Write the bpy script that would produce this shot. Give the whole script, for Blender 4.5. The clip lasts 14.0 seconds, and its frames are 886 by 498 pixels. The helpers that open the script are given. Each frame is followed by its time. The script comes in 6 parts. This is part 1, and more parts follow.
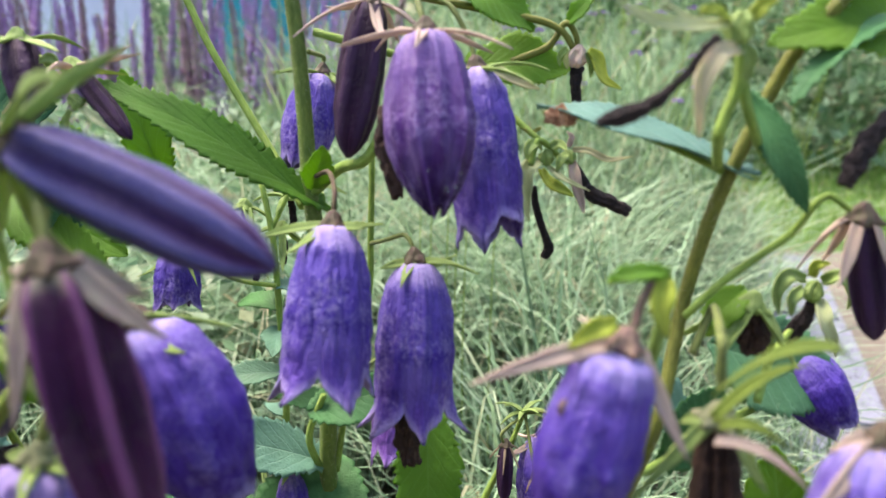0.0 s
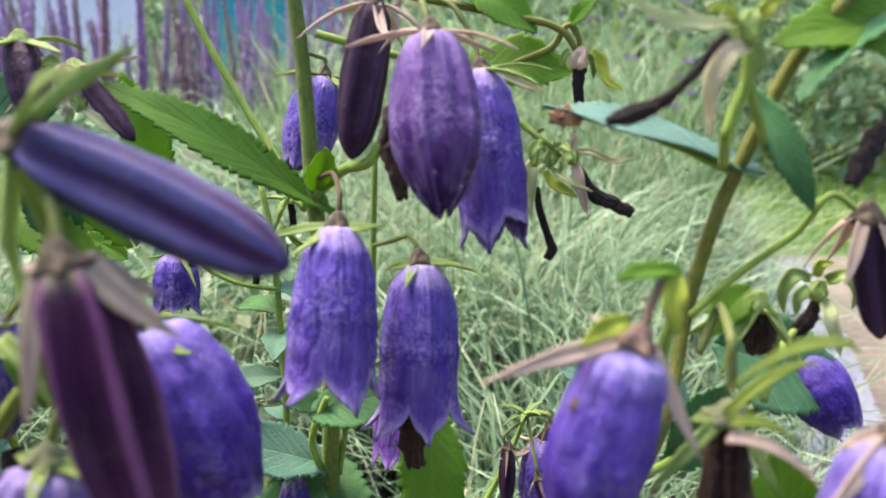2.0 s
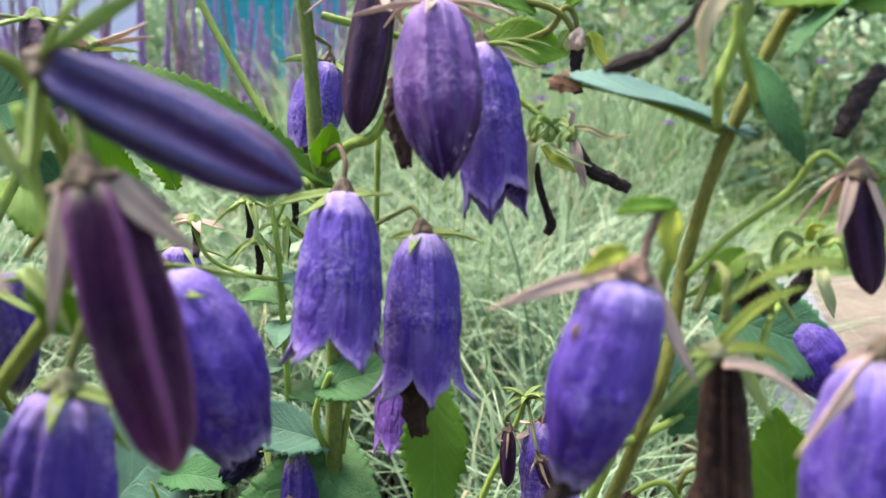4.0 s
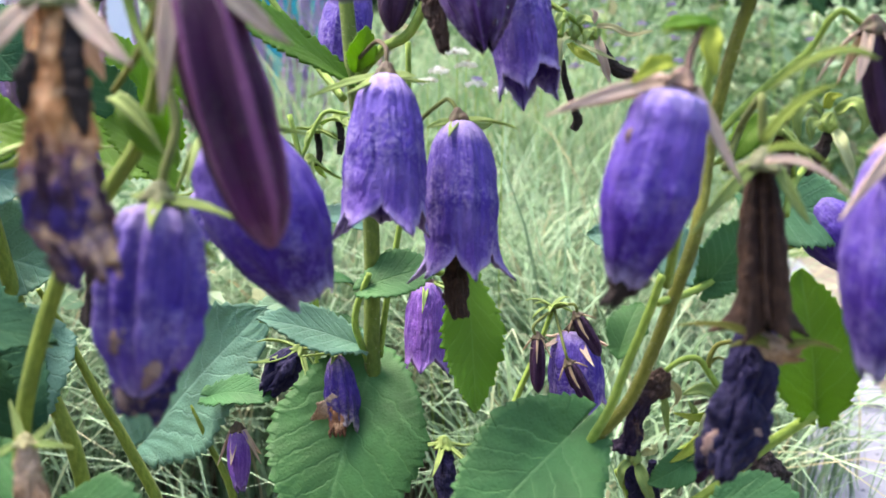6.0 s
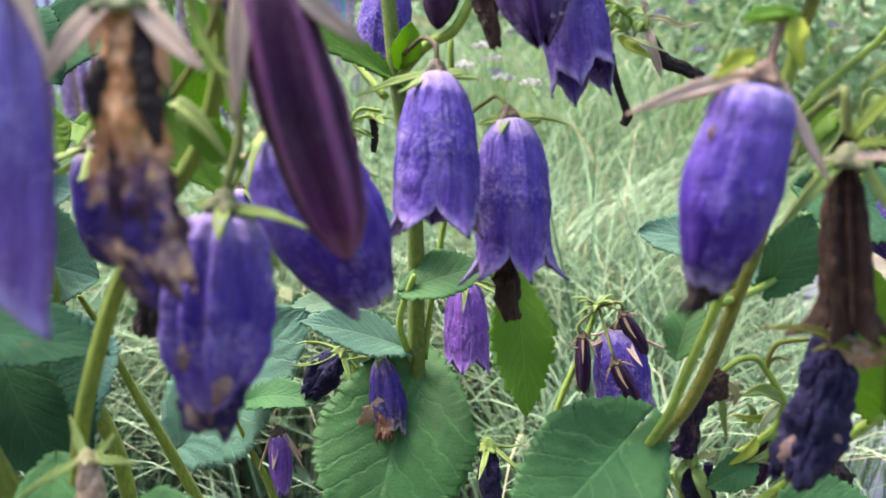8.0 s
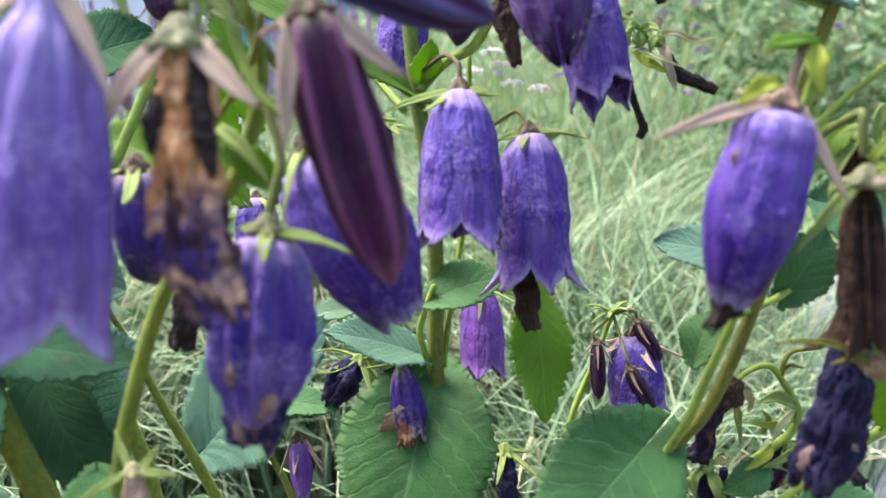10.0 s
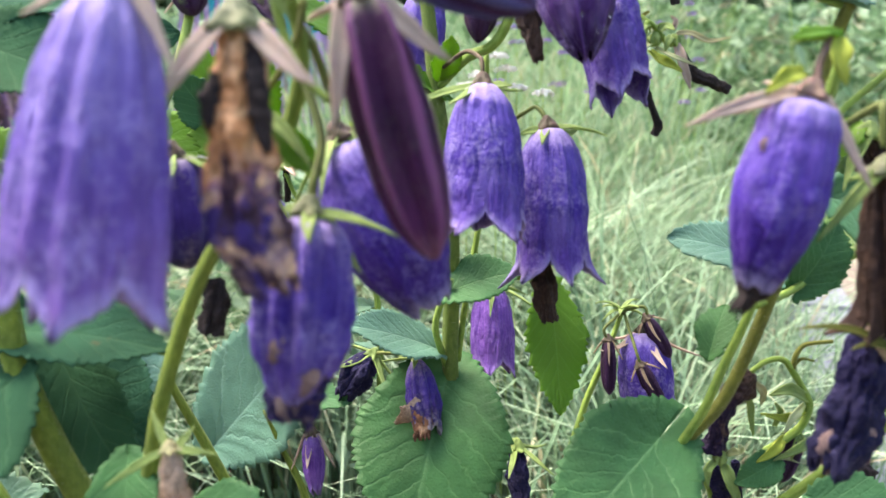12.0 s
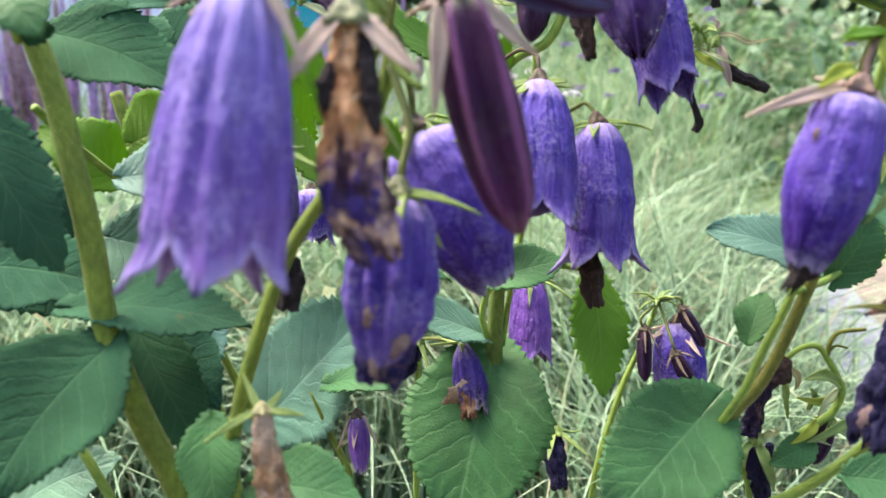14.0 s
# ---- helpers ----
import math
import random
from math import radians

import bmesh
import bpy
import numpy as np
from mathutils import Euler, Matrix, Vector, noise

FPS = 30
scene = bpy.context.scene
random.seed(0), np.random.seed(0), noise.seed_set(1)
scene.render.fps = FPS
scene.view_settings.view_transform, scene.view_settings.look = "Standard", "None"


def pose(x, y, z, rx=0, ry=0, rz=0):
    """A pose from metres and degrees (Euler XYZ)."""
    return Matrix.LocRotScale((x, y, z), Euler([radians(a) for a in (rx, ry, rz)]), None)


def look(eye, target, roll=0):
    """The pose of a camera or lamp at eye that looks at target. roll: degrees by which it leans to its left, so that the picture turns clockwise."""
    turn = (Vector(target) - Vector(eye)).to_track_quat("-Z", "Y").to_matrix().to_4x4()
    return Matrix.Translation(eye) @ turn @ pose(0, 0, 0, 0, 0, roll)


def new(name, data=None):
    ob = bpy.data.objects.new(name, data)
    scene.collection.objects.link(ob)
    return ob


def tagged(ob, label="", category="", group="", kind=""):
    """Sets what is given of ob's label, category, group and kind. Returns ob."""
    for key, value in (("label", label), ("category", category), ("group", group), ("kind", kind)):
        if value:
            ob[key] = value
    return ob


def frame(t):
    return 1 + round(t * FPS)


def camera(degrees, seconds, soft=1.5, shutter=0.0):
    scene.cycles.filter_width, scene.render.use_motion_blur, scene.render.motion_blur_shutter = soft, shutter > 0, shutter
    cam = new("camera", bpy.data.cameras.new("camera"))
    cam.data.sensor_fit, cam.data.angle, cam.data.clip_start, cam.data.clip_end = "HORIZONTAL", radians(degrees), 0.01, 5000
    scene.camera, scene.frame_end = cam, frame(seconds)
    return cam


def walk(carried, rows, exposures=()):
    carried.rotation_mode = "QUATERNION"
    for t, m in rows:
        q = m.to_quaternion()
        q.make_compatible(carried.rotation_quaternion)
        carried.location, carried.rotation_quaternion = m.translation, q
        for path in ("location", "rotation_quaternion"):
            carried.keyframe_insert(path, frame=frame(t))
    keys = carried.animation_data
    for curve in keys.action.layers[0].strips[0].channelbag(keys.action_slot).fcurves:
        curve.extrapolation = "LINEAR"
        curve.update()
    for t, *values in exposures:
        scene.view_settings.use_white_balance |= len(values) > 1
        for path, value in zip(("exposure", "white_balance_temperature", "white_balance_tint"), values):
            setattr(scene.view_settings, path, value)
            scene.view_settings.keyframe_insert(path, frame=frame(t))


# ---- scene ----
cam = camera(58.43, 14.0, soft=1.5)
cam.data.dof.use_dof = True
cam.data.dof.focus_distance = 0.35
cam.data.dof.aperture_fstop = 13.0
PATH = [
    (0, (0.00339, 0.00028, 0.55154), (-0.00061, 0.48022, 0.41140), 1.75),
    (0.5, (0.00489, -0.00427, 0.55260), (0.00218, 0.47554, 0.41196), 1.54),
    (1, (0.00452, -0.00547, 0.55270), (0.00325, 0.47476, 0.41350), 1.68),
    (1.5, (0.00404, -0.00402, 0.55259), (0.00286, 0.47624, 0.41347), 1.55),
    (2, (0.00012, 0.00006, 0.55011), (-0.00001, 0.48100, 0.41337), 1.69),
    (2.2, (0.00034, 0.00402, 0.54895), (-0.00237, 0.48503, 0.41251), 1.68),
    (4.3, (-0.00184, -0.01519, 0.52574), (0.00065, 0.47153, 0.41128), 1.52),
    (4.5, (-0.00722, -0.01883, 0.51739), (0.00095, 0.46882, 0.40723), 0.69),
    (5, (-0.01271, -0.02848, 0.49889), (-0.00424, 0.46072, 0.39590), 0.51),
    (5.5, (-0.01284, -0.02701, 0.50085), (-0.00548, 0.46034, 0.38934), 0.09),
    (6, (-0.01515, -0.03248, 0.49740), (-0.01028, 0.45417, 0.38274), 0.04),
    (6.5, (-0.01576, -0.03229, 0.49931), (-0.01571, 0.45358, 0.38126), -0.39),
    (7, (-0.01835, -0.02979, 0.49036), (-0.01967, 0.45704, 0.37637), -1.24),
    (7.5, (-0.02455, -0.03112, 0.49039), (-0.02372, 0.45585, 0.37699), -1.48),
    (8, (-0.02769, -0.02553, 0.49879), (-0.03095, 0.46006, 0.37966), -0.99),
    (8.2, (-0.03157, -0.02849, 0.50415), (-0.03072, 0.45633, 0.38187), -0.82),
    (10.3, (-0.03583, -0.03056, 0.50499), (-0.04012, 0.45506, 0.38600), -1.31),
    (10.5, (-0.03850, -0.03045, 0.50348), (-0.03999, 0.45531, 0.38504), -1.02),
    (11, (-0.04032, -0.02992, 0.50485), (-0.03983, 0.45539, 0.38457), -0.87),
    (11.5, (-0.04056, -0.03040, 0.50343), (-0.04225, 0.45541, 0.38516), -0.91),
    (12, (-0.04415, -0.03641, 0.50038), (-0.04306, 0.45039, 0.38627), -0.71),
    (12.5, (-0.04077, -0.04079, 0.50150), (-0.04348, 0.44574, 0.38628), -0.80),
    (13, (-0.04422, -0.04485, 0.50084), (-0.05093, 0.44178, 0.38620), -0.57),
    (13.5, (-0.05691, -0.05205, 0.49929), (-0.05398, 0.43580, 0.38974), -0.37),
    (14, (-0.05990, -0.05305, 0.49815), (-0.06503, 0.43425, 0.38630), -0.14),
]
walk(cam, [(t, look(eye, target, roll)) for t, eye, target, roll in PATH], exposures=[(0, 2.22, 6800, 23), (2.2, 2.22, 6800, 23), (4.4, 2.34, 6800, 23), (5, 2.57, 6800, 23), (6.5, 2.53, 6800, 23), (8, 2.42, 6800, 23), (10.5, 2.48, 6800, 23), (11.5, 2.56, 6800, 23), (13.5, 2.58, 6800, 23), (14, 2.5, 6800, 23)])

# world and light: an overcast bright day
world = bpy.data.worlds.new("overcast_sky")
scene.world = world
world.use_nodes = True
wn = world.node_tree
sky = wn.nodes.new("ShaderNodeTexSky")
sky.sky_type = "NISHITA"
sky.sun_disc = False
sky.sun_elevation = radians(55)
sky.sun_rotation = radians(-40)
sky.dust_density = 4.0
sky.air_density = 1.0
bg = wn.nodes["Background"]
bg.inputs["Strength"].default_value = 0.15
wn.links.new(sky.outputs["Color"], bg.inputs["Color"])
sun_data = bpy.data.lights.new("sun", "SUN")
sun_data.energy, sun_data.angle, sun_data.color = 1.5, radians(25), (1.0, 0.96, 0.9)
sun = new("sun", sun_data)
sun.matrix_world = look((-1.6, 1.0, 4.0), (0, 0.4, 0.4))


# ---- materials ----
def material(name, rough=0.6, spec=0.4):
    m = bpy.data.materials.new(name)
    m.use_nodes = True
    b = m.node_tree.nodes["Principled BSDF"]
    b.inputs["Roughness"].default_value = rough
    b.inputs["Specular IOR Level"].default_value = spec
    return m, m.node_tree.nodes, m.node_tree.links, b


def ramp(nodes, stops, mode="LINEAR"):
    r = nodes.new("ShaderNodeValToRGB")
    r.color_ramp.interpolation = mode
    while len(r.color_ramp.elements) < len(stops):
        r.color_ramp.elements.new(0.5)
    for e, (p, c) in zip(r.color_ramp.elements, stops):
        e.position, e.color = p, (*c, 1)
    return r


def noise_tex(nodes, links, scale, detail=4.0, source="Object", stretch=None, rough=0.55, distort=0.0):
    tc = nodes.new("ShaderNodeTexCoord")
    n = nodes.new("ShaderNodeTexNoise")
    n.inputs["Scale"].default_value, n.inputs["Detail"].default_value = scale, detail
    n.inputs["Roughness"].default_value, n.inputs["Distortion"].default_value = rough, distort
    vec = tc.outputs[source]
    if stretch:
        mp = nodes.new("ShaderNodeMapping")
        mp.inputs["Scale"].default_value = stretch
        links.new(vec, mp.inputs["Vector"])
        vec = mp.outputs["Vector"]
    links.new(vec, n.inputs["Vector"])
    return n


def mixed(nodes, links, fac, a, b, blend="MIX"):
    m = nodes.new("ShaderNodeMix")
    m.data_type, m.blend_type = "RGBA", blend
    for sock, v in ((m.inputs["Factor"], fac), (m.inputs["A"], a), (m.inputs["B"], b)):
        if hasattr(v, "links"):
            links.new(v, sock)
        else:
            sock.default_value = v if isinstance(v, float) else (*v, 1)
    return m.outputs["Result"]


def bumped(nodes, links, b, height, strength, distance):
    bp = nodes.new("ShaderNodeBump")
    bp.inputs["Strength"].default_value, bp.inputs["Distance"].default_value = strength, distance
    links.new(height, bp.inputs["Height"])
    links.new(bp.outputs["Normal"], b.inputs["Normal"])
    return bp


def glow_through(nodes, links, b, colour, amount):
    """Light that comes through thin tissue."""
    t = nodes.new("ShaderNodeBsdfTranslucent")
    if hasattr(colour, "links"):
        links.new(colour, t.inputs["Color"])
    else:
        t.inputs["Color"].default_value = (*colour, 1)
    mx = nodes.new("ShaderNodeMixShader")
    mx.inputs["Fac"].default_value = amount
    links.new(b.outputs["BSDF"], mx.inputs[1])
    links.new(t.outputs["BSDF"], mx.inputs[2])
    links.new(mx.outputs["Shader"], nodes["Material Output"].inputs["Surface"])


def petal_material(name, top, mid, low, pale, speck=0.5, rough=0.5, tip=None, tip_at=0.8, sheen=0.05, blotch=0.75, ridge=None, ridge_at=(0.55, 0.92), neck_at=0.07):
    """A corolla: u runs round it, v from the calyx to the rim."""
    m, n, l, b = material(name, rough, 0.16)
    uv = n.new("ShaderNodeUVMap")
    sep = n.new("ShaderNodeSeparateXYZ")
    l.new(uv.outputs["UV"], sep.inputs["Vector"])
    stops = [(0.0, pale), (neck_at * 0.35, tuple(0.6 * p + 0.4 * q for p, q in zip(pale, top))), (neck_at, top), (0.5, mid)]
    stops += [(tip_at, low), (min(tip_at + 0.1, 0.99), tip)] if tip else [(0.9, low)]
    wob = noise_tex(n, l, 120, 3)
    add = n.new("ShaderNodeMath")
    add.operation = "MULTIPLY_ADD"
    add.inputs[1].default_value = 0.16
    l.new(wob.outputs["Fac"], add.inputs[0])
    sub = n.new("ShaderNodeMath")
    sub.operation = "SUBTRACT"
    sub.inputs[1].default_value = 0.08
    l.new(sep.outputs["Y"], sub.inputs[0])
    l.new(sub.outputs["Value"], add.inputs[2])
    r = ramp(n, stops)
    l.new(add.outputs["Value"], r.inputs["Fac"])
    # faint lengthwise veins
    vein = noise_tex(n, l, 1.0, 4, "UV", (70, 3.0, 1), 0.6)
    vr = ramp(n, [(0.3, (0.55, 0.52, 0.66)), (0.7, (1.28, 1.28, 1.14))])
    l.new(vein.outputs["Fac"], vr.inputs["Fac"])
    col = mixed(n, l, 0.8, r.outputs["Color"], vr.outputs["Color"], "MULTIPLY")
    # blotches of deeper and of bluer violet, and a fine crackle of darker lines
    blot = noise_tex(n, l, 190, 4, "Object", (1, 1, 0.6), 0.6, 0.4)
    bl = ramp(n, [(0.32, (0.66, 0.55, 0.72)), (0.52, (1.0, 1.0, 1.0)), (0.7, (1.35, 1.45, 1.18))])
    l.new(blot.outputs["Fac"], bl.inputs["Fac"])
    col = mixed(n, l, blotch, col, bl.outputs["Color"], "MULTIPLY")
    crack = n.new("ShaderNodeTexVoronoi")
    crack.feature = "DISTANCE_TO_EDGE"
    crack.inputs["Scale"].default_value = 1.0
    cm = n.new("ShaderNodeMapping")
    cm.inputs["Scale"].default_value = (820, 820, 330)
    ct = n.new("ShaderNodeTexCoord")
    l.new(ct.outputs["Object"], cm.inputs["Vector"])
    l.new(cm.outputs["Vector"], crack.inputs["Vector"])
    ck = ramp(n, [(0.0, (0.6, 0.55, 0.7)), (0.12, (1, 1, 1))])
    l.new(crack.outputs["Distance"], ck.inputs["Fac"])
    col = mixed(n, l, blotch * 0.55, col, ck.outputs["Color"], "MULTIPLY")
    # paler rim and dark lobe tips, or paler ridges on a bud
    rim_uv = n.new("ShaderNodeUVMap")
    rim_uv.uv_map = "rim"
    rs = n.new("ShaderNodeSeparateXYZ")
    l.new(rim_uv.outputs["UV"], rs.inputs["Vector"])
    if ridge:
        rr = ramp(n, [(ridge_at[0], (0, 0, 0)), (ridge_at[1], (0.85, 0.85, 0.85))])
        l.new(rs.outputs["Y"], rr.inputs["Fac"])
        col = mixed(n, l, rr.outputs["Color"], col, ridge)
    else:
        rr = ramp(n, [(0.92, (0, 0, 0)), (0.99, (0.55, 0.55, 0.55))])
        l.new(rs.outputs["X"], rr.inputs["Fac"])
        col = mixed(n, l, rr.outputs["Color"], col, pale)
        tm = n.new("ShaderNodeMath")
        tm.operation = "MULTIPLY"
        l.new(rs.outputs["X"], tm.inputs[0])
        l.new(rs.outputs["Y"], tm.inputs[1])
        tr = ramp(n, [(0.86, (0, 0, 0)), (0.95, (0.9, 0.9, 0.9))])
        l.new(tm.outputs["Value"], tr.inputs["Fac"])
        col = mixed(n, l, tr.outputs["Color"], col, (0.02, 0.01, 0.06))
    # dusty pale patches
    sp = noise_tex(n, l, 650, 5, "Object", None, 0.7)
    patch = noise_tex(n, l, 70, 2)
    mul = n.new("ShaderNodeMath")
    mul.operation = "MULTIPLY"
    l.new(sp.outputs["Fac"], mul.inputs[0])
    l.new(patch.outputs["Fac"], mul.inputs[1])
    sr = ramp(n, [(0.235, (0, 0, 0)), (0.39, (speck, speck, speck))])
    l.new(mul.outputs["Value"], sr.inputs["Fac"])
    col = mixed(n, l, sr.outputs["Color"], col, pale)
    # broad faded areas
    fade = noise_tex(n, l, 105, 3, "Object", (1, 1, 0.55), 0.5, 0.3)
    fd = ramp(n, [(0.5, (0, 0, 0)), (0.7, (speck * 0.5, speck * 0.5, speck * 0.5))])
    l.new(fade.outputs["Fac"], fd.inputs["Fac"])
    col = mixed(n, l, fd.outputs["Color"], col, tuple(0.55 * p + 0.45 * q for p, q in zip(pale, top)))
    l.new(col, b.inputs["Base Color"])
    hgt = n.new("ShaderNodeMath")
    hgt.operation = "ADD"
    l.new(vein.outputs["Fac"], hgt.inputs[0])
    l.new(sp.outputs["Fac"], hgt.inputs[1])
    wr = noise_tex(n, l, 1.0, 5, "Object", (520, 520, 90), 0.62, 0.3)
    hg2 = n.new("ShaderNodeMath")
    hg2.operation = "MULTIPLY_ADD"
    hg2.inputs[1].default_value = 0.8
    l.new(wr.outputs["Fac"], hg2.inputs[0])
    l.new(hgt.outputs["Value"], hg2.inputs[2])
    hg3 = n.new("ShaderNodeMath")
    hg3.operation = "MULTIPLY_ADD"
    hg3.inputs[1].default_value = 0.9
    l.new(crack.outputs["Distance"], hg3.inputs[0])
    l.new(hg2.outputs["Value"], hg3.inputs[2])
    bumped(n, l, b, hg3.outputs["Value"], 0.75, 0.0009)
    b.inputs["Sheen Weight"].default_value = sheen
    b.inputs["Sheen Roughness"].default_value = 0.5
    b.inputs["Sheen Tint"].default_value = (0.7, 0.65, 1.0, 1)
    glow_through(n, l, b, col, 0.2)
    return m


VIOLET = petal_material("violet_petal", (0.125, 0.088, 0.40), (0.057, 0.030, 0.275), (0.12, 0.068, 0.335), (0.42, 0.36, 0.60), 0.5, neck_at=0.14)
PURPLE = petal_material("plum_petal", (0.20, 0.125, 0.35), (0.085, 0.026, 0.175), (0.030, 0.007, 0.06), (0.36, 0.28, 0.48), 0.6, 0.4, ridge=(0.15, 0.07, 0.25), ridge_at=(0.9, 1.0))
LILAC = petal_material("lilac_petal", (0.225, 0.175, 0.49), (0.135, 0.085, 0.36), (0.21, 0.115, 0.38), (0.50, 0.44, 0.74), 0.4, blotch=0.5, neck_at=0.22)
BLUE_TIP = petal_material("ageing_violet_petal", (0.15, 0.10, 0.42), (0.064, 0.029, 0.295), (0.040, 0.012, 0.18), (0.42, 0.38, 0.66), 0.28, 0.5, (0.012, 0.008, 0.05), 0.86, neck_at=0.12)
NAVY_PETAL = petal_material("navy_violet_petal", (0.07, 0.04, 0.26), (0.045, 0.024, 0.19), (0.016, 0.010, 0.07), (0.42, 0.38, 0.34), 0.35, 0.42)
PALE = petal_material("far_violet_petal", (0.19, 0.09, 0.37), (0.15, 0.06, 0.31), (0.21, 0.10, 0.39), (0.38, 0.28, 0.52), 0.3)
BUD = petal_material("dark_bud_petal", (0.055, 0.010, 0.048), (0.030, 0.004, 0.030), (0.08, 0.015, 0.065), (0.40, 0.40, 0.24), 0.06, 0.38, (0.20, 0.085, 0.14), 0.9, sheen=0.0, blotch=0.4, ridge=(0.20, 0.065, 0.165), ridge_at=(0.9, 1.0))
BUD_DARK = petal_material("blackish_bud_petal", (0.03, 0.010, 0.03), (0.018, 0.005, 0.022), (0.04, 0.012, 0.04), (0.2, 0.16, 0.14), 0.1, 0.4, sheen=0.0, blotch=0.4, ridge=(0.05, 0.022, 0.06))
# ridge colour paints in the lavender-blue highlight along the slate bud's ridges
BUD_BLUE = petal_material("slate_bud_petal", (0.035, 0.02, 0.10), (0.026, 0.012, 0.07), (0.06, 0.02, 0.08), (0.2, 0.16, 0.2), 0.1, 0.4, sheen=0.1, blotch=0.4, ridge=(0.078, 0.080, 0.22))


def withered_material(name, a, b_, c, upper=0.5, soft=0.25, scale=160, rare=0.56, dark=None):
    """Shrivelled tissue: one colour above, another below, patches of a third."""
    m, n, l, b = material(name, 0.62, 0.2)
    uv = n.new("ShaderNodeUVMap")
    sep = n.new("ShaderNodeSeparateXYZ")
    l.new(uv.outputs["UV"], sep.inputs["Vector"])
    wob = noise_tex(n, l, scale, 5, rough=0.65)
    add = n.new("ShaderNodeMath")
    add.operation = "MULTIPLY_ADD"
    add.inputs[1].default_value = 0.7
    l.new(wob.outputs["Fac"], add.inputs[0])
    l.new(sep.outputs["Y"], add.inputs[2])
    r = ramp(n, [(min(0.98, (upper + 0.35 - soft / 2) / 1.7), a), (min(0.99, (upper + 0.35 + soft / 2) / 1.7), b_)])
    dv = n.new("ShaderNodeMath")
    dv.operation = "DIVIDE"
    dv.inputs[1].default_value = 1.7
    l.new(add.outputs["Value"], dv.inputs[0])
    l.new(dv.outputs["Value"], r.inputs["Fac"])
    pt = noise_tex(n, l, scale * 1.3, 4, rough=0.6, distort=0.6)
    pr = ramp(n, [(rare - 0.03, (0, 0, 0)), (rare + 0.13, (0.9, 0.9, 0.9))])
    l.new(pt.outputs["Fac"], pr.inputs["Fac"])
    col = mixed(n, l, pr.outputs["Color"], r.outputs["Color"], c)
    if dark:
        dk = noise_tex(n, l, 1.0, 4, "UV", (6.0, 2.2, 1), 0.6, 0.7)
        dr = ramp(n, [(0.40, (0.95, 0.95, 0.95)), (0.50, (0, 0, 0))])
        l.new(dk.outputs["Fac"], dr.inputs["Fac"])
        col = mixed(n, l, dr.outputs["Color"], col, dark)
    fine = noise_tex(n, l, scale * 6, 4, rough=0.7)
    fr = ramp(n, [(0.3, (0.45, 0.45, 0.5)), (0.7, (1.35, 1.3, 1.25))])
    l.new(fine.outputs["Fac"], fr.inputs["Fac"])
    col = mixed(n, l, 0.8, col, fr.outputs["Color"], "MULTIPLY")
    l.new(col, b.inputs["Base Color"])
    bumped(n, l, b, fine.outputs["Fac"], 0.9, 0.0012)
    return m


BROWN_BLUE = withered_material("withered_tan_and_navy", (0.40, 0.19, 0.07), (0.034, 0.019, 0.12), (0.72, 0.48, 0.25), 0.56, 0.15, 85, 0.53, (0.030, 0.012, 0.020))
BROWN = withered_material("withered_dark_brown", (0.022, 0.012, 0.008), (0.032, 0.018, 0.012), (0.08, 0.047, 0.028), 0.5, 0.5, 120, 0.51)
NAVY = withered_material("withered_navy", (0.009, 0.008, 0.045), (0.006, 0.006, 0.032), (0.06, 0.055, 0.11), 0.5, 0.5, 150, 0.6)
SCARRED = withered_material("navy_rim_with_scars", (0.014, 0.008, 0.07), (0.012, 0.008, 0.05), (0.36, 0.24, 0.15), 0.5, 0.5, 170, 0.55)
WINE = withered_material("withered_wine", (0.05, 0.03, 0.018), (0.012, 0.006, 0.025), (0.12, 0.07, 0.045), 0.3, 0.3, 130, 0.58)
BLACK = withered_material("withered_black", (0.015, 0.012, 0.012), (0.02, 0.015, 0.013), (0.05, 0.035, 0.025), 0.5, 0.5)
TAN_BROWN = withered_material("withered_rust", (0.24, 0.12, 0.05), (0.12, 0.055, 0.025), (0.34, 0.22, 0.12), 0.5, 0.5)
SCAR = withered_material("scar_tissue", (0.36, 0.25, 0.20), (0.20, 0.13, 0.11), (0.48, 0.37, 0.30), 0.5, 0.5, 300)
TAN = withered_material("withered_tan", (0.42, 0.32, 0.21), (0.25, 0.15, 0.07), (0.52, 0.42, 0.30), 0.5, 0.5)


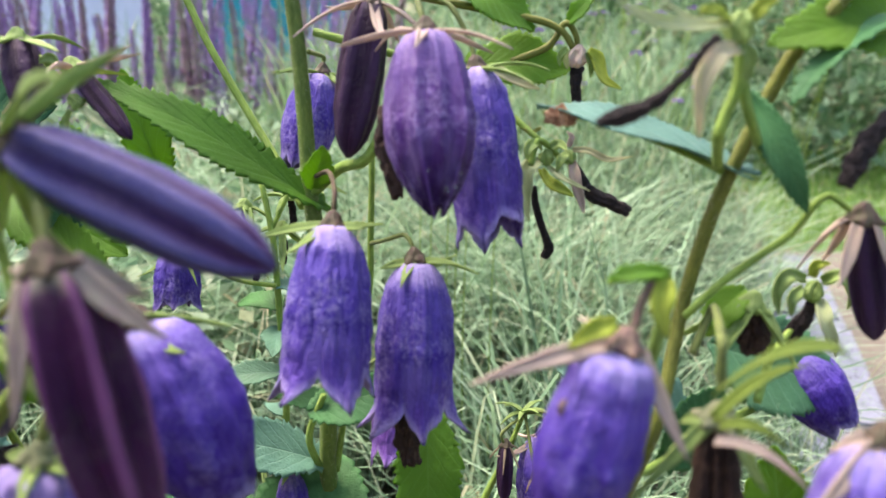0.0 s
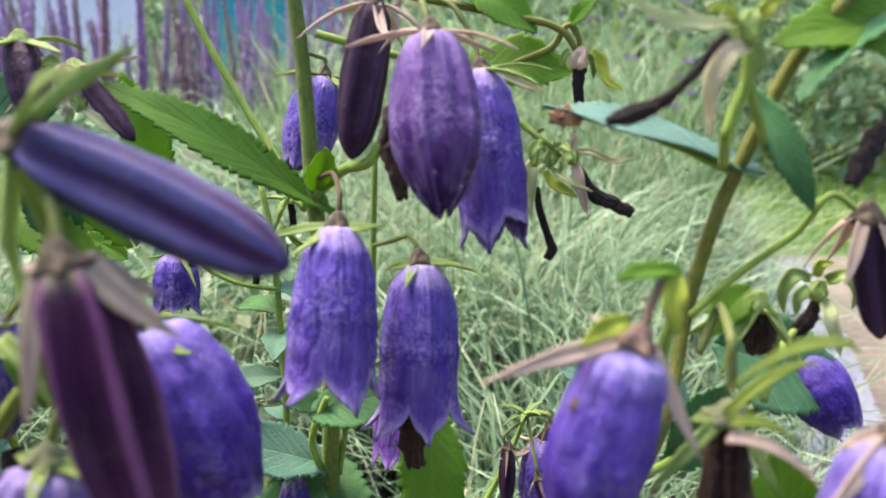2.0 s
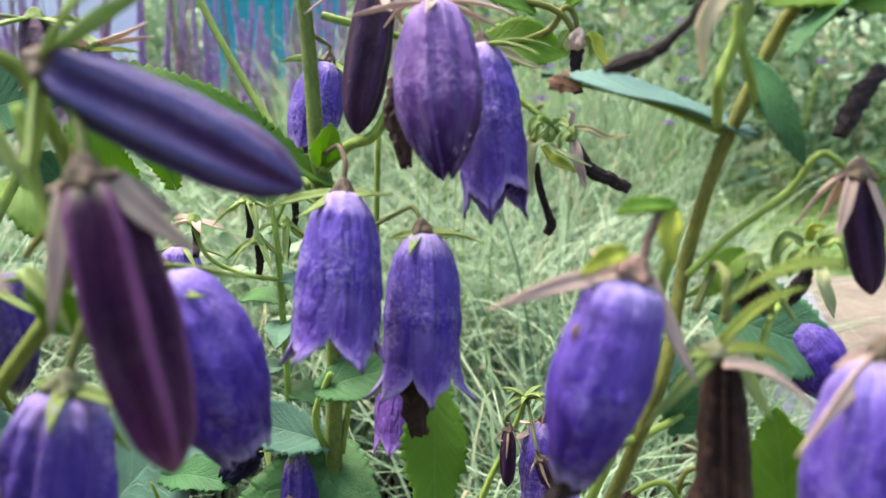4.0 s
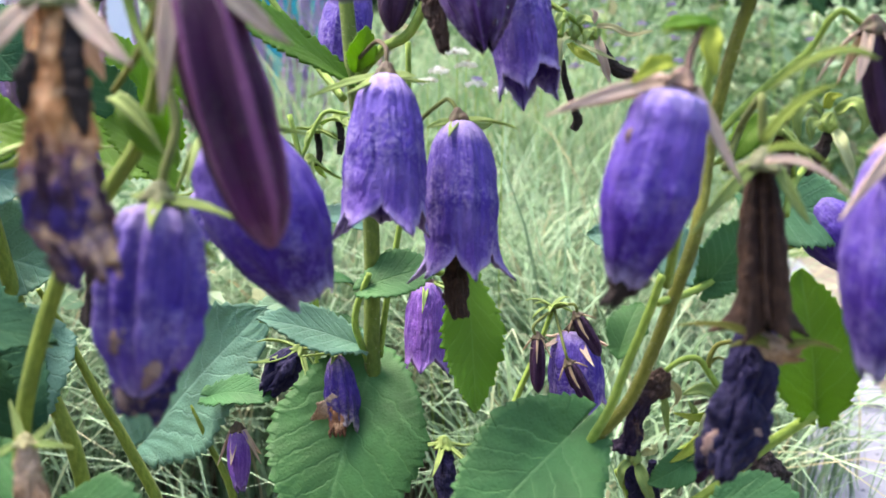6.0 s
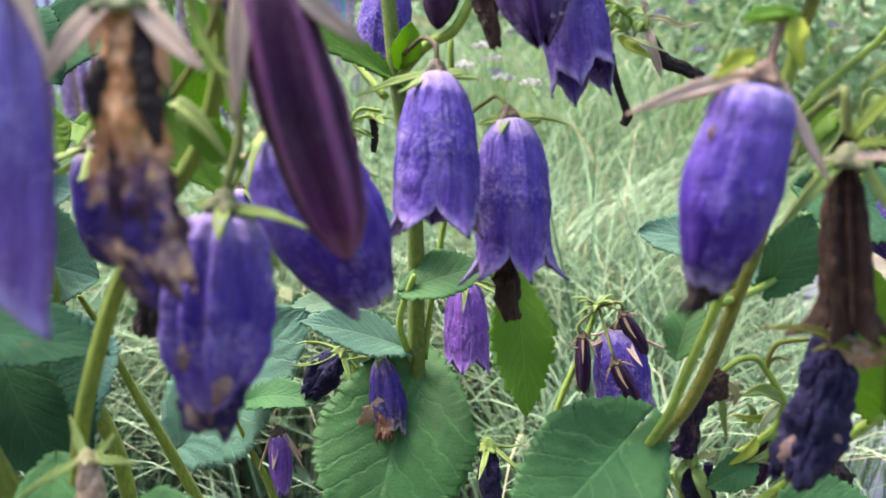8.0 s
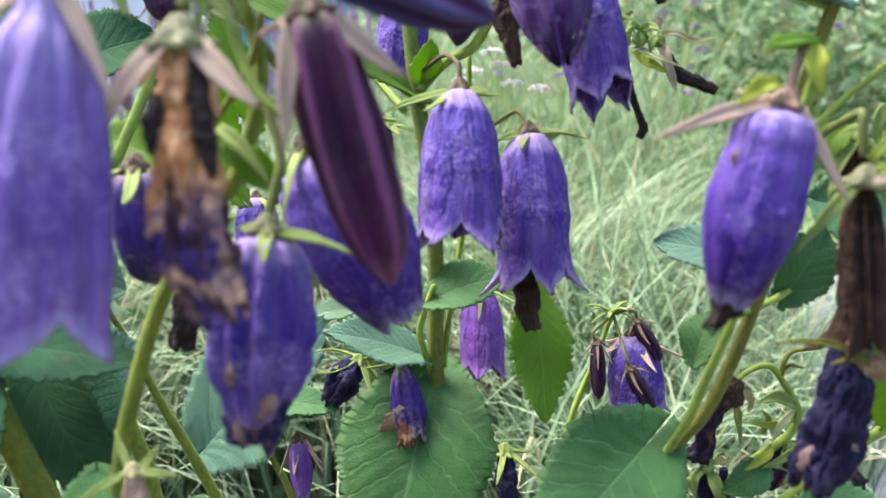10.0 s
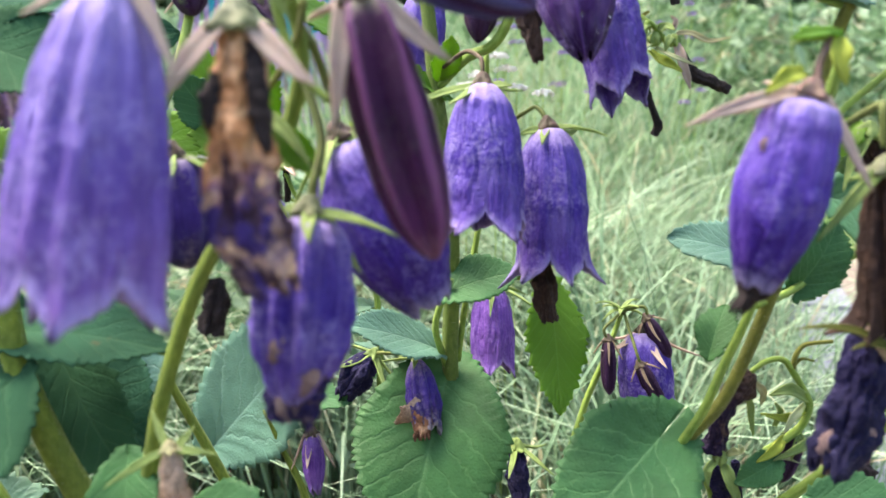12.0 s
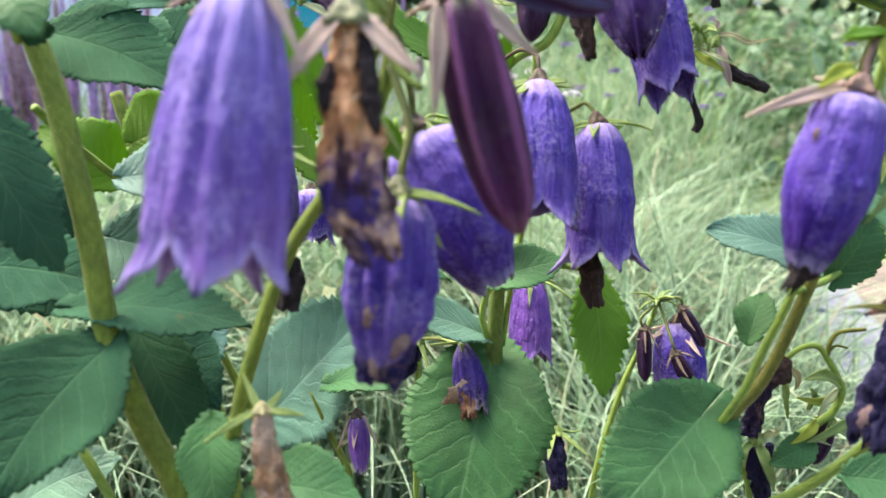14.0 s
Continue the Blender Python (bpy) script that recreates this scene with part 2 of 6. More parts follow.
def leaf_material(name, face, vein, back, rough=0.42, through_=0.35, spec=0.22):
    """A leaf blade: u across it (0.5 the midrib), v along it."""
    m, n, l, b = material(name, rough + 0.08, spec * 0.6)
    uv = n.new("ShaderNodeUVMap")
    sep = n.new("ShaderNodeSeparateXYZ")
    l.new(uv.outputs["UV"], sep.inputs["Vector"])
    # distance from the midrib
    off = n.new("ShaderNodeMath")
    off.operation = "SUBTRACT"
    off.inputs[1].default_value = 0.5
    l.new(sep.outputs["X"], off.inputs[0])
    ab = n.new("ShaderNodeMath")
    ab.operation = "ABSOLUTE"
    l.new(off.outputs["Value"], ab.inputs[0])
    mid = ramp(n, [(0.0, (1, 1, 1)), (0.022, (0, 0, 0))])
    l.new(ab.outputs["Value"], mid.inputs["Fac"])
    # side veins, slanting to the tip
    sl = n.new("ShaderNodeMath")
    sl.operation = "MULTIPLY_ADD"
    sl.inputs[1].default_value = -0.75
    l.new(ab.outputs["Value"], sl.inputs[0])
    l.new(sep.outputs["Y"], sl.inputs[2])
    wv = noise_tex(n, l, 130, 3)
    ad = n.new("ShaderNodeMath")
    ad.operation = "MULTIPLY_ADD"
    ad.inputs[1].default_value = 0.11
    l.new(wv.outputs["Fac"], ad.inputs[0])
    l.new(sl.outputs["Value"], ad.inputs[2])
    fr = n.new("ShaderNodeMath")
    fr.operation = "PINGPONG"
    fr.inputs[1].default_value = 0.07
    l.new(ad.outputs["Value"], fr.inputs[0])
    side = ramp(n, [(0.0, (0.8, 0.8, 0.8)), (0.012, (0, 0, 0))])
    l.new(fr.outputs["Value"], side.inputs["Fac"])
    vn = mixed(n, l, 1.0, mid.outputs["Color"], side.outputs["Color"], "LIGHTEN")
    cells = n.new("ShaderNodeTexVoronoi")
    cells.feature = "DISTANCE_TO_EDGE"
    cells.inputs["Scale"].default_value = 560
    tc = n.new("ShaderNodeTexCoord")
    l.new(tc.outputs["Object"], cells.inputs["Vector"])
    big = noise_tex(n, l, 45, 4)
    br = ramp(n, [(0.3, tuple(v * 0.62 for v in face)), (0.72, tuple(v * 1.2 for v in face))])
    l.new(big.outputs["Fac"], br.inputs["Fac"])
    oi = n.new("ShaderNodeObjectInfo")
    tint = ramp(n, [(0.0, (0.85, 0.94, 1.1)), (1.0, (1.08, 1.03, 0.9))])
    l.new(oi.outputs["Random"], tint.inputs["Fac"])
    col = mixed(n, l, 1.0, br.outputs["Color"], tint.outputs["Color"], "MULTIPLY")
    half = n.new("ShaderNodeMath")
    half.operation = "MULTIPLY"
    half.inputs[1].default_value = 0.4
    l.new(vn, half.inputs[0])
    col = mixed(n, l, half.outputs["Value"], col, vein)
    brown = noise_tex(n, l, 38, 5, rough=0.6)
    bw = ramp(n, [(0.7, (0, 0, 0)), (0.76, (0.8, 0.8, 0.8))])
    l.new(brown.outputs["Fac"], bw.inputs["Fac"])
    col = mixed(n, l, bw.outputs["Color"], col, (0.16, 0.10, 0.05))
    l.new(col, b.inputs["Base Color"])
    h = n.new("ShaderNodeMath")
    h.operation = "MULTIPLY_ADD"
    h.inputs[1].default_value = -0.9
    l.new(vn, h.inputs[0])
    l.new(cells.outputs["Distance"], h.inputs[2])
    bumped(n, l, b, h.outputs["Value"], 0.5, 0.0006)
    glow_through(n, l, b, back, through_)
    return m


LEAF = leaf_material("green_leaf", (0.049, 0.154, 0.046), (0.12, 0.27, 0.098), (0.06, 0.20, 0.04), 0.45, 0.22)
LEAF_BRIGHT = leaf_material("bright_green_leaf", (0.108, 0.235, 0.024), (0.20, 0.37, 0.07), (0.27, 0.50, 0.03), 0.45, 0.48)
LEAF_PALE = leaf_material("grey_green_leaf", (0.122, 0.262, 0.165), (0.22, 0.39, 0.27), (0.14, 0.31, 0.13), 0.38, 0.25)
LEAF_GLAUCOUS = leaf_material("glaucous_leaf", (0.10, 0.22, 0.172), (0.19, 0.34, 0.27), (0.10, 0.28, 0.16), 0.38, 0.22)
LEAF_FRESH = leaf_material("fresh_green_leaf", (0.058, 0.165, 0.020), (0.12, 0.28, 0.05), (0.17, 0.38, 0.02), 0.45, 0.36)
LEAF_TEAL = leaf_material("blue_green_leaf", (0.052, 0.155, 0.082), (0.12, 0.26, 0.15), (0.08, 0.24, 0.07), 0.42, 0.22)
# darker leaf green: shade on the near plant's leaves is put into the colour
LEAF_SHADED = leaf_material("shaded_green_leaf", (0.028, 0.092, 0.043), (0.065, 0.15, 0.065), (0.05, 0.15, 0.03), 0.75, 0.2, 0.08)


def stem_material(name, a, b_, through_=0.12):
    m, n, l, b = material(name, 0.66, 0.22)
    s = noise_tex(n, l, 1.0, 4, "UV", (14, 5, 1), 0.6)
    r = ramp(n, [(0.3, a), (0.7, b_)])
    l.new(s.outputs["Fac"], r.inputs["Fac"])
    big = noise_tex(n, l, 90, 4)
    br = ramp(n, [(0.3, (0.75, 0.75, 0.75)), (0.75, (1.2, 1.15, 1.0))])
    l.new(big.outputs["Fac"], br.inputs["Fac"])
    col = mixed(n, l, 1.0, r.outputs["Color"], br.outputs["Color"], "MULTIPLY")
    l.new(col, b.inputs["Base Color"])
    bumped(n, l, b, s.outputs["Fac"], 0.5, 0.0006)
    b.inputs["Sheen Weight"].default_value = 0.04
    glow_through(n, l, b, col, through_)
    return m


STEM = stem_material("green_stem", (0.13, 0.25, 0.03), (0.25, 0.38, 0.08))
STEM_OLIVE = stem_material("olive_stem", (0.10, 0.165, 0.018), (0.19, 0.27, 0.04))
STEM_DEEP = stem_material("deep_green_stem", (0.075, 0.135, 0.02), (0.15, 0.22, 0.045))
STEM_BROWN = stem_material("brown_green_stem", (0.10, 0.118, 0.018), (0.175, 0.20, 0.035))
SEPAL = stem_material("green_sepal", (0.17, 0.29, 0.07), (0.30, 0.42, 0.14), 0.35)
SEPAL_PINK = stem_material("pink_tan_sepal", (0.48, 0.34, 0.32), (0.50, 0.46, 0.34), 0.35)
SEPAL_PALE = stem_material("pale_green_sepal", (0.42, 0.52, 0.25), (0.58, 0.64, 0.40), 0.42)
SEPAL_YELLOW = stem_material("yellow_green_sepal", (0.26, 0.36, 0.04), (0.40, 0.48, 0.07), 0.4)
SEPAL_GREY = stem_material("faded_tan_sepal", (0.40, 0.36, 0.22), (0.42, 0.46, 0.22), 0.35)
SEPAL_DRY = stem_material("dry_brown_sepal", (0.24, 0.17, 0.12), (0.32, 0.27, 0.18), 0.3)
SEPAL_FADING = stem_material("green_to_pink_sepal", (0.48, 0.54, 0.25), (0.62, 0.50, 0.42), 0.42)
GREY_CUP = stem_material("grey_green_calyx", (0.09, 0.13, 0.045), (0.20, 0.215, 0.13), 0.1)
PEDICEL = stem_material("dull_green_pedicel", (0.085, 0.115, 0.03), (0.15, 0.20, 0.05))
PINK_STEM = stem_material("pinkish_pedicel", (0.17, 0.085, 0.09), (0.18, 0.15, 0.09))
RED_STEM = stem_material("dull_red_pedicel", (0.060, 0.028, 0.024), (0.085, 0.08, 0.032))
OVARY = stem_material("reddish_calyx", (0.075, 0.033, 0.038), (0.085, 0.095, 0.042), 0.1)


# ---- mesh helpers ----
def V(p):
    return np.array(p, float)


def unit(v):
    return v / (np.linalg.norm(v) + 1e-12)


def axes_for(d, hint=(0, -1, 0.2)):
    d = unit(d)
    s = np.cross(d, V(hint))
    if np.linalg.norm(s) < 1e-3:
        s = np.cross(d, (1, 0, 0.1))
    s = unit(s)
    return d, s, np.cross(s, d)


def part(name, verts, faces, mat, parent=None, uvs=None, label="", origin=None, smooth=True, thick=0.0, rim=None):
    verts = np.asarray(verts, float)
    origin = V(origin) if origin is not None else verts.mean(0)
    me = bpy.data.meshes.new(name)
    me.from_pydata((verts - origin).tolist(), [], faces)
    if uvs is not None:
        lay = me.uv_layers.new(name="UVMap")
        idx = np.empty(len(me.loops), np.int32)
        me.loops.foreach_get("vertex_index", idx)
        lay.data.foreach_set("uv", np.asarray(uvs, np.float32)[idx].ravel())
        if rim is not None:
            lay = me.uv_layers.new(name="rim")
            lay.data.foreach_set("uv", np.asarray(rim, np.float32)[idx].ravel())
    me.materials.append(mat)
    if smooth:
        me.polygons.foreach_set("use_smooth", [True] * len(me.polygons))
    me.update()
    ob = new(name, me)
    ob.location = origin
    if parent is not None:
        ob.parent = parent
        ob.matrix_parent_inverse = PLACE[parent.name].inverted()
    PLACE[ob.name] = Matrix.Translation(Vector(origin))
    if thick:
        s = ob.modifiers.new("thickness", "SOLIDIFY")
        s.thickness, s.offset = thick, 0.0
    if label:
        tagged(ob, label)
    return ob


PLACE = {}


def root(name, at, label, category, group=""):
    e = new(name)
    e.location = at
    e.empty_display_size = 0.02
    PLACE[e.name] = Matrix.Translation(Vector(at))
    return tagged(e, label, category, group)


def smooth_path(points, per=8):
    """A smooth curve through the points; its tangents are no longer than the shorter neighbouring step."""
    p = [V(q) for q in points]
    tang = []
    for i, b in enumerate(p):
        a, c = p[max(0, i - 1)], p[min(len(p) - 1, i + 1)]
        t = (c - a) * (0.5 if 0 < i < len(p) - 1 else 1.0)
        steps = [np.linalg.norm(q) for q in (b - a, c - b) if np.linalg.norm(q) > 1e-9]
        tang.append(t * min(1.0, min(steps) / (np.linalg.norm(t) + 1e-12)))
    out = []
    for i in range(len(p) - 1):
        for k in range(per):
            t = k / per
            out.append((2 * t**3 - 3 * t * t + 1) * p[i] + (t**3 - 2 * t * t + t) * tang[i] + (3 * t * t - 2 * t**3) * p[i + 1] + (t**3 - t * t) * tang[i + 1])
    out.append(p[-1])
    return np.array(out)


def grid_faces(rows, cols, closed):
    f = []
    n = cols if closed else cols - 1
    for i in range(rows - 1):
        for j in range(n):
            k = (j + 1) % cols
            f.append((i * cols + j, i * cols + k, (i + 1) * cols + k, (i + 1) * cols + j))
    return f


def tube(points, r0, r1, sides=10, per=8, ribs=0.08, bumps=0.0, seed=0):
    """Vertices, faces and uvs of a tapered stem with faint ribs."""
    c = smooth_path(points, per)
    d = np.gradient(c, axis=0)
    rng = np.random.RandomState(seed)
    verts, uvs, run = [], [], 0.0
    s = axes_for(d[0])[1]
    for i in range(len(c)):
        t = unit(d[i])
        s = unit(s - t * (s @ t))
        u = np.cross(t, s)
        run += np.linalg.norm(c[i] - c[i - 1]) if i else 0
        f = i / (len(c) - 1)
        r = (r0 + (r1 - r0) * f) * (1 + bumps * rng.uniform(-1, 1))
        for j in range(sides):
            a = 2 * math.pi * j / sides
            rr = r * (1 + ribs * math.cos(a * 5) + bumps * rng.uniform(-0.5, 0.5))
            verts.append(c[i] + rr * (math.cos(a) * s + math.sin(a) * u))
            uvs.append((j / sides, run * 60))
    faces = grid_faces(len(c), sides, True)
    faces.append(tuple(range(sides))[::-1])
    faces.append(tuple((len(c) - 1) * sides + j for j in range(sides)))
    return verts, faces, uvs


def stem(parent, points, r0, r1, mat, name="stem", label="", **kw):
    v, f, u = tube(points, r0, r1, **kw)
    return part(name, v, f, mat, parent, u, label, origin=points[0])


def stem_hairs(parent, points, r0, r1, count, seed):
    """Short white hairs that stand out from a stem."""
    c = smooth_path(points, 8)
    d = np.gradient(c, axis=0)
    rng = np.random.RandomState(seed)
    verts, faces, uvs = [], [], []
    for _ in range(count):
        i = rng.randint(len(c) - 9)
        f = i / (len(c) - 1)
        t = unit(d[i])
        o = unit(np.cross(t, rng.normal(size=3)))
        sd = np.cross(t, o)
        p = c[i] + (c[i + 1] - c[i]) * rng.rand() + o * (r0 + (r1 - r0) * f) * 0.96
        ln = rng.uniform(0.0004, 0.0011)
        q = len(verts)
        verts += [p - sd * 0.00005, p + sd * 0.00005, p + t * 0.00008, p + o * ln + t * rng.uniform(-0.3, 0.3) * ln]
        faces += [(q, q + 1, q + 3), (q + 1, q + 2, q + 3), (q + 2, q, q + 3)]
        uvs += [(0, 0), (0, 0), (0, 0), (1, 1)]
    part("fine_hairs", verts, faces, HAIR, parent, uvs, "short white hairs", origin=points[0])


HAIR = stem_material("white_hair", (0.5, 0.52, 0.42), (0.62, 0.64, 0.55), 0.3)
PROFILE = ((0, 0.02, 0.06, 0.13, 0.28, 0.5, 0.7, 0.82, 1.0), (0.34, 0.46, 0.61, 0.78, 0.93, 1.0, 0.975, 0.935, 0.95))


def bell(parent, base, tip, radius, mat, label="", flare=0.5, close=0.0, lobe=0.24, pleat=0.04, curl=1.0, turn=0.0,
         bulge=0.36, seed=0, crumple=0.0, name="flower", neck=0.3, lean=(0, 0, 0), slim=0.0, torn=None):
    """A bell of five joined petals that hangs from base to tip. close draws the lobes together; lean bows its axis."""
    base, tip = V(base), V(tip)
    ln = np.linalg.norm(tip - base)
    d, s, u = axes_for(tip - base)
    rows, cols = 48, 140
    verts, uvs, rim = [], [], []
    rng = random.Random(seed * 7 + 3)
    share = [(rng.uniform(0.72, 1.15), rng.uniform(0.4, 1.7), rng.uniform(-0.35, 0.35)) for _ in range(5)]
    for i in range(rows):
        vv = i / (rows - 1)
        for j in range(cols):
            a = 2 * math.pi * j / cols
            ph = (a * 5 / (2 * math.pi) + turn) % 1.0 * 2 - 1
            tri = 1 - abs(ph)
            which = int(a * 5 / (2 * math.pi) + turn) % 5
            size_, curl_, skew = share[which]
            size_ *= 0.25 if which == torn else 1.0
            tri = min(1.0, max(0.0, 1 - abs(ph - skew * (1 - abs(ph)))))
            reach = 1 - lobe + lobe * size_ * (0.8 * tri ** 0.62 + 0.2 * max(0.0, tri * 3 - 2) ** 1.4) + 0.014 * noise.noise(Vector((math.cos(a) * 5, math.sin(a) * 5, seed * 3.1)))
            v = vv * reach
            body = np.interp(v, PROFILE[0], PROFILE[1])
            body = body + (neck - 0.3) * 0.6 * max(0.0, 1 - v * 5) * min(1.0, v * 22 + 0.1)
            body *= min(1.0, 0.55 + v * 12) if close else 1.0
            body -= slim * max(0.0, 1 - v / 0.75) * min(1.0, v * 12 + 0.3)
            if v > bulge:
                w = (v - bulge) / (1 - bulge)
                body += flare * (0.03 * w + max(0.0, w - 0.55) ** 2 * 1.9 * curl * curl_ * tri)
                body *= 1 - close * w ** 2.2 * 0.88
            ridge = 1 + pleat * (tri ** 3 - 0.35) * min(1, v * 4) + pleat * 0.5 * math.cos(a * 10 + turn)
            q = (d * v * 6 + s * math.cos(a) + u * math.sin(a)) * 1.6
            wr = noise.noise(Vector(q) + Vector((seed * 7.3, seed, 0)))
            wr2 = noise.noise(Vector(q * 3.1) + Vector((seed * 3.3, 0, seed)))
            fold = noise.noise(Vector((math.cos(a) * 3.2 + seed, math.sin(a) * 3.2, v * 1.6)))
            crease = abs(noise.noise(Vector((math.cos(a) * 5.5, math.sin(a) * 5.5 + seed, v * 4.0))))
            pucker = 0.5 - abs(noise.noise(Vector((math.cos(a) * 6.5 + seed * 2.7, math.sin(a) * 6.5, v * 7.0)))) * 1.6
            dimple = noise.noise(Vector(q * 5.5) + Vector((0, seed * 1.7, seed)))
            wr += (0.55 * pucker + 0.30 * dimple) * min(1.0, v * 6)
            r = radius * body * ridge * (1 + 0.035 * wr + (0.05 * fold * (1 - 0.5 * v) - 0.045 * max(0.0, 0.22 - crease) / 0.22) * (0.16 if close else 1.0) + crumple * (wr + 0.6 * wr2) * (0.4 + v))
            along = ln * v * (1 + 0.015 * wr)
            bow = V(lean) * math.sin(v * math.pi)
            verts.append(base + d * along + r * (math.cos(a) * s + math.sin(a) * u) + bow)
            uvs.append((j / cols, v))
            rim.append((vv, tri))
    return part(name, verts, grid_faces(rows, cols, True), mat, parent, uvs, label, origin=base, thick=0.0005, rim=rim)


def bud(parent, base, tip, radius, mat, label="", pleat=0.2, seed=0, name="bud", bow=(0, 0, 0), blunt=0.5):
    """A folded, five-sided bud."""
    base, tip = V(base), V(tip)
    d, s, u = axes_for(tip - base)
    ln = np.linalg.norm(tip - base)
    rows, cols = 30, 60
    verts, uvs, rim = [], [], []
    for i in range(rows):
        v = i / (rows - 1)
        prof = np.interp(v, (0, 0.06, 0.2, 0.45, 0.7, 0.86, 0.95, 1.0), (0.55, 0.76, 0.92, 1.0, 0.93, 0.72, 0.42, 0.1))
        for j in range(cols):
            a = 2 * math.pi * j / cols
            crest = abs(math.cos(2.5 * a + 0.4 + 0.5 * v + 0.12 * math.sin(v * 7 + seed)))
            ridge = 1 + pleat * (crest ** 1.3 - 0.5) + 0.12 * pleat * math.cos(10 * a + 1.6)
            w = noise.noise(Vector((math.cos(a) * 2, math.sin(a) * 2, v * 7 + seed)))
            r = radius * prof * ridge * (1 + 0.05 * w)
            verts.append(base + d * ln * v + V(bow) * math.sin(v * math.pi) + r * (math.cos(a) * s + math.sin(a) * u))
            uvs.append((j / cols, v))
            rim.append((v, crest))
    f = grid_faces(rows, cols, True)
    f.append(tuple((rows - 1) * cols + j for j in range(cols)))
    return part(name, verts, f, mat, parent, uvs, label, origin=base, rim=rim)


def withered(parent, points, radii, mat, label="", seed=0, crumple=0.35, name="withered_flower", ragged=0.12, flat=0.75):
    """A shrivelled corolla: a crumpled tube along the points with the given radii."""
    c = smooth_path(points, 16)
    rr = np.interp(np.linspace(0, 1, len(c)), np.linspace(0, 1, len(radii)), radii)
    d = np.gradient(c, axis=0)
    sc = 1.0 / max(radii)
    cols = 72
    verts, uvs = [], []
    s = axes_for(d[0])[1]
    for i in range(len(c)):
        t = unit(d[i])
        s = unit(s - t * (s @ t))
        u = np.cross(t, s)
        f = i / (len(c) - 1)
        for j in range(cols):
            a = 2 * math.pi * j / cols
            q = Vector((c[i] * sc * 1.1 + (math.cos(a) * s + math.sin(a) * u) * 1.1)) + Vector((seed * 5.1, seed * 2.3, 0))
            w = noise.noise(q) + 0.55 * noise.noise(q * 2.3) + 0.3 * noise.noise(q * 5.1)
            fold = 0.12 * math.sin(a * 5 + seed + 2 * f) * (0.4 + f)
            line = abs(noise.noise(Vector((q.x * 1.9, q.y * 1.9, q.z * 0.8)) + Vector((seed, 0, 3))))
            crease = abs(noise.noise(Vector((math.cos(a) * 2.6 + seed * 1.3, math.sin(a) * 2.6, f * 2.4))))
            pinch = abs(noise.noise(q * 2.9 + Vector((7.1, seed, 0))))
            r = rr[i] * (1 + crumple * w + fold - 0.16 * max(0.0, 0.18 - line) / 0.18 - 0.22 * max(0.0, 0.14 - crease) / 0.14 - 0.10 * max(0.0, 0.16 - pinch) / 0.16)
            end = ragged * max(0, f - 0.8) * 5 * noise.noise(Vector((math.cos(a) * 3, math.sin(a) * 3, seed))) * max(radii) * 3
            verts.append(c[i] + t * end + r * (math.cos(a) * s + flat * math.sin(a) * u))
            uvs.append((j / cols, f))
    f = grid_faces(len(c), cols, True)
    return part(name, verts, f, mat, parent, uvs, label, origin=points[0], thick=0.0006)


def sepal(parent, base, tip, width, mat, sag=0.15, hint=(0, -1, 0.3), label="", name="sepal", twist=0.0):
    """A narrow pointed blade with a keel."""
    base, tip = V(base), V(tip)
    ln = np.linalg.norm(tip - base)
    d, s, u = axes_for(tip - base, hint)
    rows = 12
    verts, uvs = [], []
    for i in range(rows):
        v = i / (rows - 1)
        w = width * (0.78 + 0.5 * v - 1.0 * v * v if v < 0.5 else 0.75 * (1 - ((v - 0.5) / 0.5) ** 1.4) * 0.85 + 0.02)
        mid = base + d * ln * v + V((0, 0, -1)) * sag * ln * 4 * v * (v - 1) * -1 * -1
        ang = twist * v
        ss, uu = math.cos(ang) * s + math.sin(ang) * u, math.cos(ang) * u - math.sin(ang) * s
        for k in (-1, -0.5, 0, 0.5, 1):
            verts.append(mid + ss * w * k * 0.5 + uu * w * 0.28 * abs(k))
            uvs.append((0.5 + k * 0.5, v))
    return part(name, verts, grid_faces(rows, 5, False), mat, parent, uvs, label, origin=base, thick=0.0005)


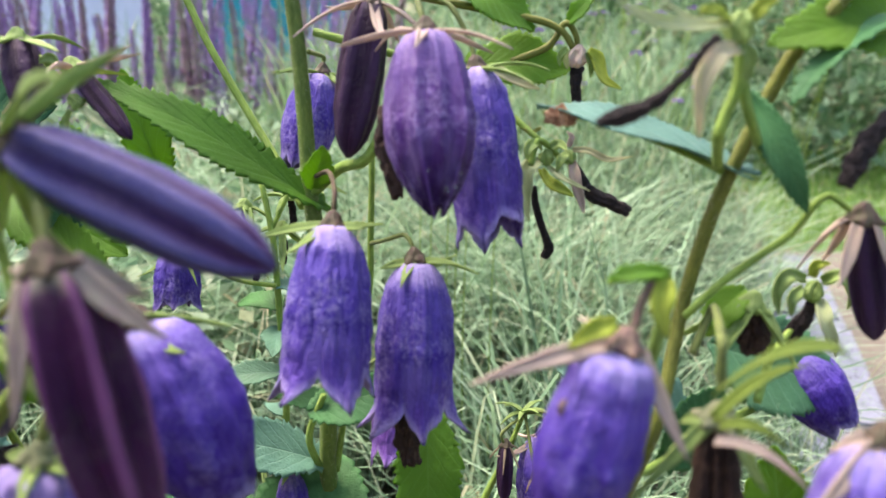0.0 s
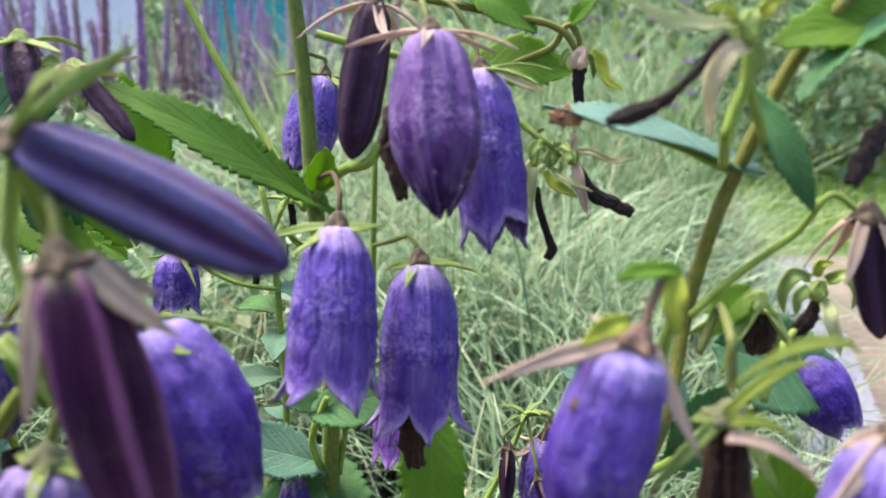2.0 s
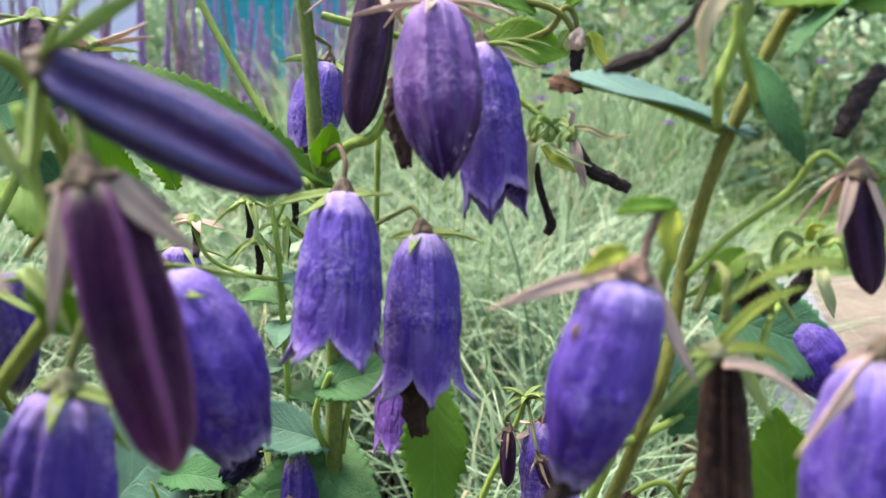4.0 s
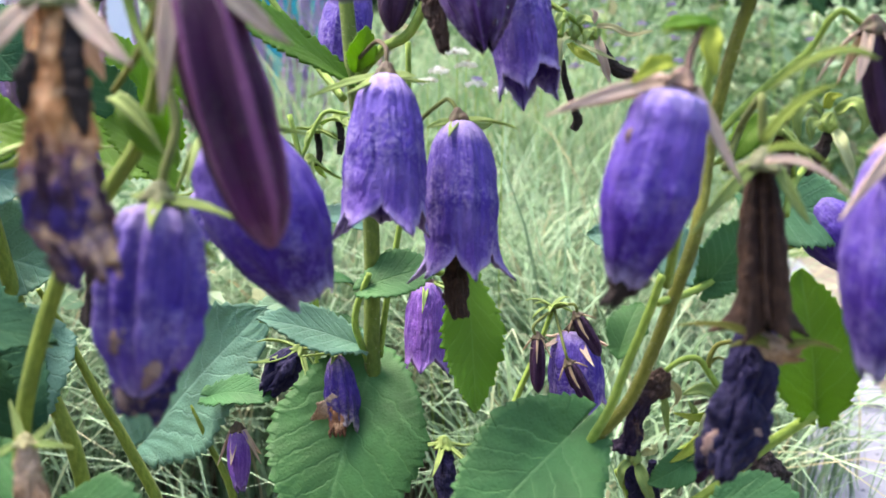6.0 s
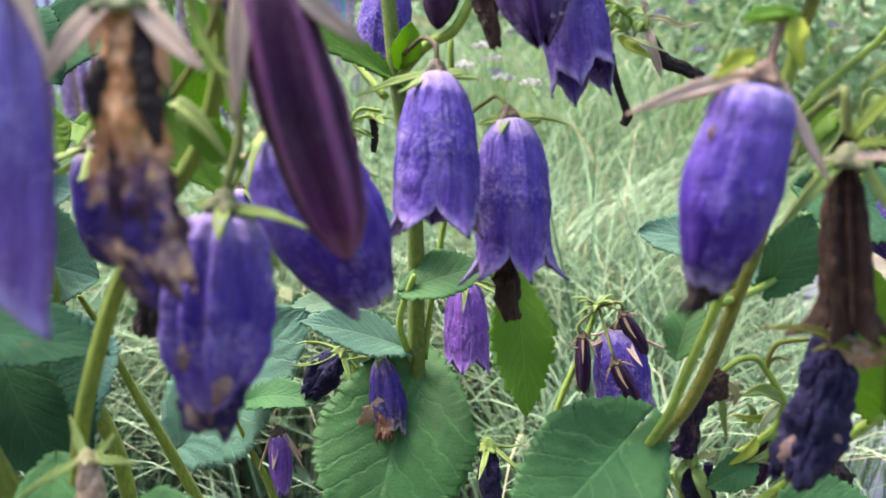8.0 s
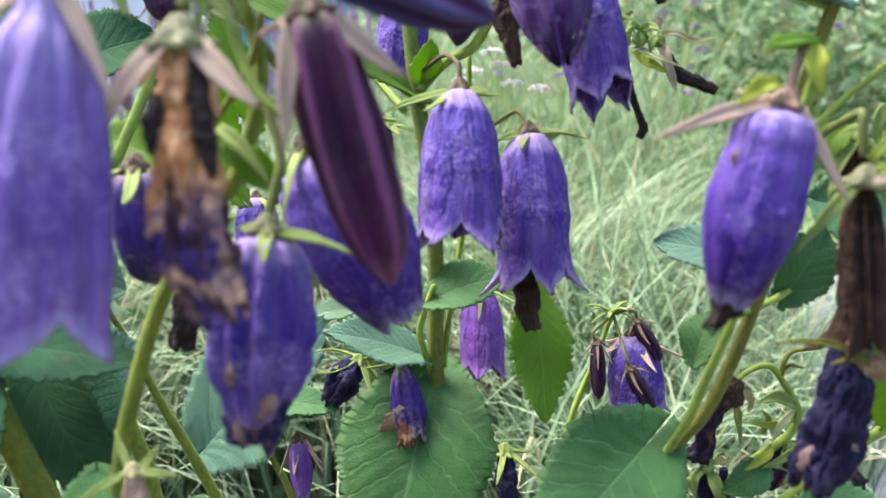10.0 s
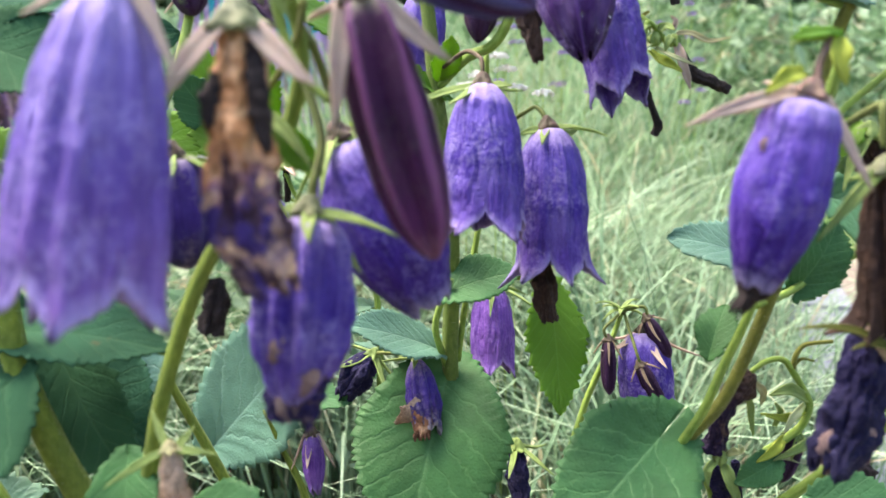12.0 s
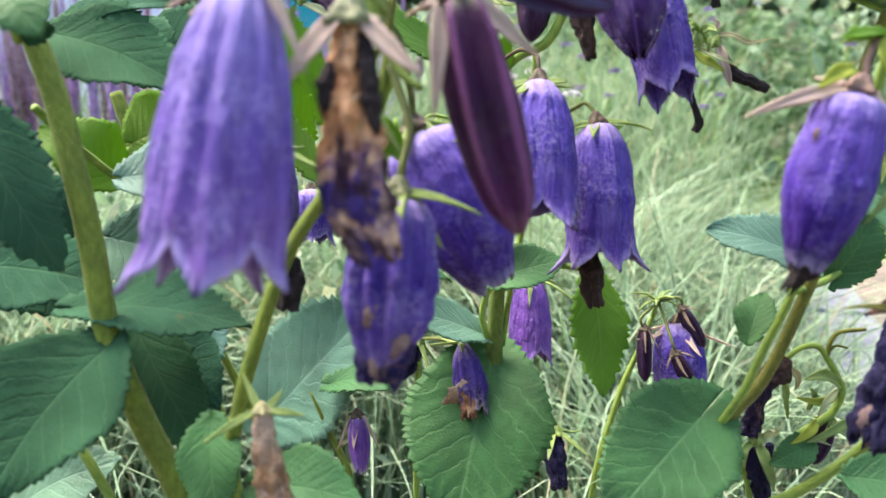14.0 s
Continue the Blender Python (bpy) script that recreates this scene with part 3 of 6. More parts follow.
def calyx(flower, base, up, radius, mat_ovary=None, mat_sepal=None, length=0.022, spread=1.0, seed=0, count=5, width=0.0036, drop=0.35, tips=None):
    """The green cup over a flower with its five sepals, under the flower."""
    base, up = V(base), unit(V(up))
    rng = random.Random(seed)
    _, s, u = axes_for(up)
    rows, cols = 14, 36
    verts, uvs = [], []
    radius *= 0.88
    tall = radius * (1.35 if mat_ovary else 1.5)
    for i in range(rows):
        v = i / (rows - 1)
        r = radius * np.interp(v, (0, 0.12, 0.3, 0.5, 0.72, 0.9, 1.0), (0.92, 1.05, 0.98, 0.8, 0.58, 0.36, 0.22))
        for j in range(cols):
            a = 2 * math.pi * j / cols
            lump = noise.noise(Vector((math.cos(a) * 1.9 + seed, math.sin(a) * 1.9, v * 3.0)))
            lobe_ = max(0.0, math.cos(a * 5 + seed)) ** 2 * max(0.0, 1 - abs(v - 0.14) / 0.2)
            r2 = r * (1 + 0.13 * math.cos(a * 5 + seed) * (1 - v) + 0.08 * math.cos(a * 10) * (1 - v) + 0.22 * lump + 0.34 * lobe_)
            verts.append(base + up * tall * (v - 0.08 + 0.05 * lump) + r2 * (math.cos(a) * s + math.sin(a) * u))
            uvs.append((j / cols, v * 0.3))
    f = grid_faces(rows, cols, True)
    f.append(tuple((rows - 1) * cols + j for j in range(cols)))
    part("calyx", verts, f, mat_ovary or OVARY, flower, uvs, origin=base)
    for tp in tips or ():
        away = V(tp) - base
        side = unit(away - up * (away @ up))
        sepal(flower, base + side * radius * 0.8, tp, width, mat_sepal or SEPAL, sag=rng.uniform(-0.12, 0.06), hint=up + V((0, -0.7, 0)), twist=rng.uniform(-1.3, 1.3))
    for k in range(0 if tips else count):
        a = 2 * math.pi * (k + rng.uniform(-0.15, 0.15)) / count + seed
        out_ = math.cos(a) * s + math.sin(a) * u
        b = base + out_ * radius * 0.8 + up * radius * 0.1
        ln = length * rng.uniform(0.8, 1.15)
        tipp = b + out_ * ln * spread - up * ln * drop * rng.uniform(0.4, 1.6)
        sepal(flower, b, tipp, width * rng.uniform(0.8, 1.15), mat_sepal or SEPAL, sag=rng.uniform(-0.15, 0.12),
              hint=up, twist=rng.uniform(-1.3, 1.3))


def blade(parent, points, width, mat, name="sepal", seed=0, hint=(0, -0.8, 0.5)):
    """A soft lance-shaped sepal that follows the points, with a keel and a wavy edge."""
    c = smooth_path(points, 7)
    d = np.gradient(c, axis=0)
    verts, uvs = [], []
    last = None
    for i in range(len(c)):
        v = i / (len(c) - 1)
        t = unit(d[i])
        s = unit(np.cross(t, V(hint)))
        if last is not None and s @ last < 0:
            s = -s
        last = s
        n = np.cross(s, t)
        w = width * np.interp(v, (0, 0.12, 0.3, 0.5, 0.72, 0.9, 1.0), (0.55, 0.82, 1.0, 0.95, 0.68, 0.32, 0.05))
        for k in (-1, -0.6, -0.2, 0.2, 0.6, 1):
            wave = 0.10 * math.sin(v * 11 + k * 2 + seed) * abs(k)
            verts.append(c[i] + s * w * 0.5 * k * (1 + 0.5 * wave) + n * w * (0.26 * abs(k) ** 1.5 + wave))
            uvs.append((0.5 + k * 0.5, v))
    return part(name, verts, grid_faces(len(c), 6, False), mat, parent, uvs, origin=points[0], thick=0.0004)


def seed_head(parent, c, up, radius, mat, label, blades):
    """A ribbed seed pod left after flowering, with the sepals that stay on it."""
    c, up = V(c), unit(V(up))
    _, s, u = axes_for(up)
    rows, cols = 16, 40
    verts, uvs = [], []
    for i in range(rows):
        v = i / (rows - 1)
        r = radius * np.interp(v, (0, 0.08, 0.3, 0.55, 0.8, 0.94, 1.0), (0.5, 0.8, 1.0, 0.96, 0.66, 0.36, 0.2))
        for j in range(cols):
            a = 2 * math.pi * j / cols
            lump = noise.noise(Vector((math.cos(a) * 1.8 + c[0] * 900, math.sin(a) * 1.8, v * 3.0)))
            r2 = r * (0.66 + 0.12 * math.cos(a * 5) + 0.07 * math.cos(a * 10 + 1) + 0.3 * lump)
            verts.append(c + up * radius * 1.7 * (v - 0.5) + r2 * (math.cos(a) * s + math.sin(a) * u))
            uvs.append((j / cols * 2, v * 0.5))
    f = grid_faces(rows, cols, True) + [tuple(range(cols))[::-1], tuple((rows - 1) * cols + j for j in range(cols))]
    pod = part("seed_head", verts, f, mat, parent, uvs, label, origin=c)
    for k, (pts, w, m) in enumerate(blades):
        blade(pod, pts, w, m, seed=k * 1.7)
    return pod


def pedicel(flower, points, r, mat=None):
    v, f, u = tube(points, r * 0.8, r * 0.85, sides=9, bumps=0.05)
    part("pedicel", v, f, mat or PEDICEL, flower, u, origin=points[0])


def leaf(parent, base, tip, width, mat, label="", heart=0.10, facing=(0, -1, 0.4), sag=0.1, teeth=17, fold=0.18, wave=0.05, seed=0, belly=0.38, petiole=None, name="leaf"):
    """A toothed blade along a bowed midrib. facing: the way its upper side looks."""
    base, tip = V(base), V(tip)
    ln = np.linalg.norm(tip - base)
    d = unit(tip - base)
    n = V(facing)
    n = unit(n - d * (n @ d))
    s = np.cross(d, n)
    teeth = max(9, int(teeth * 1.1))
    rows, cols = teeth * 6 + 1, 19
    rng = random.Random(seed + 11)
    jit = [rng.uniform(0.65, 1.3) for _ in range(teeth + 2)]
    verts, uvs = [], []
    for i in range(rows):
        v = i / (rows - 1)
        env = (v / belly) ** 0.62 if v < belly else math.cos((v - belly) / (1 - belly) * math.pi / 2) ** 0.85
        env = max(env, 0.02)
        slope = math.sin(v * math.pi) * sag * ln
        for j in range(cols):
            k = j / (cols - 1) * 2 - 1
            vw = min(0.999, max(0.0, v + 0.3 / teeth * math.sin(v * 31 + seed + k)))
            ph = (vw * teeth + (0.3 if k > 0 else 0)) % 1.0
            tooth = (ph if ph < 0.84 else (1 - ph) * 5.25) * 0.72 * ln / teeth * jit[int(vw * teeth)] * abs(k) ** 5
            half = width / 2 * env + tooth * min(1.0, env * 3)
            ripple = wave * width * abs(k) ** 1.5 * math.sin(v * 9 + seed + (2 if k > 0 else 0))
            quilt = 0.011 * width * math.cos((v - 0.35 * abs(k)) * 2 * math.pi * 9) * abs(k) * (1 - abs(k)) * 3
            lift = fold * half * abs(k) ** 1.2 + ripple + quilt
            fwd = -heart * ln * abs(k) ** 2 * (1 - v) if v < 0.25 else -heart * ln * k * k * (1 - v) * max(0, 1 - (v - 0.25) * 2)
            fwd += tooth * (0.3 - 1.4 * max(0.0, 1 - v / 0.28))
            verts.append(base + d * (ln * v + fwd) + n * (slope + lift) + s * half * k)
            uvs.append((0.5 + k / 2 * max(env, 0.15), v))
    lf = part(name, verts, grid_faces(rows, cols, False), mat, parent, uvs, label, origin=base, thick=0.0005)
    # the midrib stands out below, and the stalk runs on from it
    rib = [base + d * ln * v + n * (math.sin(v * math.pi) * sag * ln - 0.0013) for v in (0, 0.25, 0.5, 0.75, 0.97)]
    pts = [V(p) for p in (petiole or [])] + rib
    vv, ff, uu = tube(pts, 0.0011 if not petiole else 0.0014, 0.0003, sides=7, per=5)
    part("midrib", vv, ff, STEM, lf, uu, origin=pts[0])
    return lf


# ---- ground, path and distance ----
def ground_material(name, dark, light, scale, bump=0.01):
    m, n, l, b = material(name, 0.9, 0.2)
    a = noise_tex(n, l, scale, 8, rough=0.7)
    r = ramp(n, [(0.3, dark), (0.7, light)])
    l.new(a.outputs["Fac"], r.inputs["Fac"])
    c = noise_tex(n, l, scale * 0.08, 3)
    cr = ramp(n, [(0.3, (0.75, 0.75, 0.75)), (0.7, (1.2, 1.2, 1.2))])
    l.new(c.outputs["Fac"], cr.inputs["Fac"])
    col = mixed(n, l, 1.0, r.outputs["Color"], cr.outputs["Color"], "MULTIPLY")
    l.new(col, b.inputs["Base Color"])
    bumped(n, l, b, a.outputs["Fac"], 1.0, bump)
    return m


LAWN = ground_material("lawn_green", (0.06, 0.13, 0.026), (0.13, 0.23, 0.056), 60, 0.02)
SOIL = ground_material("litter_soil", (0.035, 0.028, 0.02), (0.14, 0.11, 0.07), 45, 0.01)
SAND = ground_material("sandy_edge", (0.125, 0.108, 0.08), (0.20, 0.178, 0.138), 90, 0.004)


def sheet(name, x0, x1, y0, y1, z, mat, cells=40, lump=0.0, label="", category="", slant=(0.0, 0.0)):
    xs, ys = np.linspace(x0, x1, cells), np.linspace(y0, y1, cells)
    verts = [(x + (slant[0] + (slant[1] - slant[0]) * (x - x0) / (x1 - x0)) * (y - 0.9), y, z + lump * noise.noise(Vector((x * 4, y * 4, 0)))) for y in ys for x in xs]
    ob = part(name, verts, grid_faces(cells, cells, False), mat, origin=(0, 0, 0))
    return tagged(ob, label, category, kind="structure")


sheet("ground", -150, 150, -150, 150, -0.012, LAWN, 12, 0, "mown green lawn behind the flower bed", "lawn")
sheet("bed_soil", -2.6, 0.47, -3.0, 2.72, 0.0, SOIL, 60, 0.008, "dark flower bed soil strewn with dry litter", "soil", (0.0, 0.32))
sheet("path", 0.47, 1.7, -5.0, 2.0, -0.006, SAND, 40, 0.002, "sandy beige path beside the flower bed", "path", (0.32, 0.32))


def pitted_stone():
    m, n, l, b = material("pitted_grey_stone", 0.8, 0.3)
    a = noise_tex(n, l, 60, 6, rough=0.6)
    r = ramp(n, [(0.3, (0.15, 0.165, 0.195)), (0.7, (0.23, 0.245, 0.28))])
    l.new(a.outputs["Fac"], r.inputs["Fac"])
    vo = n.new("ShaderNodeTexVoronoi")
    vo.inputs["Scale"].default_value = 75
    tc = n.new("ShaderNodeTexCoord")
    l.new(tc.outputs["Object"], vo.inputs["Vector"])
    pr = ramp(n, [(0.14, (0.05, 0.05, 0.06)), (0.2, (1, 1, 1))])
    l.new(vo.outputs["Distance"], pr.inputs["Fac"])
    col = mixed(n, l, 1.0, r.outputs["Color"], pr.outputs["Color"], "MULTIPLY")
    l.new(col, b.inputs["Base Color"])
    bumped(n, l, b, pr.outputs["Color"], 0.8, 0.003)
    return m


STONE = pitted_stone()
for k in range(-5, 5):
    y0 = -0.3 + k * 0.42
    bm = bmesh.new()
    bmesh.ops.create_cube(bm, size=1)
    bmesh.ops.scale(bm, vec=(0.15, 0.425, 0.10), verts=bm.verts)
    bmesh.ops.bevel(bm, geom=bm.edges[:], offset=0.012, segments=3, affect="EDGES")
    me = bpy.data.meshes.new("edging_stone")
    bm.to_mesh(me)
    bm.free()
    me.materials.append(STONE)
    st = new("edging_stone", me)
    st.location = (0.50 + 0.32 * (y0 + 0.2 - 0.9) + 0.008 * (k % 2), y0 + 0.2, 0.0)
    st.rotation_euler.z = -math.atan(0.32) + 0.01 * (k % 3)
    tagged(st, "pale blue-grey pitted stone edging block", "edging stone", "edging stones")


def blade_set(name, count, where, height, width, mat, label, category, seed, arch=(0.4, 1.2), seg=7):
    """Loose arching blades: each a tapered, keeled ribbon."""
    rng = np.random.RandomState(seed)
    verts, faces, uvs = [], [], []
    for b in range(count):
        x, y = where(rng)
        h = height * rng.uniform(0.55, 1.1)
        a = rng.uniform(0, 2 * math.pi)
        out_ = np.array([math.cos(a), math.sin(a), 0])
        reach = h * rng.uniform(*arch)
        w = width * rng.uniform(0.6, 1.3)
        side = np.array([-math.sin(a), math.cos(a), 0])
        bend = rng.uniform(-0.3, 0.3)
        over = rng.uniform(0.0, 0.55)
        start = len(verts)
        for i in range(seg):
            t = i / (seg - 1)
            p = np.array([x, y, 0]) + out_ * reach * t ** 1.7 + side * bend * h * t * t
            p[2] = h * (t * 1.5 - (0.5 + over) * t ** 2.4)
            ww = w * (1 - t ** 2.5) + 0.00015
            verts += [p - side * ww, p + np.array([0, 0, -0.3 * ww]), p + side * ww]
            uvs += [(0, t), (0.5, t), (1, t)]
        for i in range(seg - 1):
            q = start + i * 3
            faces += [(q, q + 1, q + 4, q + 3), (q + 1, q + 2, q + 5, q + 4)]
    ob = part(name, verts, faces, mat, uvs=uvs, origin=(0, 0, 0))
    return tagged(ob, label, category, kind="stuff")


def grass_material(name, a, b_, c):
    m, n, l, b = material(name, 0.55, 0.2)
    g = n.new("ShaderNodeNewGeometry")
    r = ramp(n, [(0.0, a), (0.45, b_), (0.85, c), (1.0, (0.33, 0.30, 0.17))])
    l.new(g.outputs["Random Per Island"], r.inputs["Fac"])
    f = noise_tex(n, l, 40, 3)
    fr = ramp(n, [(0.3, (0.8, 0.8, 0.8)), (0.7, (1.15, 1.15, 1.15))])
    l.new(f.outputs["Fac"], fr.inputs["Fac"])
    col = mixed(n, l, 1.0, r.outputs["Color"], fr.outputs["Color"], "MULTIPLY")
    l.new(col, b.inputs["Base Color"])
    glow_through(n, l, b, col, 0.35)
    return m


GRASS = grass_material("pale_grass", (0.065, 0.125, 0.062), (0.185, 0.315, 0.162), (0.33, 0.47, 0.29))
GRASS_PALE = grass_material("bright_grass", (0.15, 0.265, 0.135), (0.26, 0.395, 0.23), (0.36, 0.49, 0.315))
GRASS_FAR = grass_material("meadow_grass", (0.11, 0.215, 0.10), (0.19, 0.325, 0.155), (0.29, 0.415, 0.235))


LAWN_BLADE = grass_material("lawn_blade", (0.10, 0.22, 0.03), (0.16, 0.31, 0.05), (0.24, 0.40, 0.09))


def clumps(rng):
    cx, cy = CLUMPS[rng.randint(len(CLUMPS))]
    return cx + rng.normal(0, 0.05), cy + rng.normal(0, 0.05)


crng = np.random.RandomState(5)
CLUMPS = [(crng.uniform(-0.9, 0.36), crng.uniform(0.52, 1.4)) for _ in range(64)]
CLUMPS = [c for c in CLUMPS if c[0] < 0.24 + 0.32 * (c[1] - 0.9)]
blade_set("long_grass", 10000, clumps, 0.40, 0.0014, GRASS, "dense pale green arching fine-bladed grass clumps", "grass", 3, (0.3, 1.0))
FAR_CLUMPS = [c for c in CLUMPS if c[1] > 0.85]
blade_set("arching_grass", 2200, lambda r: tuple(V(FAR_CLUMPS[r.randint(len(FAR_CLUMPS))]) + r.normal(0, 0.04, 2)), 0.42, 0.0024, GRASS_PALE, "long pale arching grass blades", "grass", 13, (0.3, 1.0), 10)
blade_set("low_meadow_grass", 3500, lambda r: (r.uniform(-2.4, -0.3), r.uniform(1.3, 1.75)), 0.36, 0.0020, GRASS_FAR, "low loose green grass before the salvia", "grass", 14, (0.2, 0.7), 6)
blade_set("tall_meadow_grass", 4500, lambda r: (r.uniform(-2.6, -0.2), r.uniform(2.2, 2.65)), 0.56, 0.0024, GRASS_FAR, "tall green grass behind the salvia", "grass", 15, (0.1, 0.4), 6)
blade_set("meadow_grass", 5200, lambda r: (r.uniform(-0.32, 0.45), r.uniform(1.3, 2.6)), 0.62, 0.0022, GRASS_FAR, "taller loose green grass behind the bed", "grass", 4, (0.1, 0.5), 6)
blade_set("lawn_blades", 7000, lambda r: (r.uniform(0.6, 3.0), r.uniform(2.0, 3.6)), 0.07, 0.002, LAWN_BLADE, "short lawn blades at the path", "grass", 6, (0.1, 0.6), 4)
blade_set("edging_grass", 900, lambda r: (lambda y: (0.385 + 0.32 * (y - 0.9) + r.normal(0, 0.02), y))(r.uniform(0.75, 1.9)), 0.26, 0.0012, GRASS, "fine pale grass along the stone edging", "grass", 18, (0.2, 0.8), 8)
blade_set("grass_tuft", 170, lambda r: (r.normal(0.37, 0.03), r.normal(0.74, 0.05)), 0.28, 0.0010, GRASS, "fine green grass tuft over the stone edging", "grass", 8, (0.2, 0.7), 9)


def shrub_mass(name, box, count, size, mat, label, seed):
    rng = np.random.RandomState(seed)
    x0, x1, y0, y1, z0, z1 = box
    verts, faces = [], []
    for _ in range(count):
        c = np.array([rng.uniform(x0, x1), rng.uniform(y0, y1), 0])
        top = z1 * (0.75 + 0.25 * noise.noise(Vector((c[0] * 0.8, c[1], seed))))
        c[2] = z0 + (top - z0) * rng.uniform(0, 1) ** 0.7
        d = unit(rng.normal(size=3))
        s = unit(np.cross(d, rng.normal(size=3)))
        n = np.cross(d, s)
        k = size * rng.uniform(0.5, 1.3)
        q = len(verts)
        verts += [c - d * k, c + s * k * 0.45 + n * k * 0.12, c + d * k, c - s * k * 0.45 + n * k * 0.12, c]
        faces += [(q, q + 1, q + 4), (q + 1, q + 2, q + 4), (q + 2, q + 3, q + 4), (q + 3, q, q + 4)]
    ob = part(name, verts, faces, mat, origin=(0, 0, 0), smooth=False)
    return tagged(ob, label, "hedge", kind="stuff")


HEDGE = grass_material("hedge_leaves", (0.02, 0.05, 0.025), (0.045, 0.10, 0.04), (0.09, 0.16, 0.07))
shrub_mass("hedge", (-7, 9, 5.2, 7.0, 0, 3.4), 26000, 0.09, HEDGE, "dark green hedge at the far side of the lawn", 7)
WEED = grass_material("weed_leaves", (0.08, 0.17, 0.07), (0.19, 0.33, 0.16), (0.36, 0.50, 0.31))
shrub_mass("leafy_weeds", (-1.7, -0.12, 0.62, 1.6, 0.02, 0.48), 9000, 0.016, WEED, "leafy green herbs among the grass", 8)
shrub_mass("leafy_border", (-3.0, 3.0, 2.9, 4.2, 0.0, 1.0), 16000, 0.045, WEED, "mixed green border plants across the lawn", 9)


def panel(name, x0, x1, y, z0, z1, mat, label, category):
    """An upright boarded panel of separate boards."""
    e = root(name, ((x0 + x1) / 2, y, 0), label, category)
    n = max(2, int((x1 - x0) / 0.1))
    w = (x1 - x0) / n
    for k in range(n):
        a, c = x0 + k * w + 0.004, x0 + (k + 1) * w - 0.004
        vs = [(a, y, 0), (c, y, 0), (c, y, z1), (a, y, z1), (a, y + 0.02, 0), (c, y + 0.02, 0), (c, y + 0.02, z1), (a, y + 0.02, z1)]
        part("board", vs, [(0, 1, 2, 3), (5, 4, 7, 6), (3, 2, 6, 7), (1, 5, 6, 2), (4, 0, 3, 7)], mat, e, smooth=False)


TEAL = ground_material("teal_paint", (0.01, 0.24, 0.28), (0.02, 0.36, 0.40), 12, 0.001)
WHITE = ground_material("white_paint", (0.62, 0.64, 0.72), (0.78, 0.8, 0.85), 12, 0.001)
panel("teal_panel", -0.82, -0.36, 2.75, 0, 0.95, TEAL, "weathered teal painted boards behind the salvia", "fence panel")
panel("white_panel", -1.9, -1.05, 2.78, 0, 0.95, WHITE, "white painted boards behind the salvia", "fence panel")


SALVIA = grass_material("salvia_florets", (0.34, 0.20, 0.46), (0.46, 0.30, 0.58), (0.58, 0.44, 0.66))
SALVIA_DRY = grass_material("salvia_calyces", (0.28, 0.17, 0.20), (0.38, 0.25, 0.29), (0.46, 0.33, 0.37))


def floret_spike(parent, foot_, top, r, mat, rng, name="flower_spike"):
    """A spike of many small florets round a stem."""
    foot_, top = V(foot_), V(top)
    stem(parent, [foot_, (foot_ + top) / 2 + V((rng.normal(0, 0.006), 0, 0)), top], 0.0016, 0.0008, STEM, sides=5, per=3)
    verts, faces = [], []
    start, ln = foot_ + (top - foot_) * 0.58, np.linalg.norm(top - foot_) * 0.42
    rings = int(ln / 0.008)
    for i in range(rings):
        f = i / rings
        c = start + (top - start) * f
        for k in range(6):
            a = k * math.pi / 3 + i * 0.6 + rng.uniform(-0.3, 0.3)
            o = V((math.cos(a), math.sin(a), 0))
            sd = V((-math.sin(a), math.cos(a), 0))
            rr = r * (1.1 - 0.7 * f) * rng.uniform(0.7, 1.2)
            q = len(verts)
            p = c + o * rr * 0.4
            verts += [c, p + sd * rr * 0.32, c + o * rr + V((0, 0, 0.003)), p - sd * rr * 0.32, p + V((0, 0, 0.005)), p - V((0, 0, 0.003))]
            faces += [(q, q + 1, q + 4), (q + 1, q + 2, q + 4), (q + 2, q + 3, q + 4), (q + 3, q, q + 4), (q, q + 5, q + 1), (q + 1, q + 5, q + 2), (q + 2, q + 5, q + 3), (q + 3, q + 5, q)]
    part(name, verts, faces, mat, parent, origin=tuple(start), smooth=False)


srng = np.random.RandomState(12)
for k in range(12):
    x, y = -1.45 + 1.15 * (k % 6) / 5 + srng.uniform(-0.06, 0.06), 1.75 + 0.3 * (k // 6) + srng.uniform(-0.1, 0.1)
    sal = root("salvia_plant", (x, y, 0), "purple salvia with upright flower spikes", "salvia", "salvia plants")
    for q in range(12):
        dx, dy = srng.normal(0, 0.08), srng.normal(0, 0.05)
        floret_spike(sal, (x + dx * 0.3, y + dy * 0.3, 0), (x + dx, y + dy, srng.uniform(0.5, 0.70)), 0.015, SALVIA_DRY if srng.rand() < 0.38 else SALVIA, srng)

VERBENA = grass_material("verbena_florets", (0.30, 0.22, 0.50), (0.42, 0.32, 0.62), (0.52, 0.40, 0.66))
YARROW = grass_material("white_florets", (0.68, 0.7, 0.68), (0.76, 0.78, 0.76), (0.82, 0.82, 0.8))


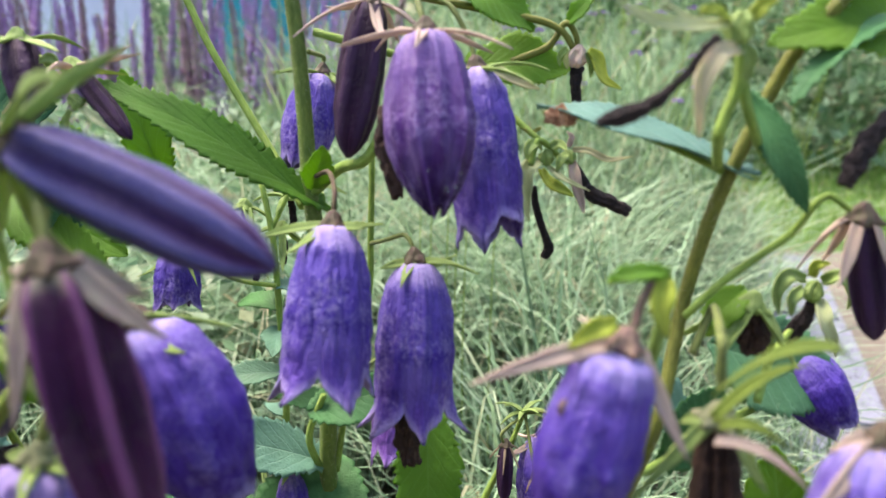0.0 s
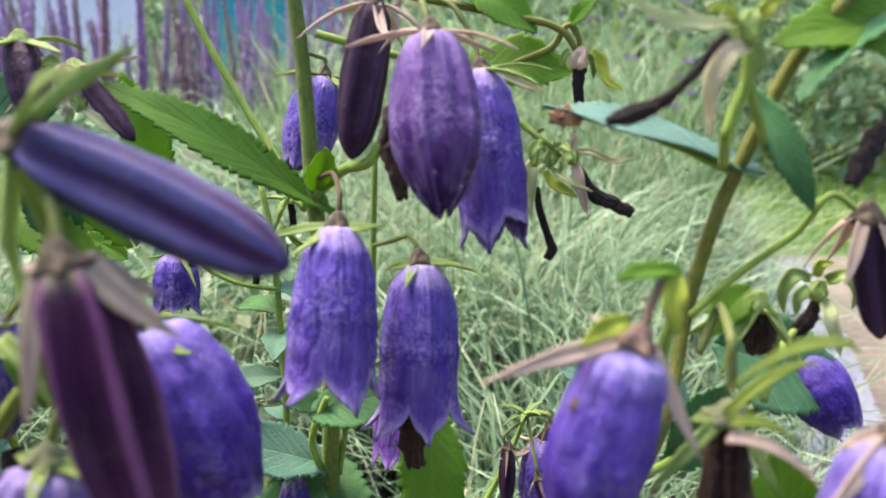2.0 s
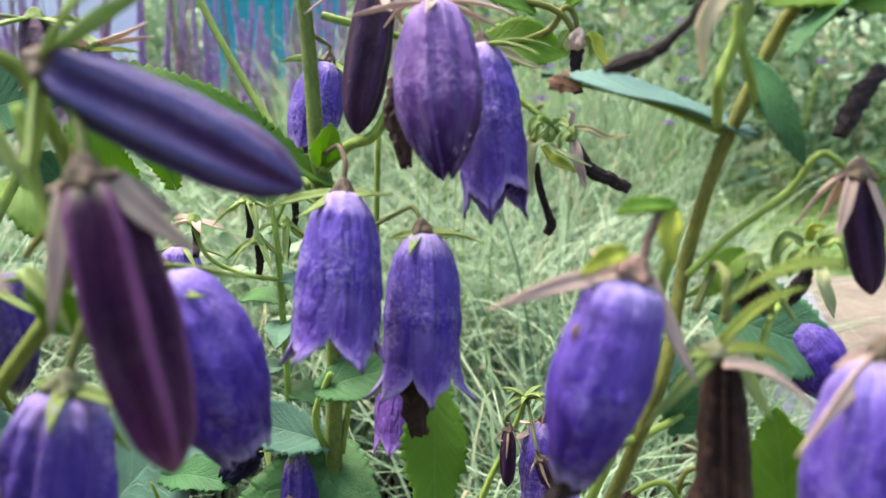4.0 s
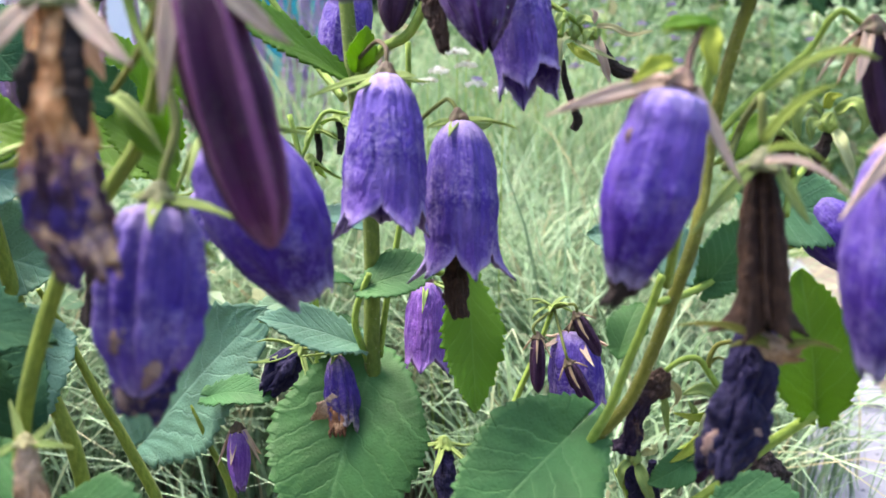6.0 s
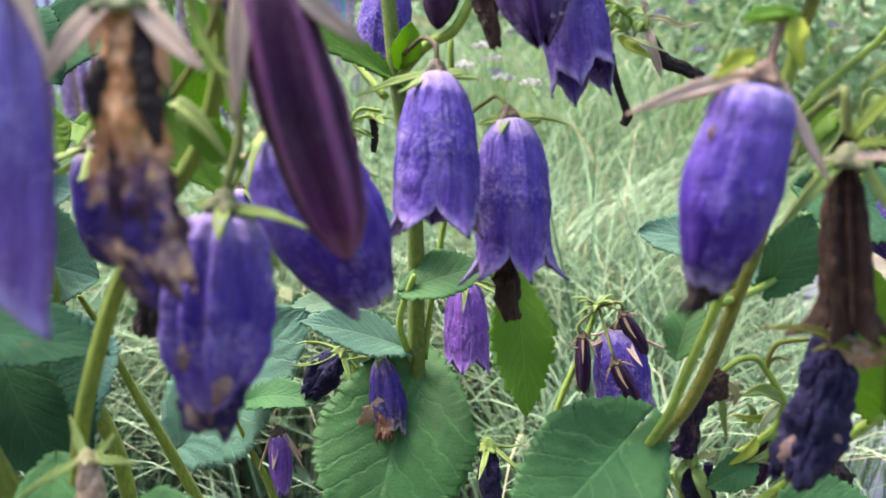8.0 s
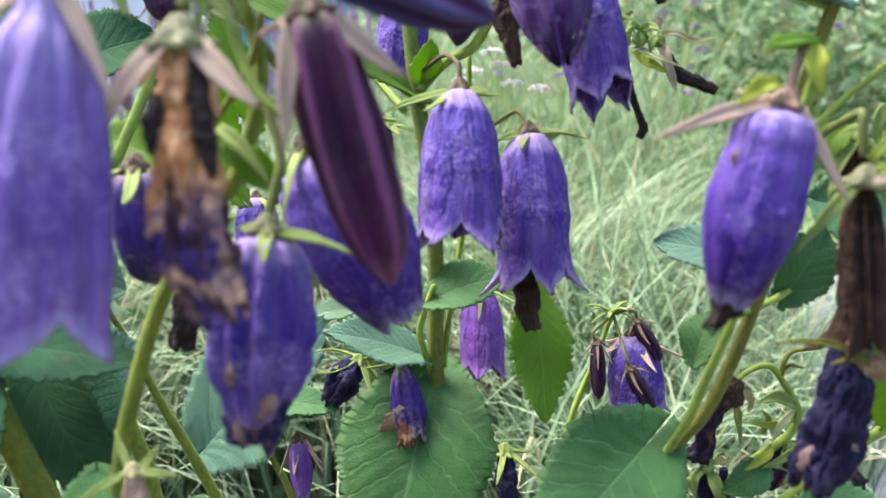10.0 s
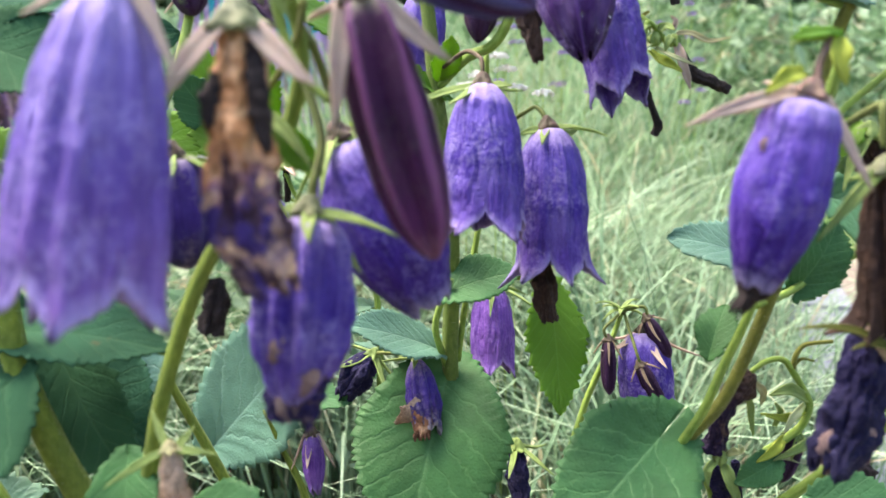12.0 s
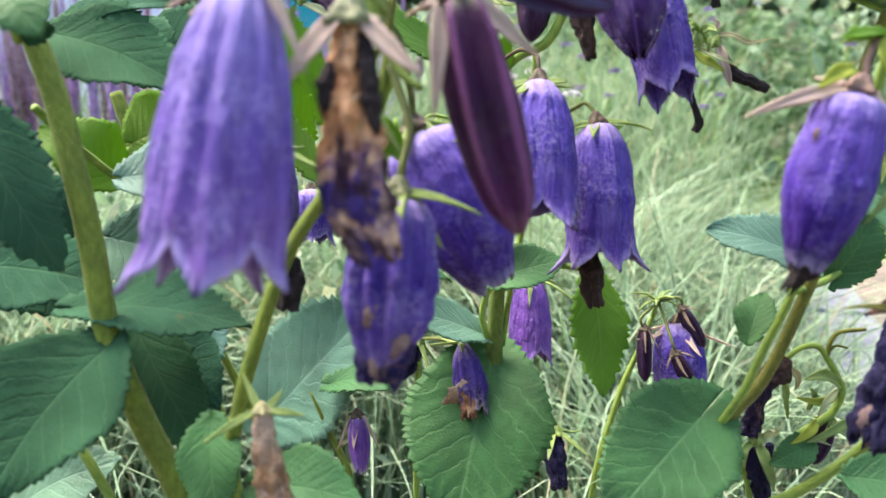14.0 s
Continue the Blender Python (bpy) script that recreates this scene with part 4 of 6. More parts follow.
def umbel(parent, c, r, mat, rng, count=26, name="flower_head"):
    """A small dome of tiny florets."""
    verts, faces = [], []
    for k in range(count):
        a, f = rng.uniform(0, 6.28), math.sqrt(rng.uniform(0, 1))
        p = V(c) + V((math.cos(a) * r * f, math.sin(a) * r * f, r * 0.45 * (1 - f * f) + rng.uniform(-0.1, 0.1) * r))
        w = r * 0.24
        q = len(verts)
        verts += [p + V((w * math.cos(j * 1.2566), w * math.sin(j * 1.2566), w * 0.35)) for j in range(5)] + [p, p - V((0, 0, w))]
        faces += [(q + j, q + (j + 1) % 5, q + 5) for j in range(5)] + [(q + (j + 1) % 5, q + j, q + 6) for j in range(5)]
    part(name, verts, faces, mat, parent, origin=tuple(c), smooth=False)


for k in range(22):
    x, y = srng.uniform(0.05, 0.75), srng.uniform(1.3, 2.3)
    h = srng.uniform(0.42, 0.66) if y < 1.8 else srng.uniform(0.5, 0.8)
    vb = root("verbena", (x, y, 0), "thin verbena stem with small lavender heads", "verbena", "verbena stems")
    for q in range(3):
        tx, ty, tz = x + srng.normal(0, 0.06), y + srng.normal(0, 0.05), h + srng.uniform(-0.06, 0.06)
        stem(vb, [(x, y, 0), (x + (tx - x) * 0.3, y, h * 0.55), (tx, ty, tz)], 0.0014, 0.0008, STEM, sides=5, per=4)
        umbel(vb, (tx, ty, tz), srng.uniform(0.009, 0.014), VERBENA, srng)
for k, tip_ in enumerate(((0.0022, 0.6070, 0.5045), (0.0096, 0.6148, 0.4941), (0.0170, 0.6009, 0.4795), (0.0404, 0.6203, 0.4747), (-0.0119, 0.6342, 0.4895), (-0.0213, 0.6425, 0.4812))):
    yr = root("yarrow", (tip_[0] + 0.01, tip_[1] + 0.02, 0), "small white yarrow-like flower among the grass", "wildflower", "white wildflowers")
    stem(yr, [(tip_[0] + 0.01, tip_[1] + 0.02, 0), (tip_[0], tip_[1] + 0.01, tip_[2] * 0.6), tip_], 0.0006, 0.0004, STEM, sides=5, per=4)
    umbel(yr, tip_, 0.0085, YARROW, srng, 30)
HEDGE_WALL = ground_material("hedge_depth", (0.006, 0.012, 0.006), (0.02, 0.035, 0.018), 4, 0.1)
# box behind the hedge; the trees' deep shade is put into its near-black colour
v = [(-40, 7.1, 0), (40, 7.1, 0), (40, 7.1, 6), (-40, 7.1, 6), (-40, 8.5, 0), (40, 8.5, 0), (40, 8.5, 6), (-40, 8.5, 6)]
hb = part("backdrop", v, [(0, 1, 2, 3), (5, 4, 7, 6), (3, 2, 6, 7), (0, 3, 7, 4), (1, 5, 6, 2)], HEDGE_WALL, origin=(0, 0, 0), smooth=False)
# unseen hedge walls added behind and beside the camera to block low sky light
for nm, x0, x1, y0, y1 in (("backdrop_south", -10, 10, -8, -7), ("backdrop_west", -10.5, -9.5, -8, 7.0), ("backdrop_east", 9.5, 10.5, -8, 7.0)):
    cells = 24
    vs, fs = [], []
    for q in range(cells):
        for r_ in range(cells):
            fx, fz = q / (cells - 1), r_ / (cells - 1)
            lump = 0.25 * noise.noise(Vector((fx * 9, fz * 5, x0)))
            if x1 - x0 > y1 - y0:
                vs.append((x0 + (x1 - x0) * fx, y1 - 0.3 + lump, 2.4 * fz))
            else:
                vs.append((x0 + 0.3 + lump, y0 + (y1 - y0) * fx, 2.4 * fz))
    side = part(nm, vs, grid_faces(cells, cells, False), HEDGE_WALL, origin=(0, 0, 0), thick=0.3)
    tagged(side, "unseen dark hedge wall added to block low side light", "hedge", kind="structure")
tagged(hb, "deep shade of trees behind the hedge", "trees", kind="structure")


# ---- the main bellflower, in the middle of the bed ----
def V3(p, dx=0, dy=0, dz=0):
    return (p[0] + dx, p[1] + dy, p[2] + dz)


foot = (-0.0383, 0.2759, 0.3049)
plant = root("bellflower_plant", (foot[0], foot[1] + 0.02, 0), "tall bellflower plant with violet hanging bells and toothed leaves", "bellflower", "bellflower plants")
main_stem = [(-0.0535, 0.2772, 0.5670), (-0.0499, 0.2758, 0.5400), (-0.0473, 0.2725, 0.5138), (-0.0453, 0.2700, 0.4902), (-0.0406, 0.2677, 0.4541), (-0.0398, 0.2702, 0.4208), (-0.0408, 0.2725, 0.3781), foot, (foot[0], foot[1] + 0.02, 0.0)]
stem(plant, main_stem, 0.0024, 0.0036, STEM_DEEP, sides=12)
stem_hairs(plant, main_stem, 0.0024, 0.0038, 1500, 1)
stem(plant, [(-0.0404, 0.2614, 0.4185), (-0.0456, 0.2633, 0.4047), (-0.0467, 0.2661, 0.3946), (-0.0424, 0.2724, 0.3777)], 0.0012, 0.0014, STEM, "side_stem")
stem(plant, [(-0.0254, 0.2835, 0.5049), (-0.0255, 0.2800, 0.4743), (-0.0260, 0.2791, 0.4527), (-0.0343, 0.2739, 0.4060), (-0.0378, 0.2730, 0.3802)], 0.0011, 0.0013, STEM, "side_stem")
stem(plant, [(-0.1055, 0.3253, 0.5604), (-0.0926, 0.3187, 0.5374), (-0.0776, 0.3122, 0.5144), (-0.0645, 0.3022, 0.4975), (-0.0508, 0.2826, 0.4835)], 0.0014, 0.0016, STEM, "side_stem")

leaf(plant, (-0.0458, 0.2678, 0.4899), (-0.1168, 0.2594, 0.5301), 0.0165, LEAF_FRESH, "long bright green toothed leaf", facing=(0.25, -0.55, 0.75), sag=0.05, teeth=24, fold=0.1, seed=1, belly=0.4)

b = bell(plant, (-0.0304, 0.2203, 0.4928), (-0.0310, 0.2037, 0.4440), 0.0127, VIOLET, "open violet bell with a dusty sheen", flare=1.2, lobe=0.20, turn=0.75, seed=1, slim=0.08, torn=4)
calyx(b, (-0.0304, 0.2203, 0.4928), (0.02, 0.1, 1), 0.0040, tips=[(-0.0560, 0.2259, 0.4864), (-0.0415, 0.2059, 0.4884), (-0.0319, 0.2095, 0.4862), (-0.0210, 0.2174, 0.4934), (-0.0167, 0.2323, 0.4912)])
pedicel(b, [(-0.0304, 0.2217, 0.4941), (-0.0303, 0.2228, 0.4985), (-0.0306, 0.2262, 0.5018), (-0.0350, 0.2440, 0.5042), (-0.0432, 0.2645, 0.4985)], 0.0009, RED_STEM)
b = bell(plant, (-0.0066, 0.2363, 0.4775), (-0.0064, 0.2220, 0.4252), 0.0119, VIOLET, "open violet bell with curled lobes", flare=1.3, lobe=0.20, turn=0.9, seed=2, torn=4)
calyx(b, (-0.0072, 0.2364, 0.4779), (-0.1, 0.1, 1), 0.0040, tips=[(0.0127, 0.2339, 0.4757), (0.0057, 0.2496, 0.4770), (-0.0179, 0.2340, 0.4764), (-0.0108, 0.2232, 0.4742)], seed=2)
pedicel(b, [(-0.0079, 0.2378, 0.4793), (-0.0086, 0.2392, 0.4832), (-0.0112, 0.2425, 0.4852), (-0.0175, 0.2540, 0.4800), (-0.0255, 0.2796, 0.4712)], 0.0009)
withered(b, [(-0.0088, 0.2331, 0.4338), (-0.0083, 0.2306, 0.4228), (-0.0070, 0.2279, 0.4118)], [0.002, 0.0042, 0.0028], BROWN, "shrivelled brown style in the bell", 3, name="dried_style")
b = PLUM = bell(plant, (-0.0051, 0.2259, 0.5474), (-0.0003, 0.2053, 0.5005), 0.0118, PURPLE, "half-closed plum bell with pleated petals", flare=0.0, close=0.97, lobe=0.05, pleat=0.1, bulge=0.5, seed=3, turn=0.5)
calyx(b, (-0.0051, 0.2258, 0.5471), (-0.05, 0.1, 1), 0.004, mat_sepal=SEPAL_PINK, spread=1.0, seed=3, drop=0.2)
pedicel(b, [(-0.0054, 0.2261, 0.5481), (-0.0069, 0.2297, 0.5533), (-0.0110, 0.2419, 0.5597), (-0.0323, 0.2690, 0.5636)], 0.0011)
b = bell(plant, (0.0098, 0.2477, 0.5362), (0.0162, 0.2272, 0.4862), 0.0106, VIOLET, "violet bell with torn lobes", flare=-0.02, lobe=0.15, turn=0.55, torn=2, seed=17, crumple=0.025)
calyx(b, (0.0098, 0.2477, 0.5362), (-0.1, 0, 1), 0.004, spread=1.0, seed=1.1, drop=0.1)
pedicel(b, [(0.0095, 0.2480, 0.5372), (0.0079, 0.2510, 0.5441), (0.0006, 0.2563, 0.5556), (-0.0182, 0.2744, 0.5643)], 0.0010)
withered(plant, [(-0.0149, 0.2324, 0.5264), (-0.0151, 0.2293, 0.5154), (-0.0122, 0.2252, 0.5009)], [0.003, 0.004, 0.0015], BROWN, "shrivelled brown flower behind the plum bell", 5)
b = bud(plant, (-0.0241, 0.2634, 0.5547), (-0.0302, 0.2530, 0.5073), 0.0072, BUD_DARK, "dark pleated bud", seed=2)
calyx(b, (-0.0240, 0.2635, 0.5551), (0.1, 0, 1), 0.0036, mat_sepal=SEPAL_PINK, spread=1.0, seed=5, drop=0.4)
pedicel(b, [(-0.0238, 0.2638, 0.5564), (-0.0268, 0.2686, 0.5620), (-0.0447, 0.2779, 0.5620)], 0.0011)
b = bell(plant, (-0.0488, 0.3162, 0.5284), (-0.0560, 0.3005, 0.4915), 0.0105, VIOLET, "violet bell behind the stem", flare=0.1, close=0.5, lobe=0.15, seed=6, turn=0.3)
calyx(b, (-0.0486, 0.3163, 0.5288), (0.1, 0, 1), 0.0038, spread=0.9, seed=2, drop=0.1)
pedicel(b, [(-0.0486, 0.3167, 0.5301), (-0.0483, 0.3182, 0.5354), (-0.0491, 0.2879, 0.5386)], 0.001)
stem(plant, [(-0.0178, 0.2509, 0.5183), (-0.0242, 0.2529, 0.5070), (-0.0336, 0.2620, 0.5023), (-0.0444, 0.2694, 0.4918)], 0.0017, 0.0019, STEM, "side_stem")
leaf(plant, (-0.0437, 0.2653, 0.4956), (-0.0391, 0.2589, 0.5098), 0.010, LEAF_BRIGHT, facing=(0.3, -1, 0.2), teeth=9, seed=2)

leaf(plant, (-0.0435, 0.2620, 0.4122), (-0.0125, 0.2621, 0.4210), 0.022, LEAF, "green leaf below the bells", facing=(0, -0.55, 0.8), sag=0.06, teeth=14, seed=3)
leaf(plant, (-0.0028, 0.2560, 0.4168), (-0.0007, 0.2354, 0.3727), 0.022, LEAF_BRIGHT, "light green hanging leaf", facing=(0.2, -0.9, 0.3), sag=0.03, teeth=15, seed=4, fold=0.1, petiole=[(-0.0376, 0.2658, 0.4151), (-0.0158, 0.2616, 0.4190)])
leaf(plant, (-0.0417, 0.2740, 0.3756), (-0.0591, 0.2237, 0.3235), 0.061, LEAF, "broad toothed leaf facing up", facing=(0, -0.8, 0.6), sag=0.06, teeth=22, seed=5, belly=0.42, fold=0.08, heart=0.16)
big = (-0.0579, 0.2523, 0.3665)
withered(plant, [V3(big, 0.004, 0, 0.006), big, V3(big, -0.005, 0, -0.004)], [0.001, 0.003, 0.0006], TAN, "pale brown scar on the leaf", 95, crumple=0.4, name="leaf_scar", flat=0.12)
leaf(plant, (-0.0453, 0.2721, 0.3851), (-0.0836, 0.2574, 0.4017), 0.022, LEAF_PALE, "grey-green side leaf", facing=(0, -0.5, 0.85), sag=0.05, teeth=15, seed=6)
leaf(plant, (-0.1587, 0.3294, 0.3153), (-0.0948, 0.3253, 0.3847), 0.065, LEAF_PALE, "large pale grey-green leaf", facing=(0, -0.7, 0.7), sag=0.03, teeth=18, seed=7)
leaf(plant, (-0.1192, 0.3064, 0.3481), (-0.0845, 0.2876, 0.3554), 0.016, LEAF, "small folded leaf", facing=(0, -0.5, 0.8), teeth=10, seed=8)

b = bell(plant, (-0.0193, 0.3425, 0.3916), (-0.0194, 0.3276, 0.3499), 0.0105, PALE, "small mauve bell", flare=0.4, lobe=0.2, seed=7, turn=0.4)
calyx(b, (-0.0193, 0.3425, 0.3916), (0, 0, 1), 0.004, seed=3)
pedicel(b, [(-0.0193, 0.3429, 0.3935), (-0.0204, 0.3403, 0.4040), (-0.0391, 0.2900, 0.4089)], 0.0011)
b = bell(plant, (-0.0549, 0.2690, 0.3822), (-0.0500, 0.2480, 0.3582), 0.0068, NAVY_PETAL, "shrivelled blue-violet flower with a brown patch before a leaf", flare=0, close=0.42, lobe=0.12, pleat=0.14, crumple=0.07, seed=8, slim=0.2)
withered(b, [(-0.0551, 0.2700, 0.3842), (-0.0548, 0.2686, 0.3822), (-0.0546, 0.2668, 0.3800)], [0.0013, 0.0017, 0.0021], SEPAL_PALE, "cream neck", 89, crumple=0.15, name="neck")
withered(b, [(-0.0526, 0.2560, 0.3715), (-0.0522, 0.2508, 0.3668), (-0.0523, 0.2456, 0.3600)], [0.0016, 0.0040, 0.0030], TAN_BROWN, "crumpled brown patch", 88, crumple=0.4, name="dry_patch", ragged=0.4, flat=0.5)
calyx(b, (-0.0554, 0.2714, 0.3822), (-0.1, 0, 1), 0.0025, mat_ovary=SEPAL, spread=1.0, seed=4, drop=-0.1, length=0.015, width=0.003)
pedicel(b, [(-0.0556, 0.2717, 0.3835), (-0.0550, 0.2751, 0.3895), (-0.0504, 0.2754, 0.3905), (-0.0436, 0.2741, 0.3848)], 0.0009)
b = withered(plant, [(-0.0761, 0.3016, 0.3712), (-0.0828, 0.2951, 0.3654), (-0.0881, 0.2882, 0.3579)], [0.004, 0.008, 0.004], NAVY, "shrivelled navy flower", 9, crumple=0.15)
calyx(b, (-0.0760, 0.3017, 0.3717), (0.5, 0, 1), 0.004, spread=1.0, seed=6, mat_ovary=SEPAL)
pedicel(b, [(-0.0755, 0.3021, 0.3731), (-0.0647, 0.2926, 0.3763), (-0.0442, 0.2772, 0.3764)], 0.001)
b = withered(plant, [(-0.0115, 0.2922, 0.3304), (-0.0114, 0.2848, 0.3207), (-0.0098, 0.2771, 0.3094)], [0.003, 0.005, 0.0035], NAVY, "shrivelled navy flower among the leaves", 10, crumple=0.2)
calyx(b, (-0.0115, 0.2922, 0.3304), (0, 0, 1), 0.0045, spread=0.9, seed=7, mat_ovary=SEPAL)
b = bell(plant, (-0.1050, 0.2991, 0.3356), (-0.1023, 0.2880, 0.3098), 0.0050, PALE, "small closed mauve bell low on the plant", flare=0, close=0.8, lobe=0.15, seed=9)
calyx(b, (-0.1050, 0.2989, 0.3351), (0, 0, 1), 0.0035, seed=8, mat_sepal=SEPAL_PINK, spread=0.4, drop=0.8)

# clear water-like beads added on the plum bell for its white highlight specks
BEAD, dn, dl, db_ = material("water", 0.02, 0.5)
db_.inputs["Transmission Weight"].default_value = 1.0
db_.inputs["IOR"].default_value = 1.33
for dp in ((-0.0028, 0.2007, 0.5137), (0.0058, 0.2026, 0.5130), (0.0021, 0.2014, 0.5088), (-0.0050, 0.2021, 0.5114), (0.0026, 0.2037, 0.5060), (0.0043, 0.2026, 0.5095)):
    bm = bmesh.new()
    bmesh.ops.create_icosphere(bm, subdivisions=2, radius=0.00045)
    bmesh.ops.scale(bm, vec=(1, 0.7, 1.25), verts=bm.verts)
    part("water_drop", [tuple(v_.co + Vector(dp)) for v_ in bm.verts], [tuple(q.index for q in f_.verts) for f_ in bm.faces], BEAD, PLUM, label="clear bead added for a white highlight speck")
    bm.free()

# dried seed heads on the same plant
b = seed_head(plant, (0.0346, 0.2620, 0.5081), (0, 0, 1), 0.0033, SEPAL, "green seed head with curling sepals", [
    ([(0.0327, 0.2620, 0.5111), (0.0298, 0.2580, 0.5129), (0.0278, 0.2550, 0.5110), (0.0277, 0.2540, 0.5080)], 0.0038, SEPAL),
    ([(0.0359, 0.2620, 0.5112), (0.0386, 0.2620, 0.5124), (0.0408, 0.2580, 0.5109)], 0.0035, SEPAL),
    ([(0.0324, 0.2620, 0.5068), (0.0282, 0.2570, 0.5047), (0.0278, 0.2560, 0.4973), (0.0294, 0.2550, 0.4877)], 0.0048, SEPAL_PALE),
    ([(0.0332, 0.2620, 0.5039), (0.0359, 0.2560, 0.5004), (0.0407, 0.2560, 0.4981), (0.0438, 0.2560, 0.4963)], 0.0037, SEPAL_YELLOW),
    ([(0.0274, 0.2620, 0.4960), (0.0262, 0.2620, 0.4937), (0.0251, 0.2620, 0.4897)], 0.0017, STEM_BROWN),
    ([(0.0354, 0.2620, 0.5049), (0.0406, 0.2570, 0.5017), (0.0489, 0.2560, 0.4984)], 0.0019, SEPAL_PALE),
    ([(0.0323, 0.2620, 0.5178), (0.0291, 0.2620, 0.5162), (0.0249, 0.2620, 0.5176)], 0.0013, STEM_BROWN),
])
withered(b, [(0.0309, 0.2620, 0.4981), (0.0325, 0.2620, 0.4903), (0.0353, 0.2620, 0.4825), (0.0375, 0.2620, 0.4766), (0.0359, 0.2620, 0.4733)], [0.0008, 0.0010, 0.0010, 0.0015, 0.0012], BLACK, "black twisted dried flower", 601, 0.3, "dried_flower", flat=0.6)
b = seed_head(plant, (0.0429, 0.2660, 0.5077), (0, 0, 1), 0.0029, SEPAL, "green seed head with faded sepals", [
    ([(0.0418, 0.2660, 0.5089), (0.0391, 0.2600, 0.5073), (0.0379, 0.2590, 0.5037)], 0.0031, SEPAL),
    ([(0.0437, 0.2660, 0.5064), (0.0448, 0.2620, 0.5005), (0.0465, 0.2610, 0.4949), (0.0483, 0.2600, 0.4898)], 0.0039, SEPAL_PINK),
    ([(0.0438, 0.2660, 0.5101), (0.0492, 0.2660, 0.5099), (0.0557, 0.2660, 0.5072), (0.0641, 0.2660, 0.5086)], 0.0025, SEPAL_GREY),
    ([(0.0422, 0.2660, 0.5112), (0.0431, 0.2660, 0.5142), (0.0413, 0.2660, 0.5164)], 0.0020, SEPAL_PINK),
])
withered(b, [(0.0444, 0.2660, 0.5055), (0.0477, 0.2660, 0.5002), (0.0515, 0.2660, 0.4950), (0.0579, 0.2660, 0.4926), (0.0646, 0.2660, 0.4893)], [0.0010, 0.0014, 0.0021, 0.0020, 0.0016], BLACK, "black twisted dried flower", 602, 0.3, "dried_flower", flat=0.6)
b = seed_head(plant, (0.0451, 0.2800, 0.5402), (0.1, 0, 1), 0.0047, SEPAL_PINK, "pale ribbed seed cup with a dried black style", [
    ([(0.0488, 0.2800, 0.5425), (0.0517, 0.2800, 0.5394), (0.0543, 0.2760, 0.5328), (0.0599, 0.2740, 0.5301)], 0.0045, SEPAL_YELLOW),
    ([(0.0430, 0.2800, 0.5420), (0.0415, 0.2800, 0.5385), (0.0419, 0.2800, 0.5359)], 0.0025, SEPAL_PALE),
    ([(0.0414, 0.2800, 0.5429), (0.0393, 0.2800, 0.5400), (0.0392, 0.2800, 0.5366)], 0.0025, SEPAL),
    ([(0.0475, 0.2800, 0.5412), (0.0501, 0.2800, 0.5375), (0.0501, 0.2800, 0.5331)], 0.0029, SEPAL),
])
withered(b, [(0.0452, 0.2800, 0.5368), (0.0452, 0.2800, 0.5307), (0.0467, 0.2800, 0.5214)], [0.0021, 0.0016, 0.0014], BLACK, "black twisted dried flower", 603, 0.3, "dried_flower", flat=0.6)
stem(plant, [(0.0451, 0.2810, 0.5424), (0.0439, 0.2810, 0.5476), (0.0402, 0.2810, 0.5508), (0.0354, 0.2820, 0.5432), (0.0228, 0.2830, 0.5374)], 0.0009, 0.0013, STEM_BROWN, "side_stem")
leaf(plant, (0.0417, 0.2810, 0.5516), (0.0491, 0.2790, 0.5598), 0.0055, LEAF_BRIGHT, "small yellowish leaf at the seed cup", facing=(-0.4, -0.8, 0.4), teeth=9, seed=92)
blade(plant, [(0.0114, 0.2620, 0.5368), (0.0188, 0.2620, 0.5345), (0.0254, 0.2620, 0.5315), (0.0311, 0.2620, 0.5302)], 0.0035, SEPAL_GREY)
stem(plant, [(0.0289, 0.2558, 0.5062), (0.0316, 0.2601, 0.5140), (0.0404, 0.2663, 0.5067)], 0.001, 0.001, STEM, "side_stem")
stem(plant, [(0.0316, 0.2601, 0.5140), (0.0206, 0.2676, 0.5221), (0.0014, 0.2741, 0.5341), (-0.0449, 0.2774, 0.5456)], 0.001, 0.0014, STEM, "side_stem")
stem(plant, [(0.0448, 0.2802, 0.5407), (0.0395, 0.2802, 0.5480), (0.0316, 0.2812, 0.5515), (-0.0451, 0.2805, 0.5639)], 0.001, 0.0014, STEM_BROWN, "side_stem")
leaf(plant, (0.0103, 0.2871, 0.5359), (0.0435, 0.2817, 0.5352), 0.020, LEAF_BRIGHT, "small bright leaf at the tip", facing=(0, -0.8, 0.6), teeth=14, seed=9)
leaf(plant, (0.0043, 0.2844, 0.5627), (0.0298, 0.2801, 0.5477), 0.018, LEAF_BRIGHT, "small bright leaf at the tip", facing=(0.2, -0.7, 0.6), teeth=14, seed=10)

# the cluster of buds on a side shoot
shoot = root("bellflower_shoot", (0.0144, 0.2938, 0.2928), "thin bellflower shoot with dark buds and a mauve bell", "bellflower", "bellflower plants")
shoot.location.z = 0
PLACE[shoot.name] = Matrix.Translation(shoot.location)
stem(shoot, [(0.0380, 0.3066, 0.3914), (0.0303, 0.3037, 0.3702), (0.0201, 0.3008, 0.3447), (0.0080, 0.2938, 0.2929), tuple(shoot.location)], 0.001, 0.002, STEM)
b = bell(shoot, (0.0469, 0.3060, 0.3796), (0.0490, 0.2967, 0.3440), 0.0122, VIOLET, "mauve bell in a bud cluster", flare=0.7, lobe=0.2, seed=11)
calyx(b, (0.0468, 0.3059, 0.3791), (0, 0, 1), 0.004, seed=9, mat_sepal=SEPAL_PINK)
